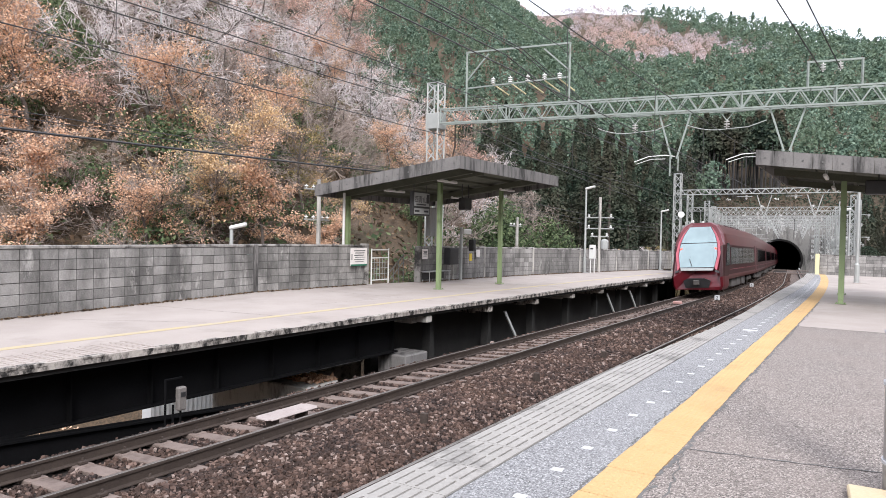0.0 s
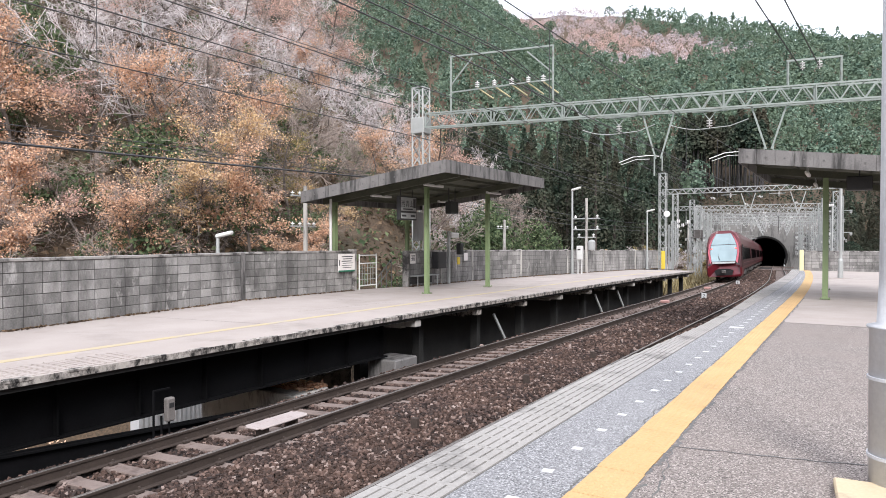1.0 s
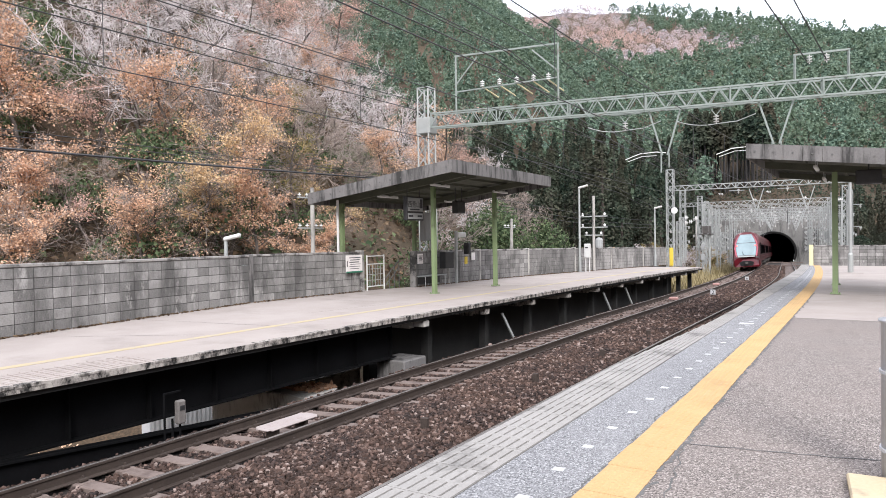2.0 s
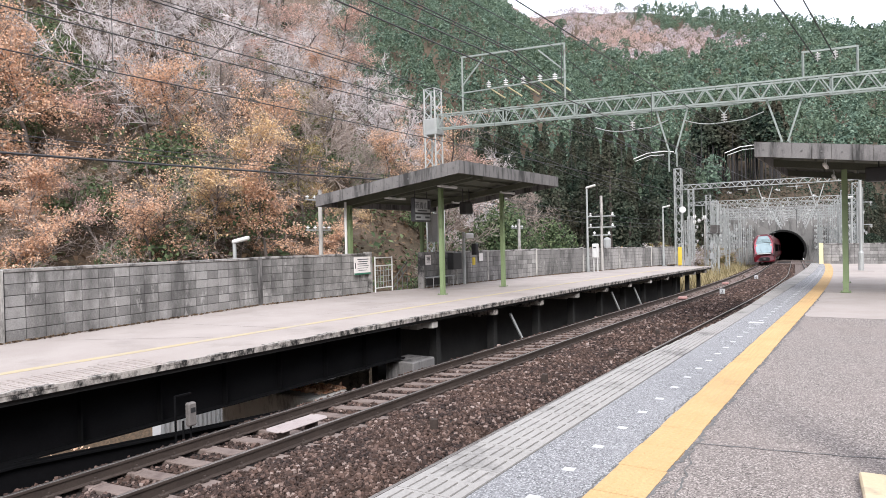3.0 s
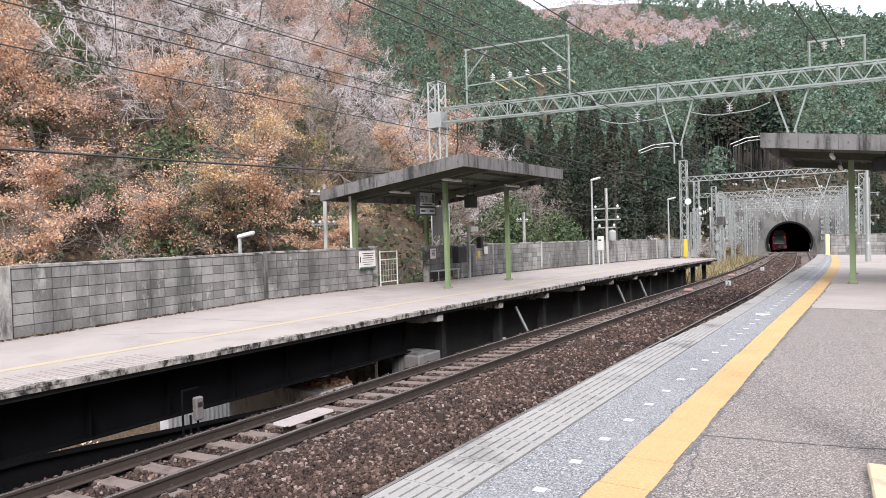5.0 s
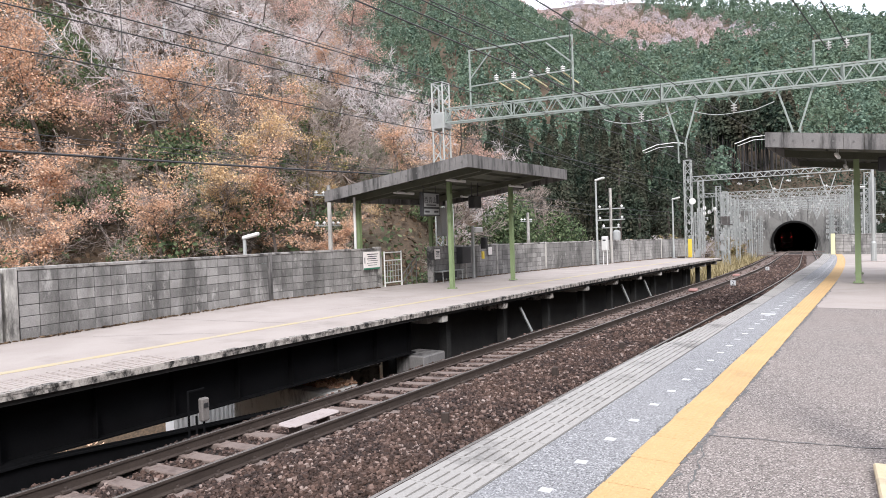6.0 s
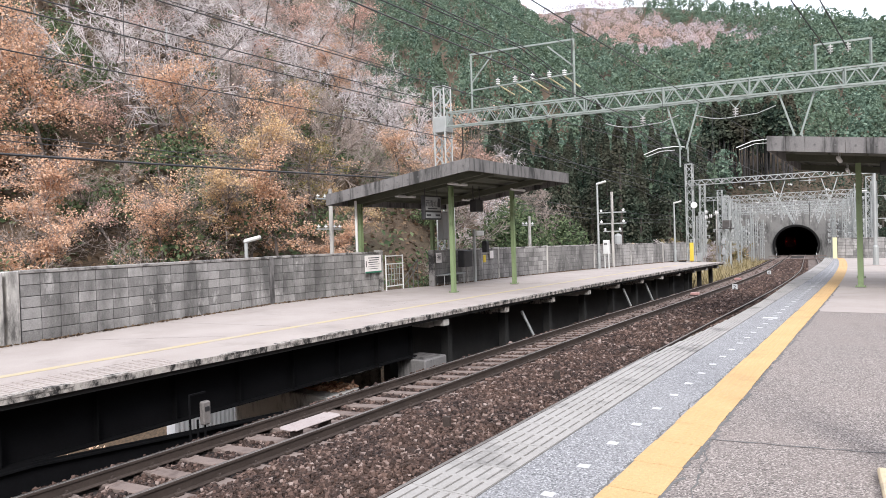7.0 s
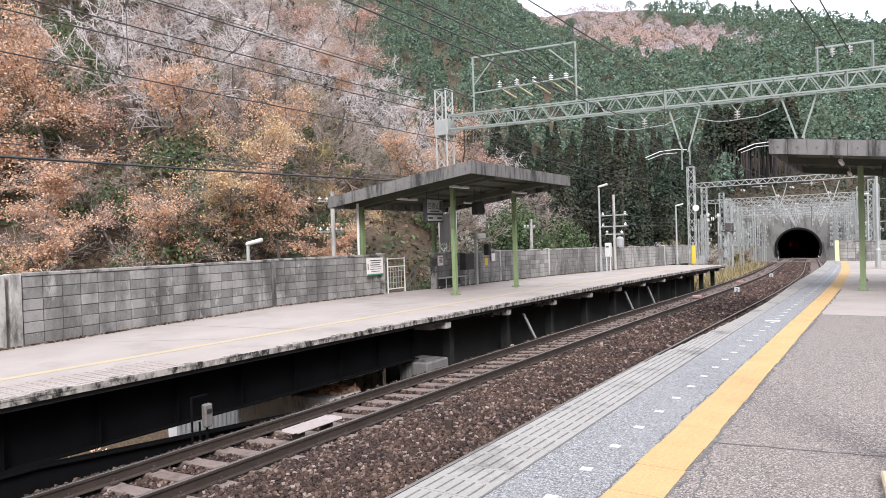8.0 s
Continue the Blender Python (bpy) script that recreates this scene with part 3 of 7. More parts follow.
def platform_left():
    ys = steps(-16, 46, 1.0)
    t = thing("platform_far", "pale concrete platform on steel girders with a stained edge", "platform", kind="structure")

    def back(y):
        pts = [(-11.0, -16.0)] + WALL + WALL_FAR
        for (x0, y0), (x1, y1) in zip(pts, pts[1:]):
            if y0 <= y <= y1:
                return x0 + (x1 - x0) * (y - y0) / (y1 - y0)
        return pts[-1][0]

    bm = bmesh.new()
    rings = []
    for y in ys:
        b = back(y) - 0.25
        rings.append([bm.verts.new(on_left(o, y, z)) for o, z in ((-7.72, 0.0), (-7.72, -0.105), (-7.80, -0.11), (-7.80, -0.19), (b, -0.19), (b, 0.0))])
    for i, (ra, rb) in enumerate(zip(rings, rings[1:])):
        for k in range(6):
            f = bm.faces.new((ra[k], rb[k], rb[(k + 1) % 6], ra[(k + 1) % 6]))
            # slab faces under the lip carry the shade in their colour
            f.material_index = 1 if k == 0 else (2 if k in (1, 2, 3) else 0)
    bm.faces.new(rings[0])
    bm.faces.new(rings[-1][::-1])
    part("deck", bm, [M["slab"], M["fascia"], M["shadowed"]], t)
    bm = bmesh.new()
    sweep(bm, on_left, [(-9.45, 0.001), (-9.45, 0.005), (-9.23, 0.005), (-9.23, 0.001)], ys)
    part("warning_line", bm, M["old_yellow"], t, "faded yellow painted line")
    bm = bmesh.new()
    rnd = random.Random(3)
    for y in steps(-8, 44, 0.42)[:-1]:
        if rnd.random() < 0.8:
            q = on_left(-7.74, y, 0)
            box(bm, q.x - 0.10, q.x + 0.03, y + 0.01, y + 0.40, q.z - rnd.uniform(0.025, 0.045), q.z + rnd.uniform(0.003, 0.012), 0.006)
    part("nosing", bm, M["fascia"], t, "chipped and blackened concrete nosing")["kind"] = "stuff"
    # rough patch of ribbed paving close to the edge
    bm = bmesh.new()
    for i in range(6):
        for j in range(30):
            x, y = -8.72 + i * 0.155 + 0.02 * (j % 2), -2.5 + j * 0.17
            q = on_left(x, y, 0.001)
            box(bm, q.x, q.x + 0.13, y, y + 0.14, q.z, q.z + 0.008)
    part("ribbed_paving", bm, M["slab"], t)["kind"] = "stuff"
    # plate girder with flanges, stiffeners
    q = on_left(0, 0, 0)
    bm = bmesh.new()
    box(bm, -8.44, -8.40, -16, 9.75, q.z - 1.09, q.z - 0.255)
    web = part("girder", bm, M["dark_steel"], t, "plate girder with the dark below the deck in its colour")
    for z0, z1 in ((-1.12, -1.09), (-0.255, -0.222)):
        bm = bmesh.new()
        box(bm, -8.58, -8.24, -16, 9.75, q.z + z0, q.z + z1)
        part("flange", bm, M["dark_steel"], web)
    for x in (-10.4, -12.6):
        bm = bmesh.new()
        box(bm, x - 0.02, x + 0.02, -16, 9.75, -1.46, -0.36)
        web = part("girder", bm, M["dark_steel"], t, "plate girder with the dark below the deck in its colour")
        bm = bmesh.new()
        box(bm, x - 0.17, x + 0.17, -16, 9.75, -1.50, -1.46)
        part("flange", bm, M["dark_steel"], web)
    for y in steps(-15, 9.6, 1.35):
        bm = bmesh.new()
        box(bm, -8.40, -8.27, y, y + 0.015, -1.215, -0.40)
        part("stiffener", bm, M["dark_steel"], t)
    # brackets and columns below the far part
    for i, y in enumerate(steps(10.6, 44.6, 3.4)):
        bm = bmesh.new()
        q = on_left(0, y, 0)
        box(bm, -8.35, -7.85, y - 0.13, y + 0.13, q.z - 0.40, q.z - 0.222, 0.02)
        box(bm, -9.6, -8.35, y - 0.12, y + 0.12, q.z - 0.46, q.z - 0.222)
        part("bracket", bm, M["fascia"] if i % 3 else M["pillar"], t)
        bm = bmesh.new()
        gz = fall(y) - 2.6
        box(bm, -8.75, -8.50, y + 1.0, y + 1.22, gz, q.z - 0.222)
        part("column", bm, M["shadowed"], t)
        if i in (1, 4, 5):
            bm = bmesh.new()
            bar(bm, (-8.25, y + 1.7, q.z - 0.55), (-8.0, y + 2.2, gz + 0.9), 0.05, 4)
            part("strut", bm, M["mast"], t, "leaning pale steel strut")
    # a dark sheet added where only gloom lies behind the columns
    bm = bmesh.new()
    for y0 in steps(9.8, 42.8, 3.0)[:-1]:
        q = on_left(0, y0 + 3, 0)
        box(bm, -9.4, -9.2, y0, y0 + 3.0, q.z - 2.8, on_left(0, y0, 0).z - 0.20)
    part("dark_backing", bm, M["shadowed"], t, "dark backing added for the gloom below the deck")
    bm = bmesh.new()
    box(bm, -8.75, -7.85, 9.55, 10.55, -3.0, -1.30, 0.03)
    part("pier", bm, M["roof"], t, "stained concrete pier head")
    bm = bmesh.new()
    box(bm, -11.8, -8.6, 6.8, 7.9, -6.5, -1.72, 0.03)
    part("abutment", bm, M["pillar"], t, "stained concrete abutment")
    return t


plat_l = platform_left()


def left_platform_wear():
    bm = bmesh.new()
    for i, (x0, y0, x1, y1) in enumerate(((-13.2, 6.0, -9.5, 6.6), (-12.0, 3.4, -9.6, 4.9), (-13.4, 12.5, -8.2, 12.2), (-10.6, 9.0, -10.2, 12.0), (-12.6, 20.5, -8.0, 21.0), (-12.2, 28.0, -8.0, 28.3))):
        crack(bm, on_left(x0, y0, 0.003), on_left(x1, y1, 0.003), 0.013, 200 + i)
    part("surface_cracks", bm, M["groove"], plat_l, "thin dark cracks")
    rng = np.random.default_rng(71)
    c = []
    for (x0, y0), (x1, y1) in list(zip(WALL, WALL[1:])) + list(zip(WALL_FAR, WALL_FAR[1:])):
        n = int(60 * math.dist((x0, y0), (x1, y1)))
        for k in rng.uniform(0, 1, n):
            y = y0 + (y1 - y0) * k
            c.append(np.array(on_left(x0 + (x1 - x0) * k + 0.04 + abs(rng.normal(0, 0.09)), y, 0.012)))
    return c


litter = left_platform_wear()


def dark_track_plate():
    """A black plate added to fill the dark beside the track: its top edge drops along the span."""
    edge = [(-16, -1.12), (0.3, -1.18), (2.9, -1.39), (6.0, -1.62), (9.0, -1.78)]
    bm = bmesh.new()
    for (y0, z0), (y1, z1) in zip(edge, edge[1:]):
        for x0, x1, down in ((-8.02, -7.98, 2.2), (-8.10, -7.90, 0.03)):
            vs = [bm.verts.new((x, y, z - d)) for y, z in ((y0, z0), (y1, z1)) for x, d in ((x0, down), (x1, down), (x1, 0.0), (x0, 0.0))]
            for q in ((0, 1, 5, 4), (1, 2, 6, 5), (2, 3, 7, 6), (3, 0, 4, 7), (3, 2, 1, 0), (4, 5, 6, 7)):
                bm.faces.new([vs[i] for i in q])
    t = part("dark_plate", bm, M["dark_steel"])
    tagged(t, "black plate added to fill the dark beside the track over the hollow", "girder", kind="structure")


dark_track_plate()


def hollow():
    """The retaining wall and the shed in the hollow below the far platform."""
    bm = bmesh.new()
    box(bm, -15.5, -15.0, 9.7, 16.5, -6.5, -3.33, 0.03)
    box(bm, -15.56, -14.94, 9.65, 16.5, -3.33, -3.22, 0.02)
    tagged(part("retaining_wall", bm, M["coping"]), "stained grey concrete retaining wall in the hollow", "wall", kind="structure")
    t = thing("shed", "small white corrugated steel shed in the hollow", "shed", (-17.6, 9.0, -6.2))
    n, pitch = 28, 0.09
    rows = []
    for z in (0.0, 4.1):
        rows.append([(0.02 * (i % 2), i * pitch, z) for i in range(n)])
    verts = rows[0] + rows[1]
    raw("wall", verts, [(i, i + 1, n + i + 1, n + i) for i in range(n - 1)], M["shed"], t)
    bm = bmesh.new()
    box(bm, -0.5, -0.03, 0.0, n * pitch, 0.0, 4.1)
    part("frame", bm, M["shed"], t)
    bm = bmesh.new()
    box(bm, -0.6, 0.15, -0.15, n * pitch + 0.15, 4.1, 4.16)
    part("roof", bm, M["grey"], t)


hollow()


def wall_panel(name, a, b, height, cols, rows, as_parts, far=False):
    """A block wall panel from a to b on the far platform, seen from the track side."""
    (x0, y0), (x1, y1) = a, b
    length = math.hypot(x1 - x0, y1 - y0)
    ang = math.atan2(y1 - y0, x1 - x0)
    z0, z1 = on_left(0, y0, 0).z, on_left(0, y1, 0).z
    t = thing(name, "stained grey concrete-block wall with a coping", "wall", (x0, y0, z0), kind="structure", rz=math.degrees(ang))
    sl = (z1 - z0) / length
    shear = Matrix(((1, 0, 0, 0), (0, 1, 0, 0), (sl, 0, 1, 0), (0, 0, 0, 1)))
    bm = bmesh.new()
    box(bm, 0, length, 0.012, 0.18, -0.20, height - 0.07, m=shear)
    part("core", bm, M["mortar"], t)
    bm = bmesh.new()
    box(bm, -0.01, length + 0.01, -0.02, 0.20, height - 0.075, height, 0.012, m=shear)
    part("coping", bm, M["coping"], t, "pale concrete coping")
    bw, bh = length / cols, (height - 0.08) / rows
    bb = bmesh.new()
    box(bb, 0.007, bw - 0.007, 0, 0.03, 0.007, bh - 0.007, 0.006)
    if as_parts:
        me = bpy.data.meshes.new("block")
        bb.to_mesh(me)
        me.materials.append(M["block"])
    rnd = random.Random(int(y0 * 10))
    joined = bmesh.new()
    for i in range(cols):
        for j in range(rows):
            q = Vector((i * bw, rnd.uniform(-0.006, 0.004), height - 0.078 - (j + 1) * bh))
            q.z += sl * q.x
            if as_parts:
                share("block", me, t, Matrix.Translation(q))
            else:
                box(joined, q.x + 0.007, q.x + bw - 0.007, q.y, 0.03, q.z + 0.007, q.z + bh - 0.007)
    bb.free()
    if as_parts:
        joined.free()
    else:
        part("blocks", joined, M["block"], t)["kind"] = "stuff"
    return t


def pillar(parent, x, w, h, depth=0.24, y=-0.03, mat=None):
    bm = bmesh.new()
    box(bm, x, x + w, y, y + depth, -0.2, h, 0.02)
    return part("pillar", bm, mat or M["pillar"], parent, "pale cast concrete post")


def walls():
    w = wall_panel("wall_1", WALL[0], (-12.93, 1.93), 1.50, 22, 6, False)
    pillar(w, 10.01 - 0.0, 0.22, 1.50)
    w = wall_panel("wall_2", WALL[1], WALL[2], 1.52, 18, 6, True)
    pillar(w, -0.28, 0.26, 1.51)
    w = wall_panel("wall_3", (-14.56, 10.6), WALL[3], 1.53, 11, 6, True)
    pillar(w, -0.15, 0.22, 1.53, 0.26, -0.05, M["roof"])
    pillar(w, 5.17, 0.22, 1.55, 0.30, -0.05, M["coping"])
    for i, (a, b) in enumerate(zip(WALL_FAR, WALL_FAR[1:])):
        w = wall_panel("wall_%d" % (4 + i), a, b, 1.50 - 0.01 * i, max(5, int(math.dist(a, b) / 0.44)), 6, i == 2)
        pillar(w, -0.06, 0.12, 1.50, 0.26, -0.04, M["pillar"] if i else M["coping"])


# ---- tunnel ----
TY = 140.0
TC = -4.48


def tunnel_profile(r, n=26):
    """Horseshoe section as (offset from the centre, height over the rail)."""
    pts = []
    for i in range(n + 1):
        a = -0.42 + (math.pi + 0.84) * i / n
        pts.append((r * math.cos(a), 1.75 + r * 0.985 * math.sin(a)))
    return pts


def tunnel():
    t = thing("tunnel", "concrete tunnel portal with a bore coloured near black for its darkness", "tunnel", kind="structure")
    prof = tunnel_profile(3.66)
    bm = bmesh.new()
    rings = []
    ys = steps(TY - 1.4, 430, 8)
    full = [(prof[0][0], -0.75), *prof, (prof[-1][0], -0.75)]
    for y in ys:
        rings.append([bm.verts.new(on_track(TC + o, y, z - 1.13)) for o, z in full])
    for ra, rb in zip(rings, rings[1:]):
        for i in range(len(full)):
            j = (i + 1) % len(full)
            bm.faces.new((ra[i], ra[j], rb[j], rb[i]))
    bm.faces.new(rings[-1])
    part("bore", bm, M["lining"], t, "lining with the bore's darkness in its colour", True)
    bm = bmesh.new()
    front = [bm.verts.new(on_track(TC + o * 1.0, TY - 1.4, z - 1.13)) for o, z in prof]
    outer = [bm.verts.new(on_track(TC + o * 1.10, TY - 1.4, 1.75 + (z - 1.75) * 1.10 - 1.13)) for o, z in prof]
    back_ = [bm.verts.new(on_track(TC + o * 1.10, TY - 0.6, 1.75 + (z - 1.75) * 1.10 - 1.13)) for o, z in prof]
    for i in range(len(prof) - 1):
        bm.faces.new((front[i + 1], front[i], outer[i], outer[i + 1]))
        bm.faces.new((outer[i + 1], outer[i], back_[i], back_[i + 1]))
    part("arch_ring", bm, M["lining"], t, "dark arch ring")
    # head wall round the mouth
    bm = bmesh.new()
    xl, xr, zt = -14.0, 10.0, 9.6
    mouth = tunnel_profile(3.82)
    vin = [bm.verts.new(on_track(TC + o, TY - 1.0, z - 1.13)) for o, z in mouth]
    rect = []
    for o, z in mouth:
        s = 99.0
        dz, do = z - 1.75, o
        if do:
            s = min(s, (xr if do > 0 else -xl) / abs(do))
        if dz > 0:
            s = min(s, (zt - 1.75) / dz)
        else:
            s = min(s, 3.6 / max(0.001, -dz))
        rect.append(bm.verts.new(on_track(TC + do * s, TY - 1.0, 1.75 + dz * s - 1.13)))
    for i in range(len(mouth) - 1):
        bm.faces.new((vin[i + 1], vin[i], rect[i], rect[i + 1]))
    for o0, o1 in ((xl, -3.45), (3.45, xr)):
        a, b = on_track(TC + o0, TY - 1.0, -4.5), on_track(TC + o1, TY - 1.0, 0.2)
        box(bm, a.x, b.x, a.y + 0.02, a.y + 0.5, a.z, b.z)
    for sgn in (xl, xr):
        a = [on_track(TC + sgn, TY - 1.0, zt - 1.13), on_track(TC + sgn, TY - 1.0, -3.5), on_track(TC + sgn * 1.3, TY + 3.0, -3.5), on_track(TC + sgn * 1.3, TY + 3.0, zt - 1.13)]
        bm.faces.new([bm.verts.new(q) for q in a])
    q0, q1 = on_track(TC + xl, TY - 1.2, zt - 1.13), on_track(TC + xr, TY - 1.2, zt - 1.13)
    box(bm, q0.x, q1.x, q0.y, q0.y + 4.0, q0.z, q0.z + 0.6)
    part("head_wall", bm, M["portal"], t, "grey streaked concrete head wall")


tunnel()
# ---- shelters ----
def shelter(name, label, at, rz, posts, depth, length, front_z, back_z, mirror=1):
    """A monopitch platform shelter: x runs from the front edge to the back, y along the track."""
    t = thing(name, label, "platform shelter", at, rz=rz)
    s = mirror
    slope = (back_z - front_z) / depth

    def zt(d):
        return front_z + slope * d

    def slab(bm, d0, d1, y0, y1, up, down):
        vs = []
        for d, y, o in ((d0, y0, up), (d1, y0, up), (d1, y1, up), (d0, y1, up), (d0, y0, down), (d1, y0, down), (d1, y1, down), (d0, y1, down)):
            vs.append(bm.verts.new((s * d, y, zt(d) + o)))
        for q in ((0, 1, 2, 3), (7, 6, 5, 4), (0, 4, 5, 1), (1, 5, 6, 2), (2, 6, 7, 3), (3, 7, 4, 0)):
            bm.faces.new([vs[i] for i in q])

    bm = bmesh.new()
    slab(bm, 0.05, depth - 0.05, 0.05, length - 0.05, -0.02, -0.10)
    r = part("roof", bm, M["soffit"], t, "green-brown roof deck darkened for the shade of its underside")
    n = 14
    for i in range(n):   # side fascia panels, near and far
        for y0 in (0.0, length - 0.05):
            bm = bmesh.new()
            d0, d1 = depth * i / n, depth * (i + 1) / n
            slab(bm, d0 + 0.004, d1 - 0.004, y0, y0 + 0.05, 0.05, -0.36)
            panel = part("fascia_panel", bm, M["roof"], r)
            if y0 == 0.0:
                dm = (d0 + d1) / 2
                bm = bmesh.new()
                bar(bm, (s * dm, -0.018, zt(dm) - 0.16), (s * dm, 0.0, zt(dm) - 0.16), 0.026, 6)
                part("bolt", bm, M["groove"], panel)
    m = 12
    for i in range(m):
        for d0 in (0.0, depth - 0.05):
            bm = bmesh.new()
            y0, y1 = length * i / m, length * (i + 1) / m
            slab(bm, d0, d0 + 0.05, y0 + 0.004, y1 - 0.004, 0.052, -0.36)
            part("fascia_panel", bm, M["roof"], r)
    for i in range(7):
        bm = bmesh.new()
        d = 0.25 + (depth - 0.6) * i / 6
        slab(bm, d, d + 0.07, 0.06, length - 0.06, -0.10, -0.19)
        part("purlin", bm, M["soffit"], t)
    ys = sorted({y for _, y in posts})
    for y in ys:
        bm = bmesh.new()
        slab(bm, 0.15, depth - 0.15, y - 0.06, y + 0.06, -0.19, -0.40)
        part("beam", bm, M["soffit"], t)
    for d, y in posts:
        bm = bmesh.new()
        h = zt(d) - 0.40
        for x0, x1, y0, y1 in ((-0.072, 0.072, -0.075, -0.063), (-0.072, 0.072, 0.063, 0.075), (-0.007, 0.007, -0.063, 0.063)):
            box(bm, s * d + x0, s * d + x1, y + y0, y + y1, 0, h)
        box(bm, s * d - 0.064, s * d + 0.064, y - 0.061, y + 0.061, 0.0, h - 0.4)
        p0 = part("post", bm, M["green"], t, "green painted steel post")
        bm = bmesh.new()
        box(bm, s * d - 0.14, s * d + 0.14, y - 0.14, y + 0.14, 0.0, 0.022, 0.006)
        for sx in (-1, 1):
            for sy in (-1, 1):
                bar(bm, (s * d + sx * 0.11, y + sy * 0.11, 0.022), (s * d + sx * 0.11, y + sy * 0.11, 0.05), 0.014, 6)
        part("base_plate", bm, M["green"], p0)
    for d, y in ((depth * 0.25, length * 0.22), (depth * 0.62, length * 0.22), (depth * 0.25, length * 0.80), (depth * 0.62, length * 0.80)):
        bm = bmesh.new()
        box(bm, s * d - 0.05, s * d + 0.05, y - 0.62, y + 0.62, zt(d) - 0.45, zt(d) - 0.36, 0.02)
        strip = part("strip_light", bm, M["lamp"], t, "white fluorescent batten")
        for dy in (-0.4, 0.4):
            bm = bmesh.new()
            bar(bm, (s * d, y + dy, zt(d) - 0.37), (s * d, y + dy, zt(d) - 0.19), 0.012, 6)
            part("hanger", bm, M["mast"], strip)
    return t


def hanging_sign(parent_at, rz):
    t = thing("station_sign", "dark station name board hung below the shelter roof", "sign", parent_at, rz=rz)
    t.matrix_basis = t.matrix_basis @ Matrix.Scale(0.86, 4)
    bm = bmesh.new()
    box(bm, -0.62, 0.62, -0.09, 0.09, -0.50, 0.50, 0.02)
    part("case", bm, M["black"], t)
    bm = bmesh.new()
    box(bm, -0.55, 0.55, -0.102, -0.092, -0.12, 0.44, 0.004)
    part("name_panel", bm, M["grey"], t)
    bm = bmesh.new()
    box(bm, -0.55, 0.55, -0.102, -0.092, -0.44, -0.20, 0.004)
    part("lower_panel", bm, M["grey"], t)
    for x in (-0.45, 0.45):
        bm = bmesh.new()
        bar(bm, (x, 0, 0.5), (x, 0, 1.0), 0.018, 6)
        part("hanger", bm, M["black"], t)
    cu = bpy.data.curves.new("station_name", "FONT")
    cu.body = "西青山"
    cu.size = 0.30
    cu.extrude = 0.002
    cu.align_x = "CENTER"
    cu.materials.append(M["ink"])
    ob = new("station_name", cu)
    ob.parent = t
    ob.matrix_basis = pose(-0.10, -0.104, 0.06, 90, 0, 0)
    bm = bmesh.new()
    box(bm, 0.34, 0.52, -0.106, -0.102, 0.02, 0.40)
    box(bm, -0.40, 0.30, -0.106, -0.102, -0.07, -0.02)
    box(bm, -0.50, -0.18, -0.106, -0.102, -0.36, -0.28)
    box(bm, 0.15, 0.48, -0.106, -0.102, -0.36, -0.28)
    part("small_print", bm, M["ink"], t)


def hanging_clock(at):
    t = thing("hanging_display", "small black display box hung from the shelter roof", "display", at)
    bm = bmesh.new()
    box(bm, -0.14, 0.14, -0.30, 0.30, -0.26, 0.22, 0.03)
    part("case", bm, M["black"], t)
    for y in (-0.24, 0.24):
        bm = bmesh.new()
        bar(bm, (0, y, 0.22), (0, y, 0.75), 0.02, 6)
        part("hanger", bm, M["black"], t)


# ---- lamps, poles, gantries ----
def platform_lamp(at, h, arm, heading=0, label="pale steel platform lamp on a tall pole"):
    t = thing("street_lamp", label, "lamp", at, rz=heading)
    bm = bmesh.new()
    lathe(bm, [(0.095, 0), (0.095, 0.9), (0.07, 0.95), (0.055, h)], 12)
    box(bm, -0.2, 0.2, -0.2, 0.2, 0.0, 0.03)
    part("pole", bm, M["mast"], t, smooth=False)
    bm = bmesh.new()
    box(bm, -0.05, arm, -0.09, 0.09, h - 0.02, h + 0.10, 0.03, m=pose(0, 0, 0, 0, 0, 0) @ Matrix.Shear("XZ", 4, (0, 0)) @ Matrix.Translation((0, 0, 0)))
    for v in bm.verts:
        v.co.z += 0.22 * v.co.x
    part("lamp_head", bm, M["lamp"], t, "white lamp head")
    return t


def lattice(bm, a, b, w, n, r=0.03, rc=0.045):
    """A square lattice mast from a up to b."""
    a, b = Vector(a), Vector(b)
    up = (b - a).normalized()
    u = up.orthogonal().normalized() if abs(up.z) < 0.99 else Vector((1, 0, 0))
    v = up.cross(u)
    cs = [u * w / 2 + v * w / 2, -u * w / 2 + v * w / 2, -u * w / 2 - v * w / 2, u * w / 2 - v * w / 2]
    for c in cs:
        bar(bm, a + c, b + c, rc, 4)
    for i in range(n):
        p, q = a.lerp(b, i / n), a.lerp(b, (i + 1) / n)
        for k in range(4):
            c0, c1 = cs[k], cs[(k + 1) % 4]
            if i % 2:
                c0, c1 = c1, c0
            bar(bm, p + c0, q + c1, r, 4)
    for k in range(4):
        bar(bm, b + cs[k], b + cs[(k + 1) % 4], r, 4)


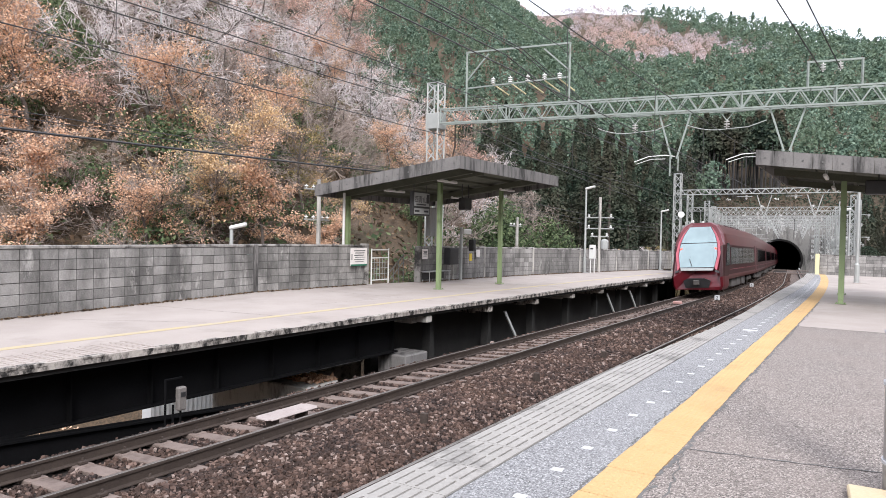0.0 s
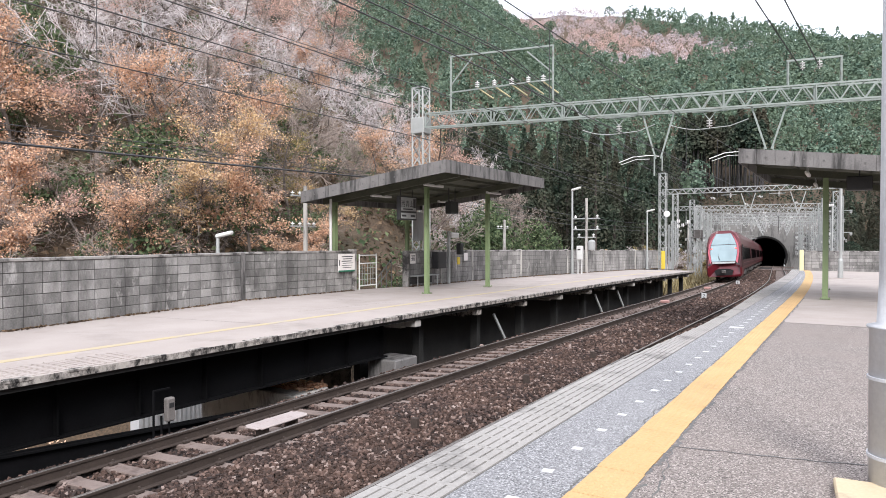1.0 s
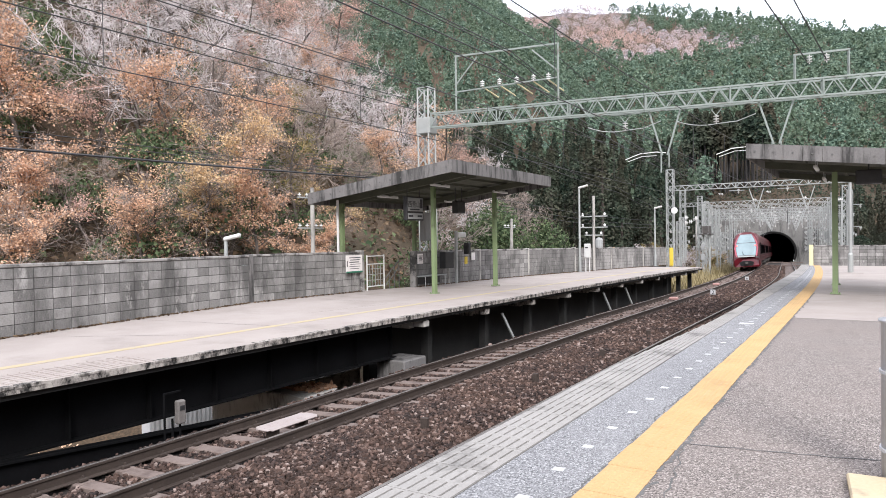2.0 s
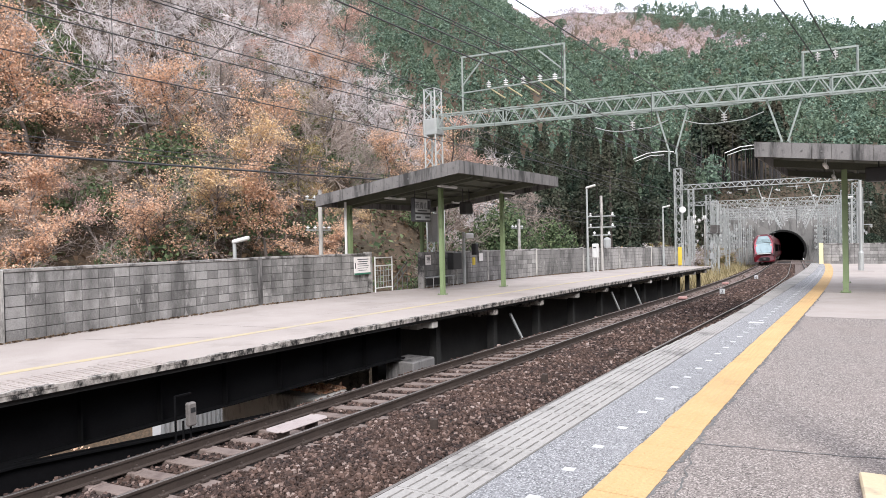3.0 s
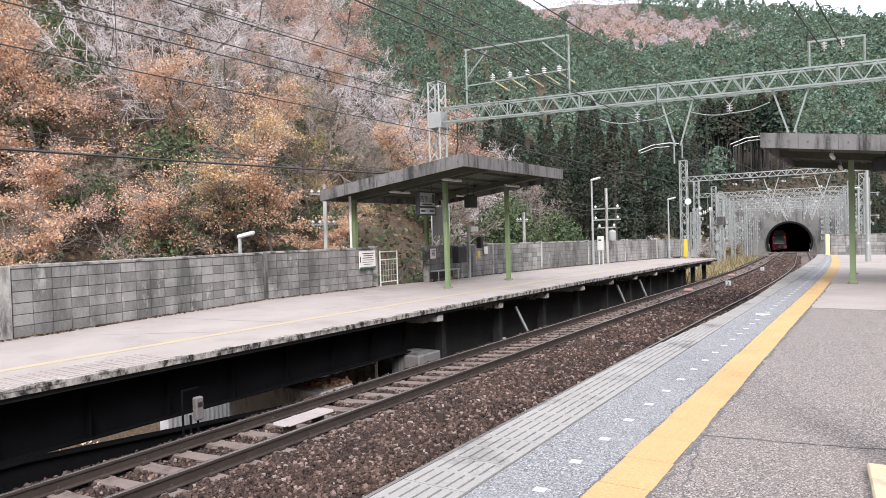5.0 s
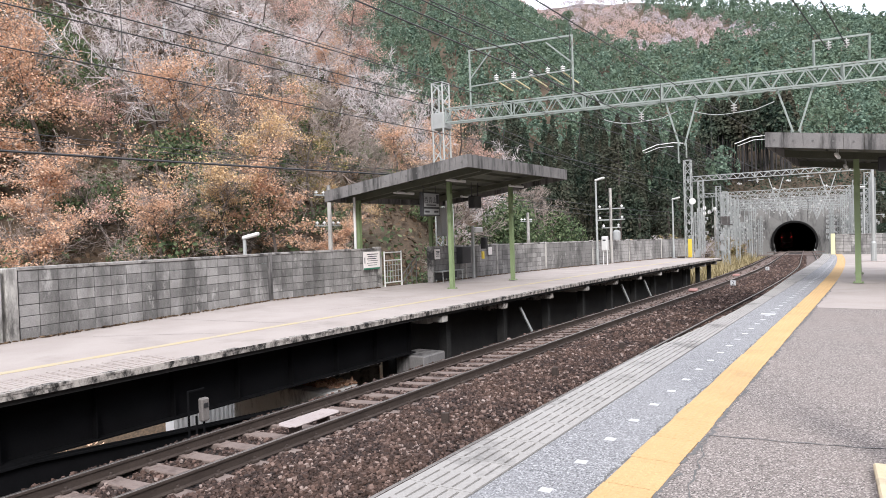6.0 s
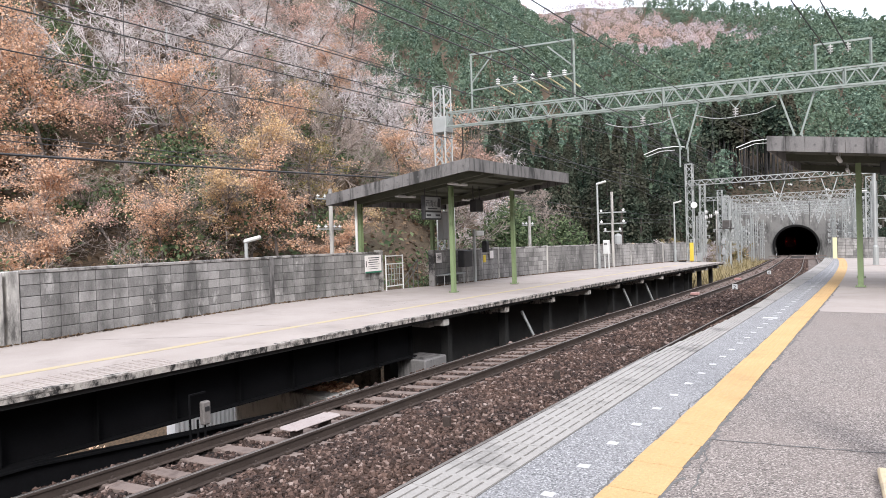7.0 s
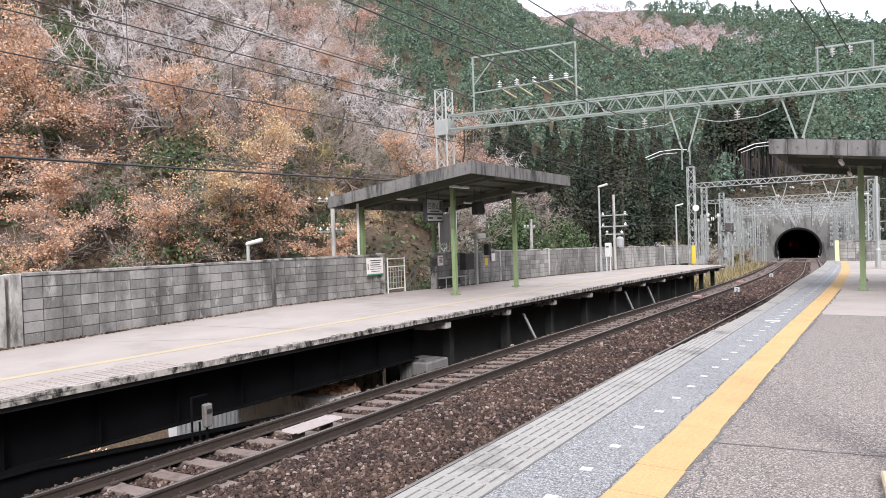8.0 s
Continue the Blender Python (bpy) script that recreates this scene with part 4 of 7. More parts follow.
def truss(bm, a, b, depth, width, n, r=0.035, rc=0.055):
    """A box girder of angle bars from a to b, hanging depth below them."""
    a, b = Vector(a), Vector(b)
    d = (b - a).normalized()
    side = d.cross(Vector((0, 0, 1))).normalized() * width / 2
    down = Vector((0, 0, -depth))
    for s in (-1, 1):
        for o in (Vector(), down):
            bar(bm, a + side * s + o, b + side * s + o, rc, 4)
        for i in range(n):
            p, q = a.lerp(b, i / n), a.lerp(b, (i + 1) / n)
            m = p.lerp(q, 0.5)
            bar(bm, p + side * s + down, m + side * s, r, 4)
            bar(bm, m + side * s, q + side * s + down, r, 4)
            if i % 4 == 0:
                bar(bm, p + side * s, p + side * s + down, rc * 0.9, 4)
    for i in range(n + 1):
        p = a.lerp(b, i / n)
        bar(bm, p + side, p - side, r, 4)
        if i < n:
            q = a.lerp(b, (i + 1) / n)
            bar(bm, p + side + down, q - side + down, r, 4)


def insulator(bm, at, discs=3, r=0.13, pitch=0.10, axis=(0, 0, -1)):
    ax = Vector(axis).normalized()
    m = Matrix.Translation(at) @ ax.to_track_quat("Z", "Y").to_matrix().to_4x4()
    for i in range(discs):
        z = 0.05 + i * pitch
        lathe(bm, [(0.03, z), (r, z + 0.02), (r * 0.8, z + 0.05), (0.03, z + 0.06)], 10, m)
    lathe(bm, [(0.02, 0), (0.02, 0.08 + discs * pitch)], 6, m)


def sag(a, b, drop, n=14):
    a, b = Vector(a), Vector(b)
    return [a.lerp(b, i / n) - Vector((0, 0, drop * 4 * (i / n) * (1 - i / n))) for i in range(n + 1)]


def gantry_near():
    a, b = Vector((-16.2, 23.9, 8.02)), Vector((9.0, 28.2, 7.95))
    t = thing("overhead_line_gantry", "pale green-grey lattice gantry spanning both tracks", "gantry", group="overhead line gantries")
    bm = bmesh.new()
    truss(bm, a, b, 0.68, 0.5, 30, 0.028, 0.046)
    part("beam", bm, M["gantry"], t)
    foot = Vector((-16.55, 23.85, -3.0))
    bm = bmesh.new()
    lattice(bm, foot, (-16.55, 23.85, 9.35), 0.62, 22, 0.03, 0.05)
    part("mast", bm, M["mast"], t, "galvanised lattice mast")
    bm = bmesh.new()
    box(bm, -16.95, -16.15, 23.5, 24.2, 7.05, 7.85, 0.03)
    part("gusset", bm, M["mast"], t, "pale steel gusset box")
    bm = bmesh.new()
    lattice(bm, (9.3, 28.25, -0.4), (9.3, 28.25, 8.5), 0.62, 16, 0.03, 0.05)
    part("mast", bm, M["mast"], t, "galvanised lattice mast")
    d = (b - a).normalized()

    def at(x, z):
        k = (x - a.x) / d.x
        return Vector((x, a.y + d.y * k, z))

    # upright frames that carry the feeders
    for x0, x1, top, w in ((-14.95, -9.95, 10.75, 0.055), (-0.37, 1.50, 9.05, 0.05)):
        bm = bmesh.new()
        bar(bm, at(x0, 8.0), at(x0, top), w, 4)
        bar(bm, at(x1, 8.0), at(x1, top), w, 4)
        bar(bm, at(x0 - 0.05, top), at(x1 + 0.05, top), w, 4)
        if x0 < -5:
            bar(bm, at(x0, 9.35), at(x0 + 1.1, 10.6), w * 0.8, 4)
            bar(bm, at(x1, 9.5), at(x1 - 1.2, 10.6), w * 0.8, 4)
            bar(bm, at(x0, 9.0), at(x1, 9.2), w * 0.8, 4)
        part("feeder_frame", bm, M["gantry"], t)
    for x in (-13.6, -12.75, -11.9, -11.1, -10.4):
        bm = bmesh.new()
        insulator(bm, at(x, 9.0) + Vector((0, 0, 0.08)), 3, 0.12, 0.10, (0, 0, 1))
        part("insulator", bm, M["insulator"], t, "white porcelain insulator")
    for x in (-13.6, -12.75, -11.9, -11.1, -10.4):
        bm = bmesh.new()
        bar(bm, at(x, 9.12), at(x, 8.95) + Vector((0.35, 1.0, -0.2)), 0.04, 6)
        part("cable_cover", bm, M["cream_post"], t, "yellowish cable cover")
    for x in (0.15, 0.75):
        bm = bmesh.new()
        insulator(bm, at(x, 9.0), 3, 0.11, 0.10)
        part("insulator", bm, M["insulator"], t, "white porcelain insulator")
    # drop posts in V shape that carry the contact wire arms
    for x, z1 in ((-5.35, 5.3), (-1.05, 5.5)):
        bm = bmesh.new()
        bar(bm, at(x - 0.65, 7.3), at(x - 0.10, z1), 0.05, 4)
        bar(bm, at(x + 0.65, 7.3), at(x + 0.10, z1), 0.05, 4)
        bar(bm, at(x - 0.16, z1 + 0.1), at(x - 0.16, z1 - 0.75), 0.035, 4)
        bar(bm, at(x + 0.16, z1 + 0.1), at(x + 0.16, z1 - 0.55), 0.035, 4)
        part("drop_bracket", bm, M["gantry"], t)
    for x in (-7.0, -3.3):
        bm = bmesh.new()
        bar(bm, at(x - 0.7, 7.22), at(x + 0.7, 7.22), 0.04, 4)
        bar(bm, at(x - 0.25, 7.2), at(x, 6.85), 0.025, 4)
        bar(bm, at(x + 0.25, 7.2), at(x, 6.85), 0.025, 4)
        part("hanger", bm, M["gantry"], t)
        bm = bmesh.new()
        insulator(bm, at(x, 6.9), 3, 0.13, 0.11)
        part("insulator", bm, M["insulator"], t, "white porcelain insulator")
        bm = bmesh.new()
        tube(bm, sag(at(x - 1.6, 6.75), at(x, 6.5), 0.12), 0.02, 5)
        tube(bm, [at(x, 6.5), at(x + 0.8, 6.55), at(x + 1.5, 6.8)], 0.02, 5)
        part("pull_off_wire", bm, M["mast"], t)
        bm = bmesh.new()
        tube(bm, [at(x, 5.2), at(x + 0.6, 5.42), at(x + 1.3, 5.46), at(x + 1.7, 5.4)], 0.02, 6)
        tube(bm, [at(x + 0.1, 5.1), at(x + 0.7, 5.30), at(x + 1.3, 5.30)], 0.014, 6)
        part("steady_arm", bm, M["insulator"], t, "white curved steady arm")
    return at


at_gantry = gantry_near()


def gantry_far(y, xl, xr, z, ml=0.5, small=True):
    s = bend(y)
    t = thing("overhead_line_gantry", "galvanised lattice gantry close to the tunnel" if y > 80 else "galvanised lattice gantry over the curve", "gantry", group="overhead line gantries")
    zb = fall(y) - 2.2
    a, b = Vector((xl, y, z)), Vector((xr, y, z))
    bm = bmesh.new()
    truss(bm, a, b, 0.44, 0.40, 26, 0.024, 0.036)
    part("beam", bm, M["mast"], t)
    for x, dz in ((xl, 1.6), (xr, 1.3)):
        bm = bmesh.new()
        lattice(bm, (x, y, zb), (x, y, z + dz), 0.6, 14, 0.035, 0.055)
        part("mast", bm, M["mast"], t)
    if y > 80:
        for k in range(8):
            x = xl + (xr - xl) * (k + 0.6) / 8
            drop = 1.1 + 0.9 * ((k * 7 + int(y)) % 5) / 4
            bm = bmesh.new()
            bar(bm, (x, y, z - 0.4), (x, y, z - drop), 0.035, 4)
            rod = part("hanging_rod", bm, M["mast"], t)
            bm = bmesh.new()
            insulator(bm, (x, y, z - drop + 0.1), 3, 0.13, 0.12)
            part("insulator", bm, M["insulator"], rod)
    for o in (-6.2, -2.2):
        x = o - s
        bm = bmesh.new()
        bar(bm, (x + 0.9, y, z - 0.6), (x + 1.5, y, z - 2.6), 0.05, 4)
        bar(bm, (x + 2.1, y, z - 0.6), (x + 1.5, y, z - 2.6), 0.05, 4)
        bar(bm, (x - 0.8, y, z - 0.7), (x + 0.5, y, z - 0.7), 0.04, 4)
        part("drop_bracket", bm, M["mast"], t)
        for at, discs, axis in (((x, y, z - 0.55), 3, (0, 0, -1)), ((x + 1.2, y - 0.1, z - 1.6), 2, (1, 0, 0)), ((x - 1.3, y, z - 1.0), 3, (-1, 0, 0.2))):
            bm = bmesh.new()
            insulator(bm, at, discs, 0.12, 0.12, axis)
            part("insulator", bm, M["insulator"], t, "white porcelain insulator")
    return t


def wires():
    """Contact, messenger and feeder wires."""
    spans = [-30, 26.5, 62, 84, 98, 112, 126, 137]
    for c, x0 in ((-6.2, "far"), (-2.2, "near")):
        t = thing("contact_line", "dark contact wire hung below its messenger wire", "overhead wire", group="contact lines")
        for y0, y1 in zip(spans, spans[1:]):
            for zc, dr, r in ((5.55, 0.45, 0.010), (4.05, 0.02, 0.009)):
                bm = bmesh.new()
                n = 10
                pts = []
                for i in range(n + 1):
                    k = i / n
                    q = on_track(c, y0 + (y1 - y0) * k, zc - dr * 4 * k * (1 - k))
                    pts.append(q)
                tube(bm, pts, r, 5)
                part("messenger_wire" if dr > 0.1 else "contact_wire", bm, M["wire"], t)
            n = int((y1 - y0) / 5)
            for i in range(1, n):
                k = i / n
                q = on_track(c, y0 + (y1 - y0) * k, 4.05)
                bm = bmesh.new()
                bar(bm, q, q + Vector((0, 0, 1.5 - 0.45 * 4 * k * (1 - k))), 0.006, 4)
                part("dropper", bm, M["wire"], t)


def cable(name, label, a, b, drop, r=0.012, group="overhead cables"):
    bm = bmesh.new()
    tube(bm, sag(a, b, drop, 20), r, 5)
    ob = part(name, bm, M["wire"])
    return tagged(ob, label, "cable", group)


# ---- shelters and signs in place ----
shelter("platform_shelter", "grey monopitch shelter on green steel posts, far platform", (-9.2, 14.2, -0.17), 0, [(1.9, 1.8), (1.7, 6.1), (5.6, 1.1), (5.6, 5.9)], 6.3, 8.0, 4.47, 3.67, -1)
shelter("platform_shelter", "grey monopitch shelter on green steel posts, near platform", (-0.8, 16.2, -0.05), 0, [(2.04, 2.94), (1.93, 7.2), (5.4, 2.94), (5.4, 7.2)], 6.5, 8.0, 4.32, 3.50, 1)
hanging_sign((-11.75, 15.68, 2.90), 90)
hanging_clock((-11.6, 18.6, 3.05))

gantry_far(62.0, -13.8, 5.2, 6.55)
for gy, gl, gr, gz_ in ((84, -17.5, 0.2, 5.9), (98, -18.2, -1.4, 5.9), (108, -19.2, -2.2, 5.6), (118, -20.5, -3.0, 5.4), (127, -21.5, -4.0, 5.2), (134, -22.0, -4.6, 5.0)):
    gantry_far(gy, gl, gr, gz_)
wires()

platform_lamp((-12.75, 34.9, -0.34), 5.1, 0.55, 0, "pale steel platform lamp beside the block wall")
platform_lamp((-11.55, 47.7, -0.52), 4.4, 0.55, 0, "pale steel platform lamp near the platform end")
platform_lamp((-14.9, 9.9, -1.5), 3.35, 0.5, 20, "short lamp rising behind the block wall")


# ---- train ----
def car_section(w=1.42, h=4.24, foot=0.42):
    """Half section of a car body as (x, z) over the rail."""
    return [(-w + 0.10, foot), (-w, foot + 0.2), (-w, max(1.10, foot + 0.3)), (-w, 2.90), (-w + 0.12, 3.55), (-w + 0.38, 4.03), (-w + 0.80, h), (w - 0.80, h), (w - 0.38, 4.03), (w - 0.12, 3.55), (w, 2.90), (w, max(1.10, foot + 0.3)), (w, foot + 0.2), (w - 0.10, foot)]


def paint():
    k = Mat("metallic_red_paint", 0.28, 0.0).world_co()
    n = k.noise(1.3, 4)
    k.colour(k.ramp(n, [(0.3, (0.085, 0.005, 0.011)), (0.7, (0.12, 0.008, 0.015))]))
    k.b.inputs["Coat Weight"].default_value = 0.25
    return k.m


def glass(name, c):
    k = Mat(name, 0.06).world_co()
    k.colour(k.ramp(k.noise(0.8, 3), [(0.3, c), (0.7, tuple(v * 1.3 for v in c))]))
    k.b.inputs["Coat Weight"].default_value = 0.3
    return k.m


M["red"] = paint()
M["dark_glass"] = glass("tinted_window_glass", (0.006, 0.006, 0.007))
M["dark_glass"].node_tree.nodes["Principled BSDF"].inputs["Specular IOR Level"].default_value = 0.12
M["dark_glass"].node_tree.nodes["Principled BSDF"].inputs["Coat Weight"].default_value = 0.04
# pale base: part of the sky's reflection is painted into the glass
M["screen_glass"] = glass("pale_reflecting_windscreen", (0.24, 0.31, 0.325))
M["screen_glass"].node_tree.nodes["Principled BSDF"].inputs["Metallic"].default_value = 0.55
# body red made paler: the sky's reflection on the pillars is painted in
M["pink"] = surface("sky_sheen_red", (0.36, 0.07, 0.10), (0.44, 0.10, 0.135), 2, 30, 0.3, bump=0)
M["maroon"] = surface("dark_maroon_band", (0.030, 0.006, 0.008), (0.040, 0.009, 0.011), 1, 20, 0.4, bump=0)
M["maroon"].node_tree.nodes["Principled BSDF"].inputs["Specular IOR Level"].default_value = 0.25
M["underframe"] = surface("grey_underframe", (0.05, 0.045, 0.042), (0.11, 0.10, 0.095), 2, 20, 0.8)


def tail_light_material():
    k = Mat("red_tail_light", 0.3)
    k.colour((0.8, 0.03, 0.02))
    k.b.inputs["Emission Color"].default_value = (1.0, 0.04, 0.025, 1)
    k.b.inputs["Emission Strength"].default_value = 5.0
    return k.m


M["tail"] = tail_light_material()
CAR = 20.4


def bogie(parent, y):
    bm = bmesh.new()
    for sx in (-1, 1):
        box(bm, sx * 1.05 - 0.06, sx * 1.05 + 0.06, y - 1.5, y + 1.5, 0.42, 0.66, 0.03)
        box(bm, sx * 1.05 - 0.10, sx * 1.05 + 0.10, y - 0.35, y + 0.35, 0.60, 0.95, 0.03)
    b = part("bogie", bm, M["underframe"], parent)
    for dy in (-1.05, 1.05):
        for sx in (-1, 1):
            bm = bmesh.new()
            m = pose(sx * 0.75, y + dy, 0.43, 0, 90, 0)
            lathe(bm, [(0.15, -0.07), (0.43, -0.07), (0.43, 0.05), (0.45, 0.05), (0.45, 0.07), (0.15, 0.07)], 20, m)
            part("wheel", bm, M["rail"], b)


def train_car(tail):
    """A car whose origin lies on the rail at its rear end; it reaches towards +y."""
    t = thing("train_car", "dark red express train tail car with a sloping windscreen" if tail else "dark red express train car with dark windows", "train car", group="cars of the red train")
    sec, high = car_section(), car_section(foot=0.86)
    bm = bmesh.new()
    if tail:
        # nose: the face leans forward to its foot, lower sill pushed out
        def lean(z):
            if z < 1.15:
                return 0.28 * (1.15 - z)
            return (z - 1.15) ** 1.12 * 0.54

        rings = []
        for k, (d, sc) in enumerate(((0.0, 0.88), (0.16, 0.955), (0.7, 0.99), (2.4, 1.0))):
            ring = []
            for x, z in sec:
                y = d + lean(z) * max(0.0, 1 - d / 2.4)
                zz = z if z > 0.7 else z - 0.08
                thin = 1 - (0.20, 0.13, 0.04, 0.0)[k] * max(0.0, z - 2.5) / 1.6
                ring.append(bm.verts.new((x * sc * thin, y, 0.35 + (zz - 0.35) * (0.965 if k == 0 else 1.0))))
            rings.append(ring)
        rings += [[bm.verts.new((x, y, z)) for x, z in high] for y in (2.45, CAR - 0.25)]
    else:
        rings = [[bm.verts.new((x, y, z)) for x, z in high] for y in (0.25, CAR - 0.25)]
    n = len(sec)
    for ra, rb in zip(rings, rings[1:]):
        for i in range(n):
            j = (i + 1) % n
            f = bm.faces.new((ra[i], ra[j], rb[j], rb[i]))
            f.material_index = 1 if i in (2, 10) else 0
    bm.faces.new(rings[0][::-1])
    bm.faces.new(rings[-1])
    body = part("body", bm, [M["red"], M["maroon"]], t, "glossy dark red body")
    if tail:
        def face(name, pts, mat, out=0.02, label=""):
            b2 = bmesh.new()
            top = [b2.verts.new((x, -out + lean(z) + 0.012, z)) for x, z in pts]
            bot = [b2.verts.new((x, 0.10 + lean(z), z)) for x, z in pts]
            b2.faces.new(top)
            for i in range(len(pts)):
                j = (i + 1) % len(pts)
                b2.faces.new((top[j], top[i], bot[i], bot[j]))
            return part(name, b2, mat, body, label)

        face("windscreen", [(-0.92, 1.62), (0.92, 1.62), (1.04, 2.3), (0.99, 3.0), (-0.99, 3.0), (-1.04, 2.3)], M["screen_glass"], 0.025, "large windscreen with the pale sky reflection in its colour")
        face("upper_screen", [(-0.98, 3.04), (0.98, 3.04), (0.84, 3.5), (0.58, 3.98), (-0.58, 3.98), (-0.84, 3.5)], M["screen_glass"], 0.025, "upper glass panel")
        face("sill_panel", [(-0.86, 1.44), (0.86, 1.44), (0.90, 1.58), (-0.90, 1.58)], M["grey"], 0.025, "grey panel below the windscreen")
        for sx in (-1, 1):
            face("side_pillar", [(sx * 0.94, 1.62), (sx * 1.06, 1.42), (sx * 1.22, 2.4), (sx * 1.12, 3.1), (sx * 0.90, 3.6), (sx * 0.62, 4.0), (sx * 0.87, 3.5), (sx * 1.02, 3.02), (sx * 1.07, 2.3)], M["pink"], 0.02, "slanting red pillar with the sky's reflection in its colour")
            face("lamp_recess", [(sx * 0.97, 1.36), (sx * 1.18, 1.30), (sx * 1.20, 1.40), (sx * 0.99, 1.48)], M["black"], 0.03)
            face("tail_light", [(sx * 0.89, 2.66), (sx * 1.00, 2.64), (sx * 1.005, 2.72), (sx * 0.895, 2.75)], M["tail"], 0.04, "glowing red tail light")
        face("coupler_opening", [(-0.62, 0.46), (0.62, 0.46), (0.74, 0.86), (0.44, 1.0), (-0.44, 1.0), (-0.74, 0.86)], M["black"], 0.07, "dark coupler opening")
        b2 = bmesh.new()
        box(b2, -0.16, 0.16, -0.26, 0.4, 0.62, 0.90, 0.04)
        part("coupler", b2, M["underframe"], body)
        b2 = bmesh.new()
        bar(b2, (-0.28, 0.21, 1.72), (-0.42, 0.43, 2.1), 0.02, 4)
        bar(b2, (-0.1, 0.3, 1.66), (-0.42, 0.60, 2.25), 0.016, 4)
        part("wiper", b2, M["black"], body)
    # window bands and doors along both sides
    for sx in (-1, 1):
        start = 3.4 if tail else 1.6
        w = (CAR - start - 2.4) / 7
        for i in range(7):
            b2 = bmesh.new()
            y0 = start + i * w
            box(b2, sx * 1.41 - 0.025, sx * 1.41 + 0.025, y0 + 0.05, y0 + w - 0.05, 1.72, 2.78, 0.015)
            part("window", b2, M["dark_glass"], body)
        b2 = bmesh.new()
        box(b2, sx * 1.415 - 0.02, sx * 1.415 + 0.02, CAR - 1.9, CAR - 0.9, 1.05, 3.0, 0.01)
        part("door", b2, M["red"], body)
        if tail:
            b2 = bmesh.new()
            vs = [(1.36, 1.35, 1.70), (1.36, 3.0, 1.70), (1.36, 3.0, 3.0), (1.36, 2.05, 3.0)]
            o = [b2.verts.new((sx * (x + 0.075), y, z)) for x, y, z in vs]
            i_ = [b2.verts.new((sx * (x - 0.1), y, z)) for x, y, z in vs]
            b2.faces.new(o)
            for k in range(4):
                b2.faces.new((o[k], o[(k + 1) % 4], i_[(k + 1) % 4], i_[k]))
            part("cab_side_window", b2, M["dark_glass"], body)
        b2 = bmesh.new()
        box(b2, sx * 1.425 - 0.008, sx * 1.425 + 0.008, 3.0 if tail else 0.3, CAR - 0.3, 1.435, 1.455)
        part("side_line", b2, M["pink"], body, "thin red side stripe")
    for y in (6.2, 9.2, 12.4):
        b2 = bmesh.new()
        box(b2, -0.85, 0.85, y, y + 1.7, 3.95, 4.22, 0.05)
        part("roof_unit", b2, M["maroon"], t, "dark grey roof-mounted cooling unit")
    for y in (6.0, 8.5, 11.5):
        b2 = bmesh.new()
        box(b2, -1.15, 1.15, y, y + 1.9, 0.28, 0.9, 0.03)
        part("underfloor_box", b2, M["underframe"], t)
    for y in (3.6, CAR - 3.4):
        bogie(t, y)
    if not tail:
        b2 = bmesh.new()
        for s in (-1, 1):
            bar(b2, (s * 0.5, 15.2, 4.0), (s * 0.35, 16.3, 4.65), 0.025, 4)
            bar(b2, (s * 0.35, 16.3, 4.65), (s * 0.6, 15.4, 5.12), 0.02, 4)
        bar(b2, (-0.85, 15.4, 5.14), (0.85, 15.4, 5.14), 0.03, 4)
        part("pantograph", b2, M["mast"], t)
    b2 = bmesh.new()
    box(b2, -1.2, 1.2, CAR - 0.25, CAR + 0.25, 0.7, 3.7, 0.05)
    part("gangway", b2, M["black"], t)
    return t


train = [train_car(True)]
second = train_car(False)
train.append(second)
for _ in range(4):
    train.append(copy_thing(second, Matrix.Identity(4)))

TRAIN_KEYS = [(0.0, 35.5), (0.5, 45.2), (1.0, 55.3), (1.5, 65.6), (2.0, 76.4), (2.5, 87.4), (3.0, 98.6), (3.5, 109.5), (4.0, 120.6), (4.5, 132.2), (5.0, 142.6), (5.5, 152.5), (6.0, 162.2), (6.5, 172.9), (7.0, 183.6), (7.5, 194.3), (8.0, 205.0)]


def on_rail(y):
    return on_track(-6.22, y, -1.18)


def car_pose(y):
    a, b = on_rail(y + 3.6), on_rail(y + CAR - 3.4)
    d = (b - a).normalized()
    rz = math.degrees(math.atan2(-d.x, d.y))
    rx = math.degrees(math.asin(d.z))
    q = a - d * 3.6
    return pose(q.x, q.y, q.z, rx, -3.0, rz)


def motions():
    for i, car in enumerate(train):
        walk(car, [(t, car_pose(y + i * CAR)) for t, y in TRAIN_KEYS])


# ---- woods ----
def leaf_material(name, stops, tint=None, rough=0.7):
    k = Mat(name, rough).world_co()
    c = k.ramp(k.random(True), stops)
    if tint:
        c = k.mix(k.ramp(k.noise(tint[0], 3), [(0.40, (0, 0, 0)), (0.62, (0.8, 0.8, 0.8))]), c, tint[1])
    k.colour(c)
    k.b.inputs["Specular IOR Level"].default_value = 0.15
    tr = k.n.new("ShaderNodeBsdfTranslucent")
    k.l.new(c, tr.inputs["Color"])
    mx = k.n.new("ShaderNodeMixShader")
    mx.inputs[0].default_value = 0.22
    k.l.new(k.b.outputs["BSDF"], mx.inputs[1])
    k.l.new(tr.outputs["BSDF"], mx.inputs[2])
    k.l.new(mx.outputs["Shader"], k.n["Material Output"].inputs["Surface"])
    return k.m


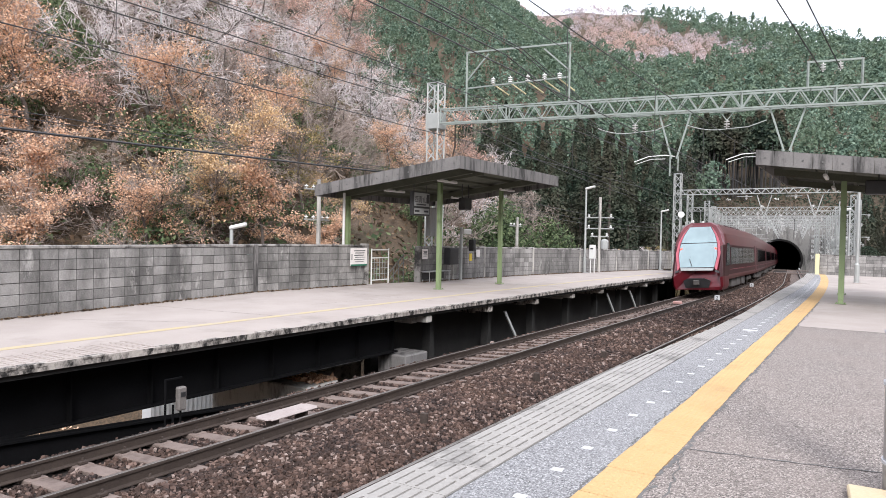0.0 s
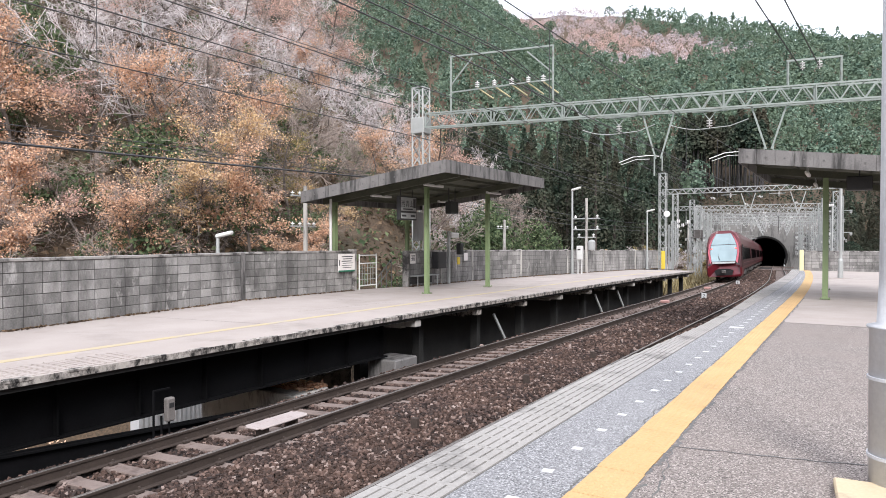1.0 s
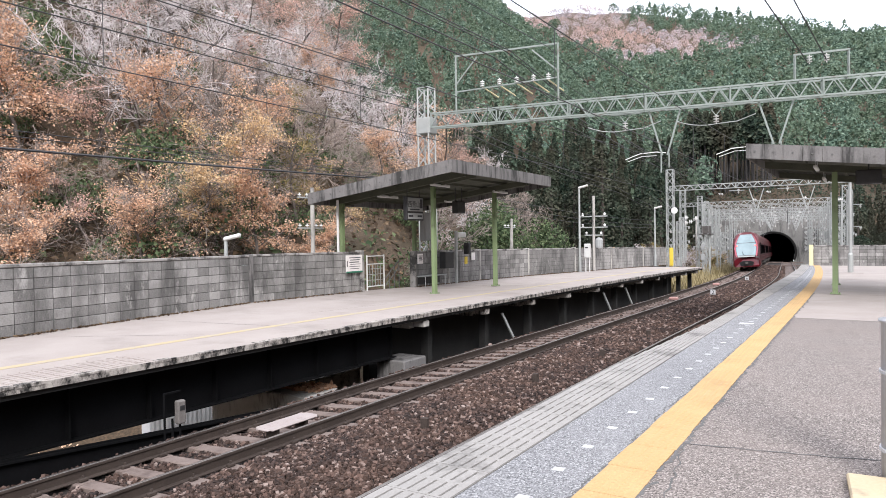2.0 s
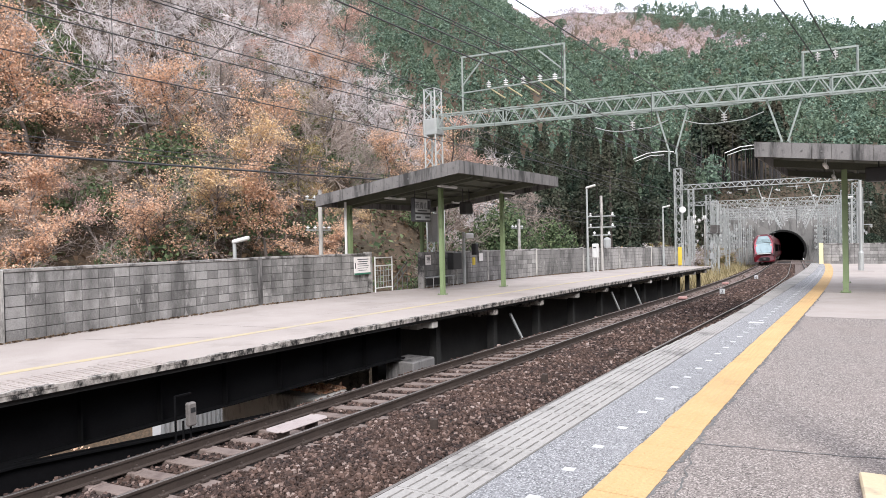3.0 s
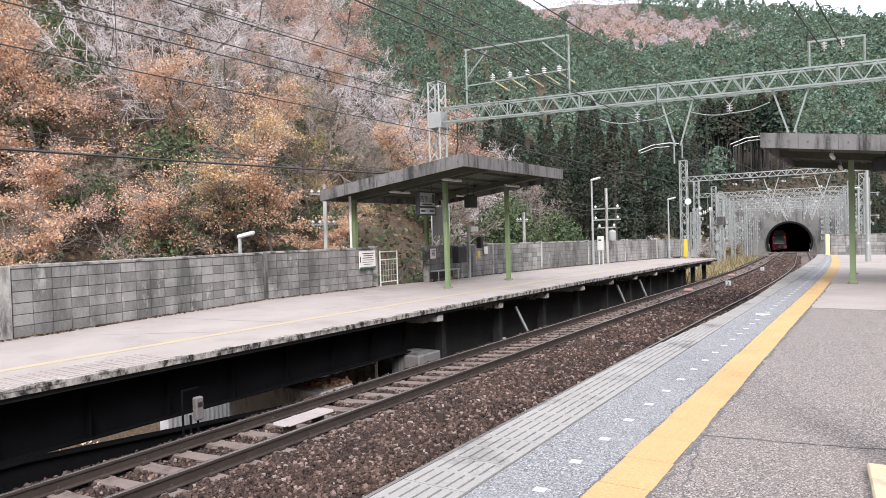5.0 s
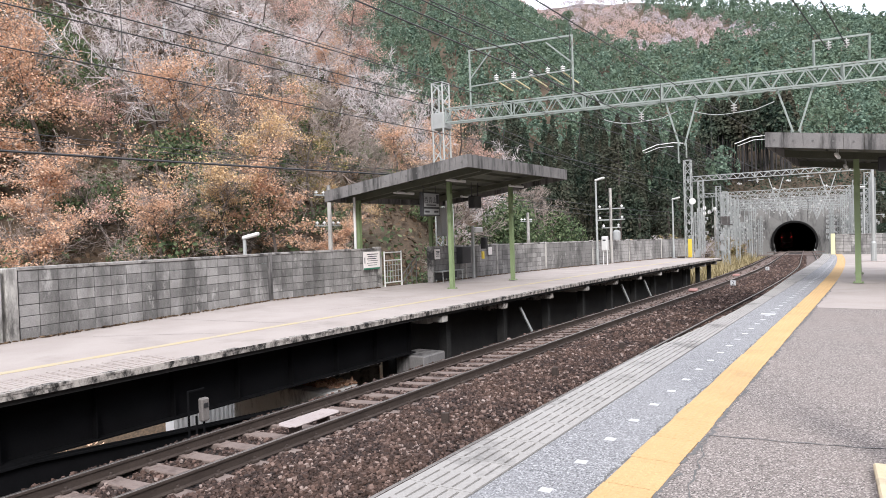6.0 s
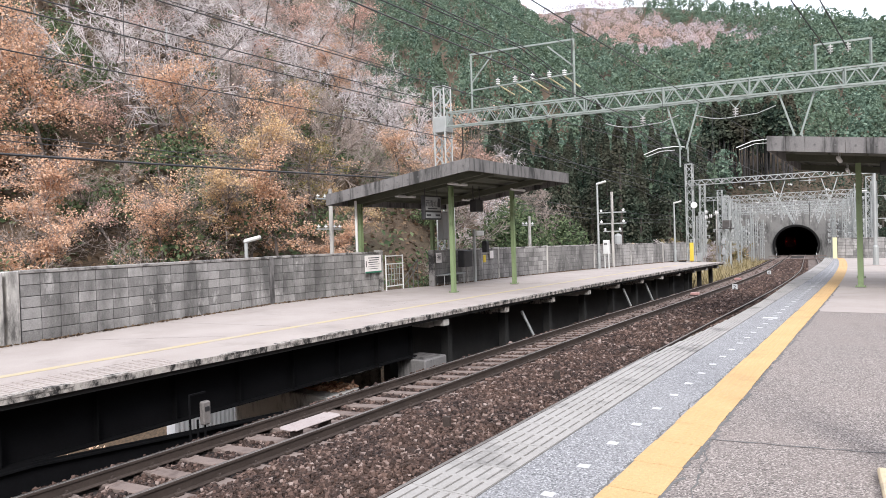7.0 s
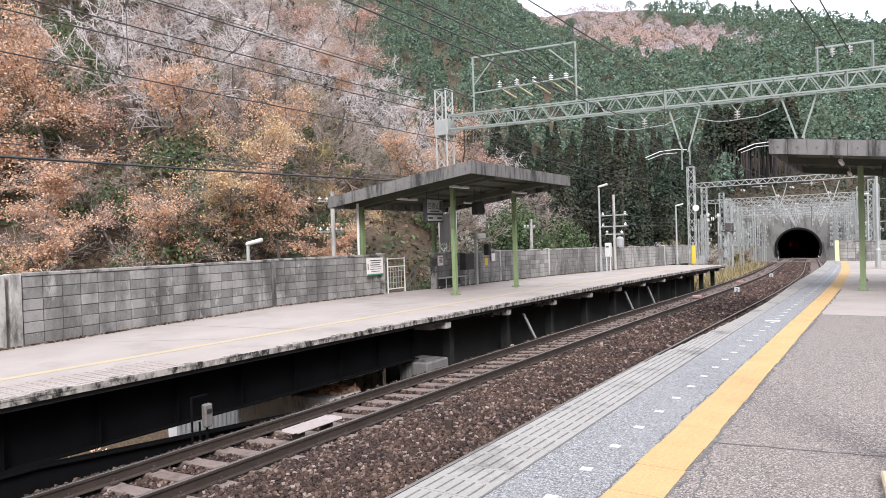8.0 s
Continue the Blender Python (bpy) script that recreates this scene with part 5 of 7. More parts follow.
M["leaf_orange"] = leaf_material("orange_autumn_leaf", [(0.0, (0.38, 0.22, 0.14)), (0.3, (0.72, 0.45, 0.30)), (0.8, (0.84, 0.59, 0.425)), (1.0, (0.87, 0.66, 0.51))])
M["leaf_ochre"] = leaf_material("ochre_autumn_leaf", [(0.0, (0.38, 0.25, 0.13)), (0.5, (0.72, 0.51, 0.29)), (1.0, (0.82, 0.63, 0.41))])
M["leaf_rust"] = leaf_material("pinkish_rust_leaf", [(0.0, (0.42, 0.25, 0.20)), (0.5, (0.74, 0.49, 0.41)), (1.0, (0.84, 0.63, 0.55))])
M["leaf_green"] = leaf_material("dull_evergreen_leaf", [(0.0, (0.0392, 0.0616, 0.03136)), (0.5, (0.0952, 0.14, 0.06944)), (1.0, (0.1904, 0.2352, 0.1232))])
M["leaf_dry"] = leaf_material("dry_brown_leaf", [(0.0, (0.06, 0.042, 0.03)), (0.5, (0.13, 0.09, 0.06)), (1.0, (0.24, 0.17, 0.11))])
M["leaf_olive"] = leaf_material("olive_leaf", [(0.0, (0.13, 0.115, 0.05)), (0.5, (0.28, 0.235, 0.10)), (1.0, (0.45, 0.36, 0.18))])
M["bark"] = surface("grey_brown_bark", (0.055, 0.045, 0.039), (0.16, 0.135, 0.12), 2.5, 25, 0.95, bump=0.5, dist=0.02)
M["twig"] = surface("pale_bare_twig", (0.50, 0.455, 0.45), (0.78, 0.73, 0.74), 0.3, 12, 0.9, bump=0)
M["brown_twig"] = surface("brown_leafy_twig", (0.20, 0.165, 0.145), (0.46, 0.385, 0.345), 0.5, 12, 0.9, bump=0)
M["cedar"] = leaf_material("cedar_needles", [(0.0, (0.05238, 0.09063, 0.06903)), (0.45, (0.119, 0.1812, 0.1381)), (0.8, (0.1904, 0.2718, 0.207)), (1.0, (0.2857, 0.3732, 0.2876))], (0.12, (0.1381, 0.1865, 0.1207)))
# darker copy of the cedar green, with the stands' shade in its colour
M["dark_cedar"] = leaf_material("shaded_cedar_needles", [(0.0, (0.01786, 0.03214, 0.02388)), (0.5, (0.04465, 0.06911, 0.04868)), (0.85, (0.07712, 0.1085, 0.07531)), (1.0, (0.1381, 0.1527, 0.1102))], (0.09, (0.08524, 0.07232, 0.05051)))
M["far_bare"] = leaf_material("far_bare_branches", [(0.0, (0.25, 0.22, 0.235)), (0.5, (0.53, 0.49, 0.53)), (1.0, (0.74, 0.71, 0.77))], (0.03, (0.64, 0.43, 0.36)))
# pale stems, with the shade inside the stand put into their colour
M["stem"] = surface("shade_dark_stem", (0.035, 0.0322, 0.0322), (0.07, 0.0658, 0.0658), 1.0, 10, 0.95, bump=0)
M["grass"] = leaf_material("withered_grass_blade", [(0.0, (0.15, 0.125, 0.06)), (0.5, (0.36, 0.295, 0.155)), (1.0, (0.54, 0.46, 0.29))])


def prisms(a, b, ra, rb, sides=3):
    """Tapered prisms from points a to b, as vertices and faces."""
    a, b = np.asarray(a, float), np.asarray(b, float)
    d = b - a
    d /= np.linalg.norm(d, axis=1, keepdims=True) + 1e-9
    ref = np.where(np.abs(d[:, 2:3]) > 0.9, np.array([[1.0, 0, 0]]), np.array([[0, 0, 1.0]]))
    u = np.cross(d, ref)
    u /= np.linalg.norm(u, axis=1, keepdims=True) + 1e-9
    v = np.cross(d, u)
    rings = []
    for p0, r in ((a, ra), (b, rb)):
        for k in range(sides):
            w = 2 * math.pi * k / sides
            rings.append(p0 + (u * math.cos(w) + v * math.sin(w)) * np.asarray(r)[:, None])
    verts = np.stack(rings, 1).reshape(-1, 3)
    n = len(a)
    q = np.array([(k, (k + 1) % sides, sides + (k + 1) % sides, sides + k) for k in range(sides)])
    f = (q[None] + 2 * sides * np.arange(n)[:, None, None]).reshape(-1, 4)
    return verts, f


def ribbons(a, b, ra, rb, rng):
    """The finest twigs, as slivers turned every way."""
    d = b - a
    u = np.cross(d, rng.normal(0, 1, d.shape))
    u /= np.linalg.norm(u, axis=1, keepdims=True) + 1e-9
    v = np.stack([a - u * ra[:, None], a + u * ra[:, None], b + u * rb[:, None], b - u * rb[:, None]], 1)
    return v.reshape(-1, 3), np.arange(4 * len(a)).reshape(-1, 4)


def leaves(centres, normals, size, rng, long=1.5):
    """Slightly turned four-cornered leaves or clumps."""
    n = len(centres)
    nn = normals + rng.normal(0, 0.55, (n, 3))
    nn /= np.linalg.norm(nn, axis=1, keepdims=True) + 1e-9
    t = rng.normal(0, 1, (n, 3))
    u = np.cross(nn, t)
    u /= np.linalg.norm(u, axis=1, keepdims=True) + 1e-9
    v = np.cross(nn, u)
    s = np.asarray(size)[:, None]
    k = rng.uniform(0.6, 1.1, (n, 4, 1))
    c = np.stack([centres - u * s * long * k[:, 0], centres - v * s * k[:, 1] + nn * s * 0.25, centres + u * s * long * k[:, 2], centres + v * s * k[:, 3] + nn * s * 0.25], 1)
    f = np.arange(4 * n).reshape(n, 4)
    return c.reshape(-1, 3), f


def mesh_of(name, verts, faces, mat):
    me = bpy.data.meshes.new(name)
    me.from_pydata(np.asarray(verts).tolist(), [], np.asarray(faces).tolist())
    me.materials.append(mat)
    return me


def broadleaf(seed, height=9.0, leafy=0.5, leaf="leaf_orange", spread=0.55, thin=1.0):
    """Meshes of a broadleaf tree: trunk with limbs, fine twigs, leaves."""
    rng = np.random.default_rng(seed)
    seg, tw, fine, tips = [], [], [], []
    p = np.zeros(3)
    d = np.array([rng.normal(0, 0.12), rng.normal(0, 0.12), 1.0])
    limbs = []
    r = 0.017 * height
    n = 7
    for i in range(n):
        d = d + rng.normal(0, 0.14, 3) * np.array([1, 1, 0.3])
        d /= np.linalg.norm(d)
        q = p + d * height * 0.82 / n
        r2 = r * 0.84
        seg.append((p, q, r, r2))
        if i >= (2 if leafy > 0.2 else 1):
            for _ in range(2 if i < 4 else 3):
                limbs.append((p + (q - p) * rng.uniform(0, 1), d, r2, i))
        p, r = q, r2
    for p0, d0, r0, i in limbs:
        az = rng.uniform(0, 2 * math.pi)
        dd = np.array([math.cos(az), math.sin(az), rng.uniform(0.25, 0.9)])
        dd /= np.linalg.norm(dd)
        ln = height * spread * rng.uniform(0.5, 1.0) * (1.0 - 0.07 * i)
        rr = r0 * 0.5
        p1 = p0
        for j in range(3):
            dd = dd + rng.normal(0, 0.22, 3) + np.array([0, 0, 0.06])
            dd /= np.linalg.norm(dd)
            q = p1 + dd * ln / 3
            seg.append((p1, q, rr, rr * 0.7))
            for _ in range(3):
                b0 = p1 + (q - p1) * rng.uniform(0.1, 1)
                bd = dd + rng.normal(0, 0.75, 3)
                bd /= np.linalg.norm(bd)
                bl = ln * rng.uniform(0.22, 0.42)
                b1 = b0 + bd * bl
                tw.append((b0, b1, 0.018 * thin, 0.010 * thin))
                tips.append((b0 + b1) / 2)
                tips.append(b1)
                for _ in range(4 if leafy < 0.2 else 3):
                    c0 = b0 + (b1 - b0) * rng.uniform(0.2, 1)
                    cd = bd + rng.normal(0, 0.7, 3) + np.array([0, 0, 0.12])
                    cd /= np.linalg.norm(cd)
                    c1 = c0 + cd * bl * rng.uniform(0.45, 0.8)
                    fine.append((c0, c1, 0.0105 * thin, 0.006 * thin))
                    for _ in range(3):
                        e0 = c0 + (c1 - c0) * rng.uniform(0.3, 1)
                        ed = cd + rng.normal(0, 0.7, 3)
                        ed /= np.linalg.norm(ed)
                        e1 = e0 + ed * bl * 0.42
                        fine.append((e0, e1, 0.009 * thin, 0.005 * thin))
            p1, rr = q, rr * 0.7
    z = lambda s: tuple(np.array([x[k] for x in s]) for k in range(4))
    trunk = mesh_of("trunk", *prisms(*z(seg), 5), M["bark"])
    v1, f1 = prisms(*z(tw), 3)
    v2, f2 = ribbons(*z(fine), rng)
    twigs = mesh_of("branchwork", np.concatenate([v1, v2]), np.concatenate([f1, f2 + len(v1)]), M["twig" if leafy < 0.2 else "brown_twig"])
    crown = None
    if leafy > 0:
        # flat sprays of leaves round the branch tips, with gaps between them
        tips = np.array(tips)
        keep = np.array([noise.noise(Vector(e) * 0.5 + Vector((seed, 0, 0))) for e in tips]) > 0.30 - leafy
        e = tips[keep]
        k = 46 if leafy > 0.2 else 14
        c = np.repeat(e, k, 0) + rng.normal(0, 1, (len(e) * k, 3)) * np.array([0.34, 0.34, 0.13]) * height / 9
        nrm = rng.normal(0, 1, c.shape) * 0.55 + np.array([0, 0, 0.9])
        crown = mesh_of("crown", *leaves(c, nrm, rng.uniform(0.030, 0.060, len(c)), rng), M[leaf])
    return trunk, twigs, crown


def conifer_points(rng, h, w, n, base=0.12):
    """Clump centres, outward normals and sizes of a narrow evergreen crown."""
    t = rng.uniform(0, 1, n) ** 0.8
    z = h * (base + (1 - base) * t)
    rad = w * (1 - t) ** 0.75 * rng.uniform(0.72, 1.08, n) * (0.85 + 0.15 * np.sin(z * 5.0 / max(1.0, w)))
    az = rng.uniform(0, 2 * math.pi, n)
    c = np.stack([rad * np.cos(az), rad * np.sin(az), z], 1)
    nr = np.stack([np.cos(az), np.sin(az), np.full(n, 0.75)], 1)
    return c, nr


def round_points(rng, h, w, n):
    """The same for a rounded crown with lobes."""
    lobes = rng.normal(0, 1, (5, 3))
    lobes /= np.linalg.norm(lobes, axis=1, keepdims=True)
    v = rng.normal(0, 1, (n, 3))
    v /= np.linalg.norm(v, axis=1, keepdims=True)
    v[:, 2] = np.abs(v[:, 2]) * 1.0 - 0.15
    bulge = 0.78 + 0.3 * np.max(v @ lobes.T, axis=1)
    c = v * np.array([w, w, h * 0.55]) * bulge[:, None]
    c[:, 2] += h * 0.42
    return c, v


def forest(name, label, mat, spots, clumps, size, rng, shape, hmin, hmax, slim):
    vs, ns, sz = [], [], []
    for x, y in spots:
        h = rng.uniform(hmin, hmax)
        c, nr = shape(rng, h, h * slim * rng.uniform(0.8, 1.2), clumps)
        vs.append(c + np.array([x, y, ground_z(x, y) - 0.3]))
        ns.append(nr)
        sz.append(np.full(clumps, size) * rng.uniform(0.6, 1.3, clumps))
    v, f = leaves(np.concatenate(vs), np.concatenate(ns), np.concatenate(sz), rng, 1.25)
    me = mesh_of(name, v, f, mat)
    ob = new(name, me)
    return tagged(ob, label, "forest", kind="stuff")


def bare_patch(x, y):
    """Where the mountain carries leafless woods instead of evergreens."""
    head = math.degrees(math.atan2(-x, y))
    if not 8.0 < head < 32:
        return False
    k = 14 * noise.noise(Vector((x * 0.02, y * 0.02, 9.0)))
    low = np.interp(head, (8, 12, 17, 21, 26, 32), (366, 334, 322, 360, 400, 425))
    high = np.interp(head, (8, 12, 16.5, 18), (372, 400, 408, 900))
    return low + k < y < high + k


def plant_mountain():
    rng = np.random.default_rng(21)
    green_near, green_far, bare = [], [], []
    y = 104.0
    while y < 455:
        pitch = 5.6 + max(0, y - 150) * 0.007
        x = -0.95 * y - 20
        while x < 60:
            xx, yy = x + rng.uniform(-0.45, 0.45) * pitch, y + rng.uniform(-0.45, 0.45) * pitch
            x += pitch
            if -27 < xx < 4 and yy < 168:
                continue
            if ground_z(xx, yy) < 1 or (yy < 150 and xx < -0.62 * yy - 60) or (xx < -30 and yy < 60 + 0.93 * (-xx - 30)):
                continue
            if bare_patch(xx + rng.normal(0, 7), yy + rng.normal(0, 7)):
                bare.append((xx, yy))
            elif yy < 250:
                green_near.append((xx, yy))
            else:
                green_far.append((xx, yy))
        y += pitch * 0.92
    forest("evergreen_forest", "dense green evergreen forest covering the mountain", M["cedar"], green_near, 250, 0.34, rng, lambda r, h, w, n: (conifer_points if r.random() < 0.5 else round_points)(r, h, w, n), 7.5, 13, 0.29)
    forest("evergreen_forest", "distant green evergreen forest up to the skyline", M["cedar"], green_far, 150, 0.50, rng, lambda r, h, w, n: (conifer_points if r.random() < 0.35 else round_points)(r, h, w, n), 6.5, 12, 0.38)
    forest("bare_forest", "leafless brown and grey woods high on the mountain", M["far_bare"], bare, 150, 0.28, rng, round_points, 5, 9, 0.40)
    return len(green_near), len(green_far), len(bare)


print(plant_mountain())


def plant_cedars():
    """Tall dark cedars at the mountain's foot, between the spur and the portal."""
    rng = np.random.default_rng(33)
    kinds = []
    for k in range(5):
        h = 15 + 1.6 * k
        c, nr = conifer_points(rng, h, 2.3 + 0.2 * k, 1700, 0.10)
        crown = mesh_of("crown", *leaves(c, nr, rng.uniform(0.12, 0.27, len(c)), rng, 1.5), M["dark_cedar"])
        trunk = mesh_of("trunk", *prisms([(0, 0, -0.5), (0, 0, h * 0.5)], [(0, 0, h * 0.5), (0, 0, h * 0.97)], [0.26, 0.17], [0.17, 0.03], 7), M["bark"])
        kinds.append((trunk, crown))
    n = 0
    for row in range(7):
        for i in range(26):
            x = -88 + i * 3.1 + rng.uniform(-1.1, 1.1)
            y = 88 + row * 8.0 + 0.42 * (x + 30) + rng.uniform(-2.5, 2.5)
            if x > -25 and y < 152:
                continue
            if x > -2:
                continue
            t = tagged(new("cedar_tree"), "tall dark evergreen cedar at the foot of the mountain", "tree", "cedars below the mountain")
            t.matrix_basis = pose(x, y, ground_z(x, y) - 0.2, 0, 0, rng.uniform(0, 360))
            tr, cr = kinds[n % 5]
            share("trunk", tr, t, Matrix.Identity(4))
            share("crown", cr, t, Matrix.Identity(4))
            n += 1
    for i in range(22):   # the bank beyond the near platform's end
        x, y = (rng.uniform(-0.5, 6.5), 96 + i * 1.9) if i < 20 else (rng.uniform(9, 40), rng.uniform(62, 112))
        t = tagged(new("cedar_tree"), "dark evergreen cedar on the bank beside the cutting", "tree", "cedars on the bank")
        t.matrix_basis = pose(x, y, ground_z(x, y) - 0.3, 0, 0, rng.uniform(0, 360)) @ Matrix.Scale(rng.uniform(0.42, 0.7), 4)
        tr, cr = kinds[i % 5]
        share("trunk", tr, t, Matrix.Identity(4))
        share("crown", cr, t, Matrix.Identity(4))


plant_cedars()


def plant_trunk_stand():
    """A stand with bare pale stems, coloured dark for its inner shade, at the forest edge over the portal."""
    rng = np.random.default_rng(35)
    for i in range(64):
        x, y = -33 + rng.uniform(0, 18), 156 + rng.uniform(0, 14)
        h = rng.uniform(15, 19)
        t = tagged(new("cedar_tree"), "slender cedar with a long bare pale stem darkened for the stand's shade", "tree", "bare-stemmed cedars")
        t.matrix_basis = pose(x, y, ground_z(x, y) - 0.2)
        share("trunk", mesh_of("trunk", *prisms([(0, 0, -1.5), (0, 0, h * 0.6)], [(0, 0, h * 0.6), (0, 0, h * 0.98)], [0.17, 0.12], [0.12, 0.03], 6), M["stem"]), t, Matrix.Identity(4))
        c, nr = conifer_points(rng, h, 2.3, 260, 0.60)
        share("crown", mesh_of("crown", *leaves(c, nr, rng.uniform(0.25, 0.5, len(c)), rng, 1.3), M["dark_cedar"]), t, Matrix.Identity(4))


plant_trunk_stand()


def plant_spur():
    """Autumn and leafless trees on the steep spur behind the far platform."""
    rng = np.random.default_rng(44)
    kinds = []
    specs = [(9.5, 0.36, "leaf_orange"), (8.5, 0.28, "leaf_ochre"), (9.0, 0.22, "leaf_rust"), (10.0, 0.0, ""), (8.0, 0.0, ""), (7.5, 0.34, "leaf_orange"), (9.0, 0.08, "leaf_rust"), (8.0, 0.26, "leaf_olive")]
    names = {"leaf_orange": "autumn tree with orange-brown leaves on the slope", "leaf_ochre": "autumn tree with ochre yellow leaves on the slope", "leaf_rust": "thin autumn tree with pinkish rusty leaves", "leaf_olive": "tree with olive green and ochre leaves", "": "leafless tree with pale grey twigs on the slope"}
    for i, (h, lf, leaf) in enumerate(specs):
        kinds.append((*broadleaf(60 + i, h, lf, leaf or "leaf_orange", thin=1.0 if lf > 0.2 else 1.25), names[leaf]))

    def plant(pick, xx, yy, scale):
        trunk, twigs, crown, label = kinds[pick]
        t = tagged(new("tree"), label, "tree", "trees on the spur")
        t.matrix_basis = pose(xx, yy, ground_z(xx, yy) - 0.2, rng.uniform(-6, 6), rng.uniform(0, 12), rng.uniform(0, 360)) @ Matrix.Scale(scale, 4)
        share("trunk", trunk, t, Matrix.Identity(4))
        share("branchwork", twigs, t, Matrix.Identity(4))
        if crown:
            share("crown", crown, t, Matrix.Identity(4))

    kinds[4][1].materials[0] = M["brown_twig"]
    # the leafy trees stand in groves: kind, x, y, size
    groves = [(0, -30.9, 11.3, 1.1), (5, -29.0, 8.8, 1.1), (2, -30.4, 14.9, 0.8), (5, -26.6, 8.6, 0.8), (0, -26.6, 17.8, 0.95), (1, -24.2, 17.0, 0.85),
              (0, -26.2, 21.2, 0.9), (5, -24.0, 6.6, 0.75), (2, -26.0, 12.4, 0.65), (0, -23.6, 13.2, 0.7), (1, -22.6, 15.2, 0.75), (5, -21.8, 17.2, 0.85),
              (5, -20.6, 19.4, 0.6), (2, -40.6, 43.3, 1.1), (2, -43.5, 47.5, 1.1), (0, -38.2, 41.0, 0.9), (2, -46.5, 45.0, 1.1), (0, -27.4, 34.9, 0.75),
              (7, -32.2, 30.3, 0.9), (7, -24.4, 22.6, 0.85), (1, -23.2, 24.5, 0.6), (2, -27.8, 42.1, 1.05), (0, -30.0, 45.8, 1.0), (0, -26.4, 38.4, 0.8), (0, -33.5, 9.5, 1.0), (2, -36.0, 27.0, 0.9), (7, -30.5, 26.5, 0.7)]
    for g in groves:
        plant(*g)
    n = len(groves)
    x = -21.5
    while x > -86:
        y = -6 + (-x - 20) * 0.30
        while y < 54 + 0.93 * (-x - 30) + 3:
            xx, yy = x + rng.uniform(-1.3, 1.3), y + rng.uniform(-1.5, 1.5)
            y += 4.9 if x > -34 else 3.9
            if yy < 17 and xx > -24.5 or any(math.hypot(xx - g[1], yy - g[2]) < 2.6 for g in groves):
                continue
            k = noise.noise(Vector((xx * 0.07, yy * 0.07, 1.5)))
            if xx > -48:
                pick = rng.choice([3, 4, 6, 3, 4, 3, 4, 7 if k > 0.2 else 3]) if xx > -31 else rng.choice([3, 6, 3, 3, 4])
            else:
                pick = rng.choice([2, 6, 6] if k > 0.3 else [3, 3, 3, 6, 4])
            if pick == 3 and xx > -27:
                pick = 4   # browner twigs low on the slope
            plant(pick, xx, yy, rng.uniform(0.7, 1.1))
            n += 1
        x -= 4.4 if x > -50 else 5.4
    return n


print("spur", plant_spur())


def plant_shrubs():
    """Evergreen bushes and thickets at the foot of the spur."""
    rng = np.random.default_rng(51)
    meshes = []
    for i in range(5):
        c, v = round_points(rng, 2.6 + 0.4 * i, 1.5 + 0.15 * i, 1100)
        c = c * rng.uniform(0.7, 1.05, (len(c), 1))
        meshes.append(mesh_of("foliage", *leaves(c, v, rng.uniform(0.045, 0.09, len(c)), rng), M["leaf_green"]))
    tw = broadleaf(90, 4.5, 0.0, thin=0.5)
    tw[1].materials[0] = M["brown_twig"]
    for i in range(76):
        x, y = rng.uniform(-40, -18.5), rng.uniform(-5, 50)
        if y < 17:
            x = min(x, -24.0) if x > -24.0 else x
        if i < 6:
            x, y = rng.uniform(-19, -17), 24 + i * 1.3
        if i >= 60:
            x, y = rng.uniform(-26.5, -22.5), 3 + (i - 60) * 1.0
        t = tagged(new("shrub"), "dark green evergreen shrub at the foot of the slope", "shrub", "shrubs behind the wall")
        s = rng.uniform(0.7, 1.3)
        t.matrix_basis = pose(x, y, ground_z(x, y) - 0.2, 0, 0, rng.uniform(0, 360)) @ Matrix.Scale(s, 4)
        if i % 3 or i < 6:
            share("foliage", meshes[i % 5], t, Matrix.Identity(4))
        share("stem", tw[0], t, Matrix.Identity(4))
        if i % 2:
            share("branchwork", tw[1], t, Matrix.Identity(4))


plant_shrubs()


def thickets():
    """Brown leafless thickets beside the curve, before the portal and behind the far wall."""
    rng = np.random.default_rng(53)
    kinds = [broadleaf(95, 4.2, 0.12, "leaf_dry", 0.75), broadleaf(96, 3.6, 0.3, "leaf_ochre", 0.75), broadleaf(97, 4.6, 0.25, "leaf_olive", 0.7)]
    for i in range(58):
        if i < 30:
            y = rng.uniform(72, 128)
            x = -11.2 - bend(y) - rng.uniform(0, 7.0)
        elif i < 48:
            y = rng.uniform(48, 86)
            x = -16.5 - 0.12 * (y - 48) - rng.uniform(0, 6.0)
        else:
            y = rng.uniform(58, 100)
            x = rng.uniform(0.6, 3.4) - 0.03 * (y - 58)
        trunk, twigs, crown = kinds[i % 3]
        t = tagged(new("shrub"), "brown leafless thicket beside the line", "shrub", "thickets beside the line")
        t.matrix_basis = pose(x, y, ground_z(x, y) - 0.1, 0, 0, rng.uniform(0, 360)) @ Matrix.Scale(rng.uniform(0.5, 1.0) * (0.7 if i >= 48 else 1.0), 4)
        share("stem", trunk, t, Matrix.Identity(4))
        share("branchwork", twigs, t, Matrix.Identity(4))
        if crown:
            share("crown", crown, t, Matrix.Identity(4))


thickets()


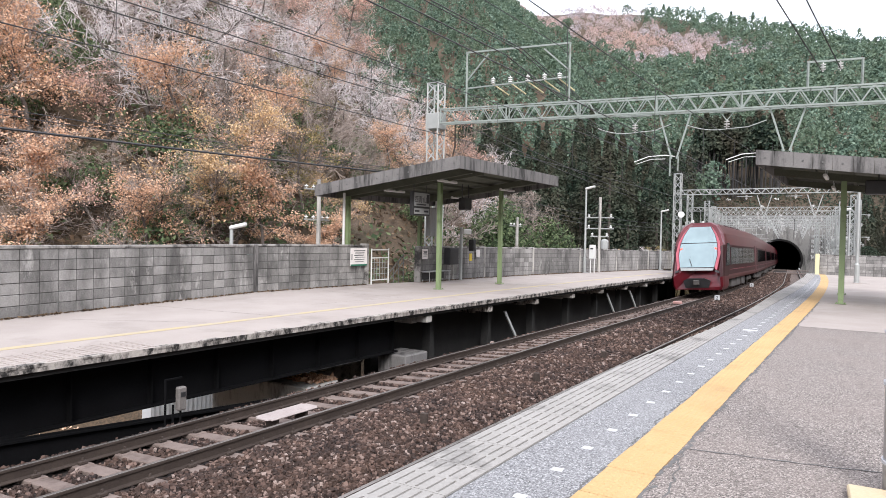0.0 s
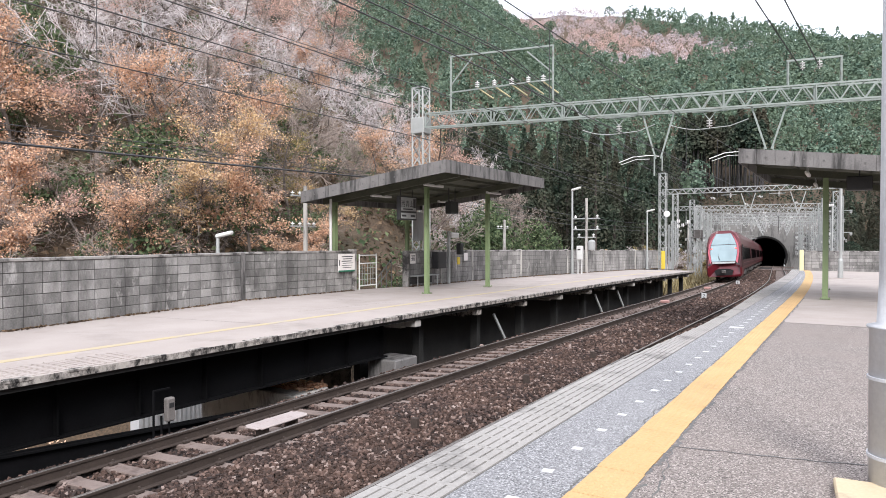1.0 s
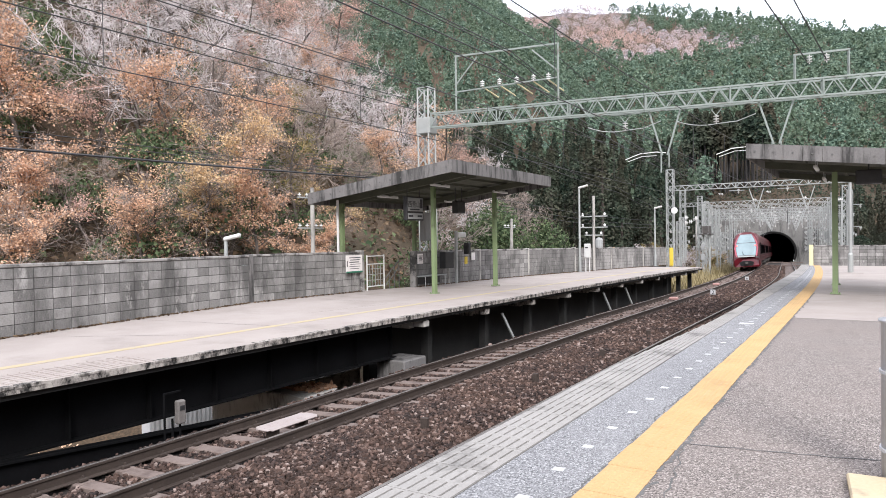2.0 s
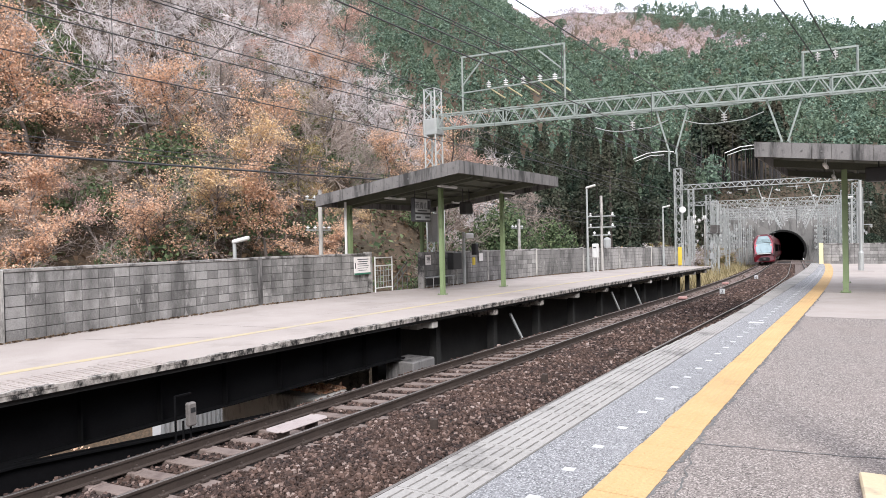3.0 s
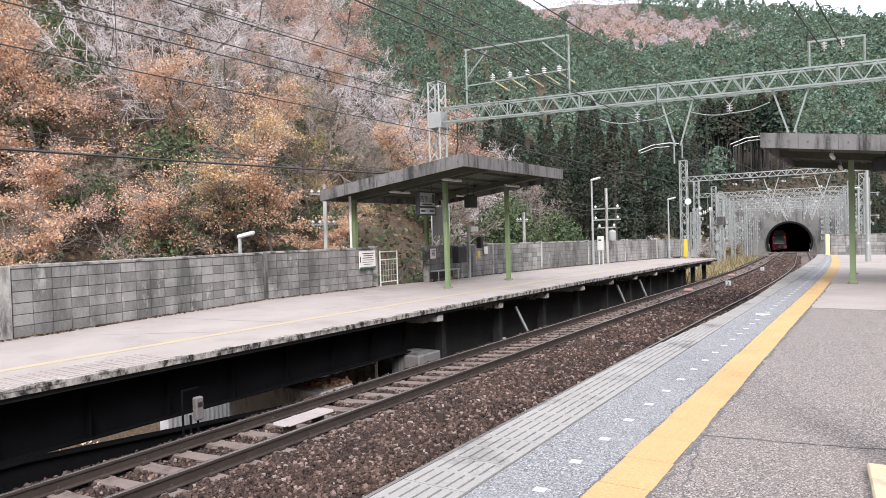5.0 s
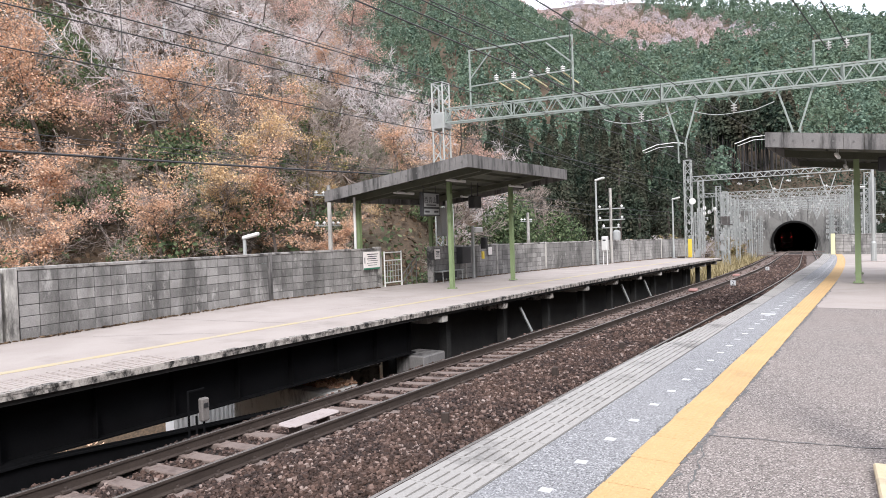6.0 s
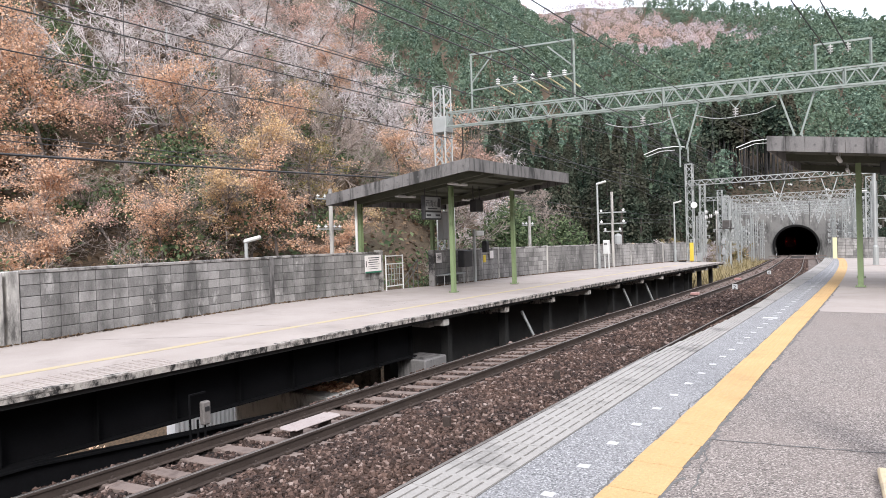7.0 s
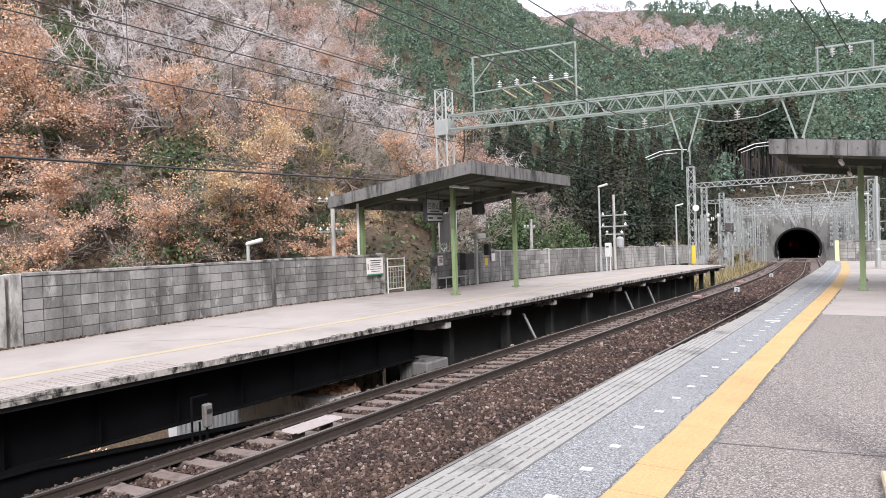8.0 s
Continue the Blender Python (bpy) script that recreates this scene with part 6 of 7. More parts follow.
def undergrowth():
    """Low bushes, ferns and fallen branches that hide the soil of the slopes."""
    rng = np.random.default_rng(57)
    for name, label, mat, n, pick in (
        ("undergrowth", "dark green undergrowth below the trees of the spur", "leaf_green", 30000, 0),
        ("undergrowth", "brown bracken and dead leaves below the trees of the spur", "leaf_dry", 34000, 0),
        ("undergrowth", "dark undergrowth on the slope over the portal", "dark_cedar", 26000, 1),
        ("undergrowth", "dull green undergrowth on the bank beside the cutting", "leaf_green", 12000, 2),
    ):
        c, sz = [], []
        while len(c) < n:
            if pick == 0:
                x, y = rng.uniform(-88, -18), rng.uniform(-8, 108)
                if y > 58 + 0.93 * (-x - 30) or y < -8 + (-x - 20) * 0.25 or noise.noise(Vector((x * 0.3, y * 0.3, len(mat)))) < -0.12:
                    continue
                if y < 17 and x > -21.5:
                    continue
            elif pick == 2:
                x, y = rng.uniform(8, 36), rng.uniform(45, 115)
                if x < 8 + max(0.0, (70 - y) * 0.1):
                    continue
            else:
                x, y = rng.uniform(-44, 34), rng.uniform(56, 172)
                if (-27 < x < 3 and y < 142.5) or (x < 0 and y < 105):
                    continue
            g = ground_z(x, y)
            if pick == 0 and g < -5.2:
                continue
            c.append((x, y, g + rng.uniform(0.0, 0.9)))
            sz.append(rng.uniform(0.07, 0.19) if pick == 0 else rng.uniform(0.13, 0.28))
        c = np.array(c)
        v, f = leaves(c, np.tile(np.array([0.4, 0, 0.8]), (len(c), 1)), np.array(sz), rng)
        tagged(new(name, mesh_of(name, v, f, M[mat])), label, "undergrowth", kind="stuff")


undergrowth()


def fallen_leaves():
    rng = np.random.default_rng(72)
    c = np.array(litter)
    v, f = leaves(c, np.tile(np.array([0, 0, 1.0]), (len(c), 1)), rng.uniform(0.02, 0.05, len(c)), rng)
    tagged(new("fallen_leaves", mesh_of("fallen_leaves", v, f, M["leaf_dry"])), "dry brown leaves blown against the wall base", "leaves", kind="stuff")


fallen_leaves()


def hollow_litter():
    """Orange leaves on the floor of the hollow and on the retaining wall."""
    rng = np.random.default_rng(73)
    c = [(x, y, ground_z(x, y) + 0.03) for x, y in zip(rng.uniform(-24, -13, 5200), rng.uniform(-4, 9.2, 5200))]
    c += [(x, y, -1.70) for x, y in zip(rng.uniform(-11.7, -8.7, 700), rng.uniform(7.2, 7.9, 700))]
    c = np.array(c)
    v, f = leaves(c, np.tile(np.array([0, 0, 1.0]), (len(c), 1)), rng.uniform(0.05, 0.11, len(c)), rng)
    tagged(new("fallen_leaves", mesh_of("fallen_leaves", v, f, M["leaf_orange"])), "fallen orange leaves covering the floor of the hollow", "leaves", kind="stuff")


hollow_litter()


def grass_tufts():
    rng = np.random.default_rng(61)
    a, b = [], []
    for i in range(2600):
        y = rng.uniform(46, 112)
        o = rng.uniform(-13.5, -7.9) if i % 5 else rng.uniform(0.5, 3.5)
        if i % 5 == 0:
            y = rng.uniform(60, 130)
        q = np.array(on_track(o, y, -1.75))
        q[2] = max(q[2] - 0.3, ground_z(q[0], q[1]) - 0.05)
        h = rng.uniform(0.3, 1.3) * (1.0 if o < -9 else 0.6)
        a.append(q)
        b.append(q + np.array([rng.normal(0, 0.25), rng.normal(0, 0.25), h]))
    v, f = prisms(a, b, np.full(len(a), 0.045), np.full(len(a), 0.01), 3)
    ob = new("tall_grass", mesh_of("tall_grass", v, f, M["grass"]))
    tagged(ob, "withered yellow grass tufts beside the track", "grass", kind="stuff")


grass_tufts()


# ---- cables ----
def all_cables():
    def run(x, z, r, n=3):
        pts = [(-40, z + 0.2), (24.4, z), (62, z - 2.2), (100, z - 3.6)]
        for (y0, z0), (y1, z1) in list(zip(pts, pts[1:]))[:n]:
            cable("overhead_cable", "dark overhead feeder cable along the line", (x - bend(y0), y0, z0), (x - bend(y1), y1, z1), 0.35 if y0 > 0 else 0.25, r)

    for x, z, r in ((-17.3, 8.40, 0.022), (-17.3, 8.83, 0.022), (-16.6, 9.60, 0.013), (-13.0, 10.48, 0.028), (-12.3, 10.62, 0.024), (-12.1, 10.62, 0.024), (-10.2, 10.50, 0.018)):
        run(x, z, r)
    for x in (-13.6, -12.75, -11.9, -11.1, -10.4):
        cable("overhead_cable", "pale feeder cable leading away from the insulators", (x, 24.6, 9.5), (x + 3.0 - bend(62), 62, 7.4), 0.5, 0.014)
    for z in (4.72, 4.57):
        cable("service_cable", "thin service cable behind the block wall", (-16.0, -14, z), (-16.0, 24, z), 0.06, 0.012)
    cable("service_cable", "thick black service cable behind the block wall", (-16.0, -14, 4.02), (-16.0, 24, 4.62), 0.12, 0.035)
    for z in (2.9, 2.6, 3.3):
        cable("service_cable", "thin service cable along the far platform", (-16.0, 24, z + 1.2), (-15.0, 62, z), 0.4, 0.014)
    cable("overhead_cable", "dark cable sloping down to the gantry frame", (-4.0, -28, 9.95), (0.10, 27.0, 8.72), 0.0, 0.022)
    cable("overhead_cable", "dark cable sloping down to the gantry frame", (-3.0, -28, 10.0), (0.76, 27.0, 8.72), 0.0, 0.022)
    bm = bmesh.new()
    for x, y, z in ((-17.3, 9.0, 8.62), (-17.3, 16.0, 8.62)):
        t = thing("cable_spacer", "small pale spacer hung between two cables", "spacer", (x, y, z), group="cable spacers")
        b2 = bmesh.new()
        box(b2, -0.022, 0.022, -0.022, 0.022, -0.26, 0.24, 0.01)
        part("body", b2, M["mast"], t)
    bm.free()


all_cables()


# ---- far platform furniture ----
def notice(name, label, at, rz, w, h, lines, band=None):
    t = thing(name, label, "notice", at, rz=rz)
    bm = bmesh.new()
    box(bm, -w / 2, w / 2, -0.02, 0.0, -h / 2, h / 2, 0.004)
    part("board", bm, M["paper"], t)
    if band:
        bm = bmesh.new()
        box(bm, -w / 2, w / 2, -0.024, -0.021, -h / 2, -h / 2 + 0.06)
        part("green_band", bm, band, t)
    for i in range(lines):
        bm = bmesh.new()
        z = h / 2 - 0.08 - i * (h - 0.16) / lines
        box(bm, -w * 0.30 + 0.05 * (i % 2), w * (0.38 - 0.05 * (i % 3)), -0.026, -0.0205, z - 0.030 + 0.012 * (i > 2), z)
        part("print_line", bm, M["ink"], t)
    return t


ang3 = math.degrees(math.atan2(15.75 - 10.6, 0.21))
M["sign_green"] = surface("green_sign_band", (0.03, 0.16, 0.10), (0.05, 0.20, 0.13), 4, 30, 0.6, bump=0)
notice("platform_notice", "white notice board with dark print on the wall", (-14.25, 15.30, 0.90), 90, 0.95, 0.66, 6, M["sign_green"])
one = bmesh.new()
box(one, -0.43, -0.39, -0.026, -0.0205, -0.10, 0.12)
tagged(part("platform_number", one, M["ink"]), "dark figure one on the notice board", "sign")
bpy.data.objects["platform_number"].matrix_basis = pose(-14.25, 15.30, 0.90, 0, 0, 90)
notice("paper_notice", "pale paper notice pinned to the wall", (-13.66, 18.85, 0.98), 90, 0.40, 0.42, 5)
notice("paper_notice", "pale paper notice pinned to the wall", (-13.72, 23.4, 0.95), 90, 0.34, 0.36, 0)


def gate():
    t = thing("gate", "white pipe gate with thin bars between the walls", "gate", (-14.2, 15.98, -0.17), rz=90)
    for x in (0.03, 1.10):
        bm = bmesh.new()
        bar(bm, (x, 0, 0), (x, 0, 1.38), 0.028, 8)
        part("gate_post", bm, M["lamp"], t)
    for z in (0.16, 1.02, 1.33):
        bm = bmesh.new()
        bar(bm, (0.03, 0, z), (1.10, 0, z), 0.022, 6)
        part("gate_rail", bm, M["lamp"], t)
    for i in range(5):
        bm = bmesh.new()
        bar(bm, (0.2 + i * 0.17, 0, 0.16), (0.2 + i * 0.17, 0, 1.02), 0.010, 5)
        part("gate_bar", bm, M["mast"], t)
    for z in (0.4, 0.62, 0.84):
        bm = bmesh.new()
        bar(bm, (0.05, 0, z), (1.08, 0, z), 0.008, 5)
        part("gate_bar", bm, M["mast"], t)
    r = thing("stair_handrail", "grey pipe handrail of steps leading down behind the gate", "handrail", (-14.3, 17.2, -0.17), rz=90)
    for z in (0.55, 0.85):
        bm = bmesh.new()
        bar(bm, (0, 0, z - 0.5), (1.05, 0, z + 0.28), 0.022, 6)
        part("rail", bm, M["groove"], r)
    for x in (0.02, 0.36, 0.70, 1.03):
        bm = bmesh.new()
        bar(bm, (x, 0, -0.3), (x, 0, 0.35 + 0.74 * x), 0.018, 6)
        part("baluster", bm, M["groove"], r)


gate()


def bench():
    t = thing("bench", "low dark slatted bench with metal legs against the wall", "bench", (-13.25, 18.65, -0.2), rz=90)
    for i in range(4):
        bm = bmesh.new()
        box(bm, 0, 1.75, 0.06 + i * 0.10, 0.145 + i * 0.10, 0.44, 0.48, 0.008)
        part("slat", bm, M["grey"], t)
    for x in (0.1, 0.85, 1.62):
        bm = bmesh.new()
        tube(bm, [(x, 0.08, 0), (x, 0.08, 0.43), (x, 0.42, 0.43), (x, 0.42, 0)], 0.018, 6)
        part("leg", bm, M["mast"], t)
    bm = bmesh.new()
    box(bm, 0.05, 1.7, 0.40, 0.44, 0.12, 0.40, 0.01)
    part("back_board", bm, M["black"], t)


bench()


def wall_box(name, label, at, w, h, d, mat, cat="box"):
    t = thing(name, label, cat, at, rz=90)
    bm = bmesh.new()
    box(bm, -w / 2, w / 2, -d, 0.0, -h / 2, h / 2, 0.02)
    part("case", bm, mat, t)
    bm = bmesh.new()
    box(bm, -w / 2 + 0.04, w / 2 - 0.04, -d - 0.012, -d - 0.001, -h / 2 + 0.05, h / 2 - 0.05, 0.004)
    part("door", bm, mat, t)
    return t


wall_box("ticket_reader", "dark box-shaped ticket reader on the wall", (-13.5, 20.45, 0.88), 0.72, 0.72, 0.30, M["black"], "ticket reader")
wall_box("cable_cabinet", "tall grey cabinet fixed to the shelter post", (-14.6, 20.45, 2.35), 0.42, 1.25, 0.28, M["grey"], "cabinet")
M["amber"] = surface("amber_plastic", (0.62, 0.36, 0.08), (0.72, 0.44, 0.10), 4, 30, 0.5, bump=0)
wall_box("warning_light", "amber and black warning lamp on a short pole", (-13.45, 22.2, 1.35), 0.26, 0.52, 0.24, M["black"], "warning lamp")
wall_box("yellow_tag", "small yellow plate below the warning lamp", (-13.45, 22.25, 0.80), 0.26, 0.34, 0.03, M["yellow_post"], "plate")


def camera_pole():
    t = thing("pole_light", "grey post carrying a small white floodlight", "lamp", (-13.5, 21.5, -0.2))
    bm = bmesh.new()
    bar(bm, (0, 0, 0), (0, 0, 2.35), 0.07, 8)
    part("post", bm, M["mast"], t)
    bm = bmesh.new()
    box(bm, -0.1, 0.1, 0.05, 0.75, 2.05, 2.28, 0.03)
    part("lamp_head", bm, M["lamp"], t)
    bm = bmesh.new()
    bar(bm, (0, 0.05, 2.2), (0, 0.4, 2.2), 0.03, 6)
    part("arm", bm, M["mast"], t)


camera_pole()


def drain_pipes():
    for x, y, h in ((-14.75, 15.0, 3.3), (-14.45, 20.85, 3.3)):
        bm = bmesh.new()
        bar(bm, (x, y, -0.3), (x, y, h), 0.05, 8)
        tagged(part("drain_pipe", bm, M["lamp"]), "white plastic drain pipe beside the shelter post", "pipe")


drain_pipes()


def transformer_stand():
    t = thing("switch_cabinet", "white switch cabinet on two posts at the wall", "cabinet", (-12.15, 34.6, -0.34))
    for x in (-0.12, 0.12):
        bm = bmesh.new()
        bar(bm, (x, 0, 0), (x, 0, 0.95), 0.035, 6)
        part("leg", bm, M["lamp"], t)
    bm = bmesh.new()
    box(bm, -0.17, 0.17, -0.15, 0.15, 0.88, 1.72, 0.03)
    part("cabinet_body", bm, M["lamp"], t)
    bm = bmesh.new()
    box(bm, -0.09, 0.09, -0.165, -0.151, 1.45, 1.53)
    part("label_plate", bm, M["ink"], t)
    p0 = thing("service_pole", "thin pole with cross arms and insulators behind the wall", "pole", (-12.6, 37.0, -2.5))
    bm = bmesh.new()
    bar(bm, (0, 0, 0), (0, 0, 6.9), 0.09, 8)
    part("pole", bm, M["pillar"], p0)
    for z, w in ((5.6, 0.9), (4.9, 0.9), (4.4, 0.6)):
        bm = bmesh.new()
        bar(bm, (-w, 0, z), (w, 0, z), 0.05, 4)
        part("cross_arm", bm, M["mast"], p0)
        bm = bmesh.new()
        insulator(bm, (-w * 0.8, 0, z), 2, 0.09, 0.08, (0, 0, 1))
        part("insulator", bm, M["insulator"], p0)
        bm = bmesh.new()
        insulator(bm, (w * 0.8, 0, z), 2, 0.09, 0.08, (0, 0, 1))
        part("insulator", bm, M["insulator"], p0)
    bm = bmesh.new()
    lathe(bm, [(0.02, 3.6), (0.22, 3.6), (0.24, 3.7), (0.24, 4.1), (0.18, 4.2), (0.05, 4.25)], 12, Matrix.Translation((0.35, 0, 0)))
    part("transformer", bm, M["grey"], p0)


transformer_stand()


def service_pole(x, y, z0, z1, arms, label):
    t = thing("service_pole", label, "pole", (x, y, z0), group="service poles")
    bm = bmesh.new()
    bar(bm, (0, 0, 0), (0, 0, z1 - z0), 0.11, 8, 0.08)
    part("pole", bm, M["pillar"], t)
    for z in arms:
        bm = bmesh.new()
        bar(bm, (-0.1, -0.7, z - z0), (-0.1, 0.7, z - z0), 0.04, 4)
        a = part("cross_arm", bm, M["mast"], t)
        for y1 in (-0.6, -0.2, 0.3, 0.6):
            bm = bmesh.new()
            insulator(bm, (-0.1, y1, z - z0 + 0.02), 1, 0.08, 0.08, (0, 0, 1))
            part("insulator", bm, M["insulator"], a)


service_pole(-16.5, 15.5, -3.4, 3.9, (3.5, 2.3), "grey concrete service pole with cross arms")
service_pole(-15.2, 30.5, -2.6, 2.9, (2.4,), "thin grey service pole behind the wall")
service_pole(-15.2, 80.5, -4.0, 4.1, (), "slender grey pole beside the curve")


def end_boards():
    t = thing("end_board", "yellow board closing the far platform end", "board", (-11.3, 51.2, -0.62))
    bm = bmesh.new()
    box(bm, -0.02, 0.28, -0.04, 0.0, 0.0, 1.45, 0.01)
    part("board", bm, M["yellow_post"], t)
    t = thing("end_board", "cream board at the near platform end", "board", (-1.22, 47.9, -0.4))
    bm = bmesh.new()
    box(bm, 0.0, 0.26, -0.04, 0.0, 0.0, 1.42, 0.01)
    part("board", bm, M["cream_post"], t)


end_boards()


def end_wall():
    t = thing("wall_end", "grey block wall across the end of the near platform", "wall", (-0.93, 48.0, -0.45), kind="structure")
    bm = bmesh.new()
    box(bm, 0, 8.0, 0.012, 0.18, -0.2, 1.36)
    part("core", bm, M["mortar"], t)
    bm = bmesh.new()
    box(bm, -0.01, 8.0, -0.02, 0.2, 1.36, 1.43, 0.01)
    part("coping", bm, M["coping"], t)
    bb = bmesh.new()
    box(bb, 0.008, 0.432, 0, 0.03, 0.008, 0.216, 0.006)
    me = bpy.data.meshes.new("block")
    bb.to_mesh(me)
    bb.free()
    me.materials.append(M["block"])
    for i in range(18):
        for j in range(6):
            share("block", me, t, pose(i * 0.44, 0, 0.02 + j * 0.222))


def track_furniture():
    # board over the track equipment between the rails
    t = thing("equipment_cover", "pale pinkish board covering a device between the rails", "cover", (-5.86, 3.06, -1.30))
    bm = bmesh.new()
    box(bm, -0.19, 0.19, 0.0, 1.00, 0.165, 0.195, 0.012)
    box(bm, -0.13, 0.13, -0.05, 1.06, 0.166, 0.192, 0.012)
    part("lid", bm, M["cover"], t)
    for y in (0.15, 0.78):
        bm = bmesh.new()
        box(bm, -0.13, 0.13, y, y + 0.06, -0.08, 0.165, 0.012)
        part("foot", bm, M["rail"], t)
    # signal junction box at the track's edge
    t = thing("junction_box", "grey junction box on dark legs beside the track", "junction box", (-7.45, 2.45, -1.6))
    for y in (0.0, 0.14, 0.28):
        bm = bmesh.new()
        bar(bm, (0, y, 0), (0, y, 0.98 if y == 0 else 0.55), 0.022, 4)
        part("leg", bm, M["dark_steel"], t)
    bm = bmesh.new()
    box(bm, 0.02, 0.13, 0.16, 0.31, 0.46, 0.84, 0.02)
    b = part("case", bm, M["box_grey"], t)
    bm = bmesh.new()
    box(bm, 0.131, 0.138, 0.19, 0.28, 0.68, 0.76, 0.004)
    part("plate", bm, M["black"], b)
    bm = bmesh.new()
    bar(bm, (0, 0.0, 0.97), (0, 0.3, 0.97), 0.02, 4)
    part("bracket", bm, M["dark_steel"], t)
    # short rail pegs in the ballast
    for o, y in ((-3.93, 4.63), (-3.85, 8.68), (-3.64, 12.26), (-3.6, 16.4), (-3.55, 20.6)):
        bm = bmesh.new()
        box(bm, -0.06, 0.06, -0.04, 0.04, -0.35, 0.17, 0.01)
        ob = part("marker_peg", bm, M["rail"])
        ob.matrix_basis = pose(*on_track(o, y, -1.22), 0, 0, 8)
        tagged(ob, "short rusty marker peg standing in the ballast", "peg", "marker pegs")
    # white plates with figures
    for o, y, s, body in ((-4.72, 33.3, 1.0, "2"), (-4.73, 49.9, 1.0, "6")):
        q = on_track(o, y, -1.2)
        t = thing("stop_plate", "white square stop plate with a dark figure", "sign", q, group="stop plates")
        bm = bmesh.new()
        box(bm, -0.13, 0.13, -0.015, 0.015, 0.03, 0.29, 0.01)
        part("plate", bm, M["white"], t)
        bm = bmesh.new()
        bar(bm, (0, 0.03, -0.3), (0, 0.03, 0.2), 0.02, 5)
        part("stake", bm, M["rail"], t)
        cu = bpy.data.curves.new("figure", "FONT")
        cu.body, cu.size, cu.extrude, cu.align_x = body, 0.27, 0.003, "CENTER"
        cu.materials.append(M["ink"])
        ob = new("figure", cu)
        ob.parent = t
        ob.matrix_basis = pose(0, -0.018, 0.06, 90, 0, 0)
    for o, y in ((-6.3, 31.3), (-6.3, 45.3)):
        q = on_track(o, y, -1.36)
        t = thing("balise", "pinkish track beacon box lying between the rails", "beacon", q, group="track beacons")
        bm = bmesh.new()
        box(bm, -0.21, 0.21, -0.17, 0.17, 0.0, 0.14, 0.03)
        part("case", bm, M["beacon"], t)
    # drainage crossing boards in front of the tunnel
    for y in (104.0, 128.0):
        q = on_track(-4.2, y, -1.2)
        bm = bmesh.new()
        box(bm, -4.5, 4.5, -0.7, 0.7, -0.05, 0.04, 0.01)
        ob = part("crossing_boards", bm, M["sleeper"])
        ob.matrix_basis = pose(*q, 0, 0, 5)
        tagged(ob, "worn boards laid across both tracks", "crossing")


M["box_grey"] = surface("dirty_grey_box_paint", (0.11, 0.10, 0.095), (0.18, 0.165, 0.155), 5, 40, 0.7, bump=0.03)
M["beacon"] = surface("faded_pink_plastic", (0.36, 0.19, 0.17), (0.46, 0.27, 0.245), 4, 40, 0.7, bump=0.03)
M["cover"] = surface("pinkish_worn_board", (0.30, 0.255, 0.245), (0.40, 0.345, 0.33), 3, 40, 0.85, bump=0.1, dirt=(0.16, 0.13, 0.12), dirt_scale=4, lo=0.6, hi=0.8)
track_furniture()


# ---- near platform furniture ----
def near_lamp_pole():
    t = thing("street_lamp", "thick galvanised lamp pole on a cream-painted base", "lamp", (2.262, 1.555, 0.0))
    bm = bmesh.new()
    lathe(bm, [(0.185, 0.0), (0.185, 1.135), (0.20, 1.145), (0.20, 1.16), (0.14, 1.175), (0.125, 1.5), (0.105, 6.5), (0.03, 6.52)], 28)
    for f in bm.faces:
        f.smooth = True
    part("pole", bm, M["pole_paint"], t)
    for z in (0.23, 0.78):
        bm = bmesh.new()
        lathe(bm, [(0.187, z), (0.197, z), (0.197, z + 0.022), (0.187, z + 0.022)], 28)
        s = part("strap", bm, M["pole_paint"], t, "narrow steel strap")
        bm = bmesh.new()
        bar(bm, (-0.05, -0.185, z + 0.01), (-0.05, -0.225, z + 0.01), 0.016, 8)
        part("bolt", bm, M["groove"], s)
    bm = bmesh.new()
    bar(bm, (0, 0, 6.3), (-1.2, 0.2, 6.7), 0.045, 8)
    box(bm, -1.75, -1.1, 0.05, 0.35, 6.66, 6.82, 0.04)
    part("lamp_arm", bm, M["pole_paint"], t)
    b = thing("concrete_plinth", "cream painted concrete plinth slab on the platform", "plinth", (1.865, 1.46, 0.0), rz=4)
    bm = bmesh.new()
    box(bm, 0.0, 0.86, -0.86, 0.0, 0.0, 0.055, 0.012)
    part("slab", bm, M["cream_base"], b)


M["pole_paint"] = surface("pale_grey_pole_paint", (0.46, 0.475, 0.505), (0.58, 0.595, 0.62), 2, 30, 0.6, bump=0.03, dirt=(0.32, 0.325, 0.33), dirt_scale=2.2, lo=0.56, hi=0.75, streak=(1, 1, 0.3))
M["cream_base"] = surface("cream_painted_concrete", (0.52, 0.42, 0.28), (0.60, 0.50, 0.35), 2, 40, 0.85, dirt=(0.30, 0.25, 0.19), dirt_scale=2.5, lo=0.55, hi=0.7)
near_lamp_pole()


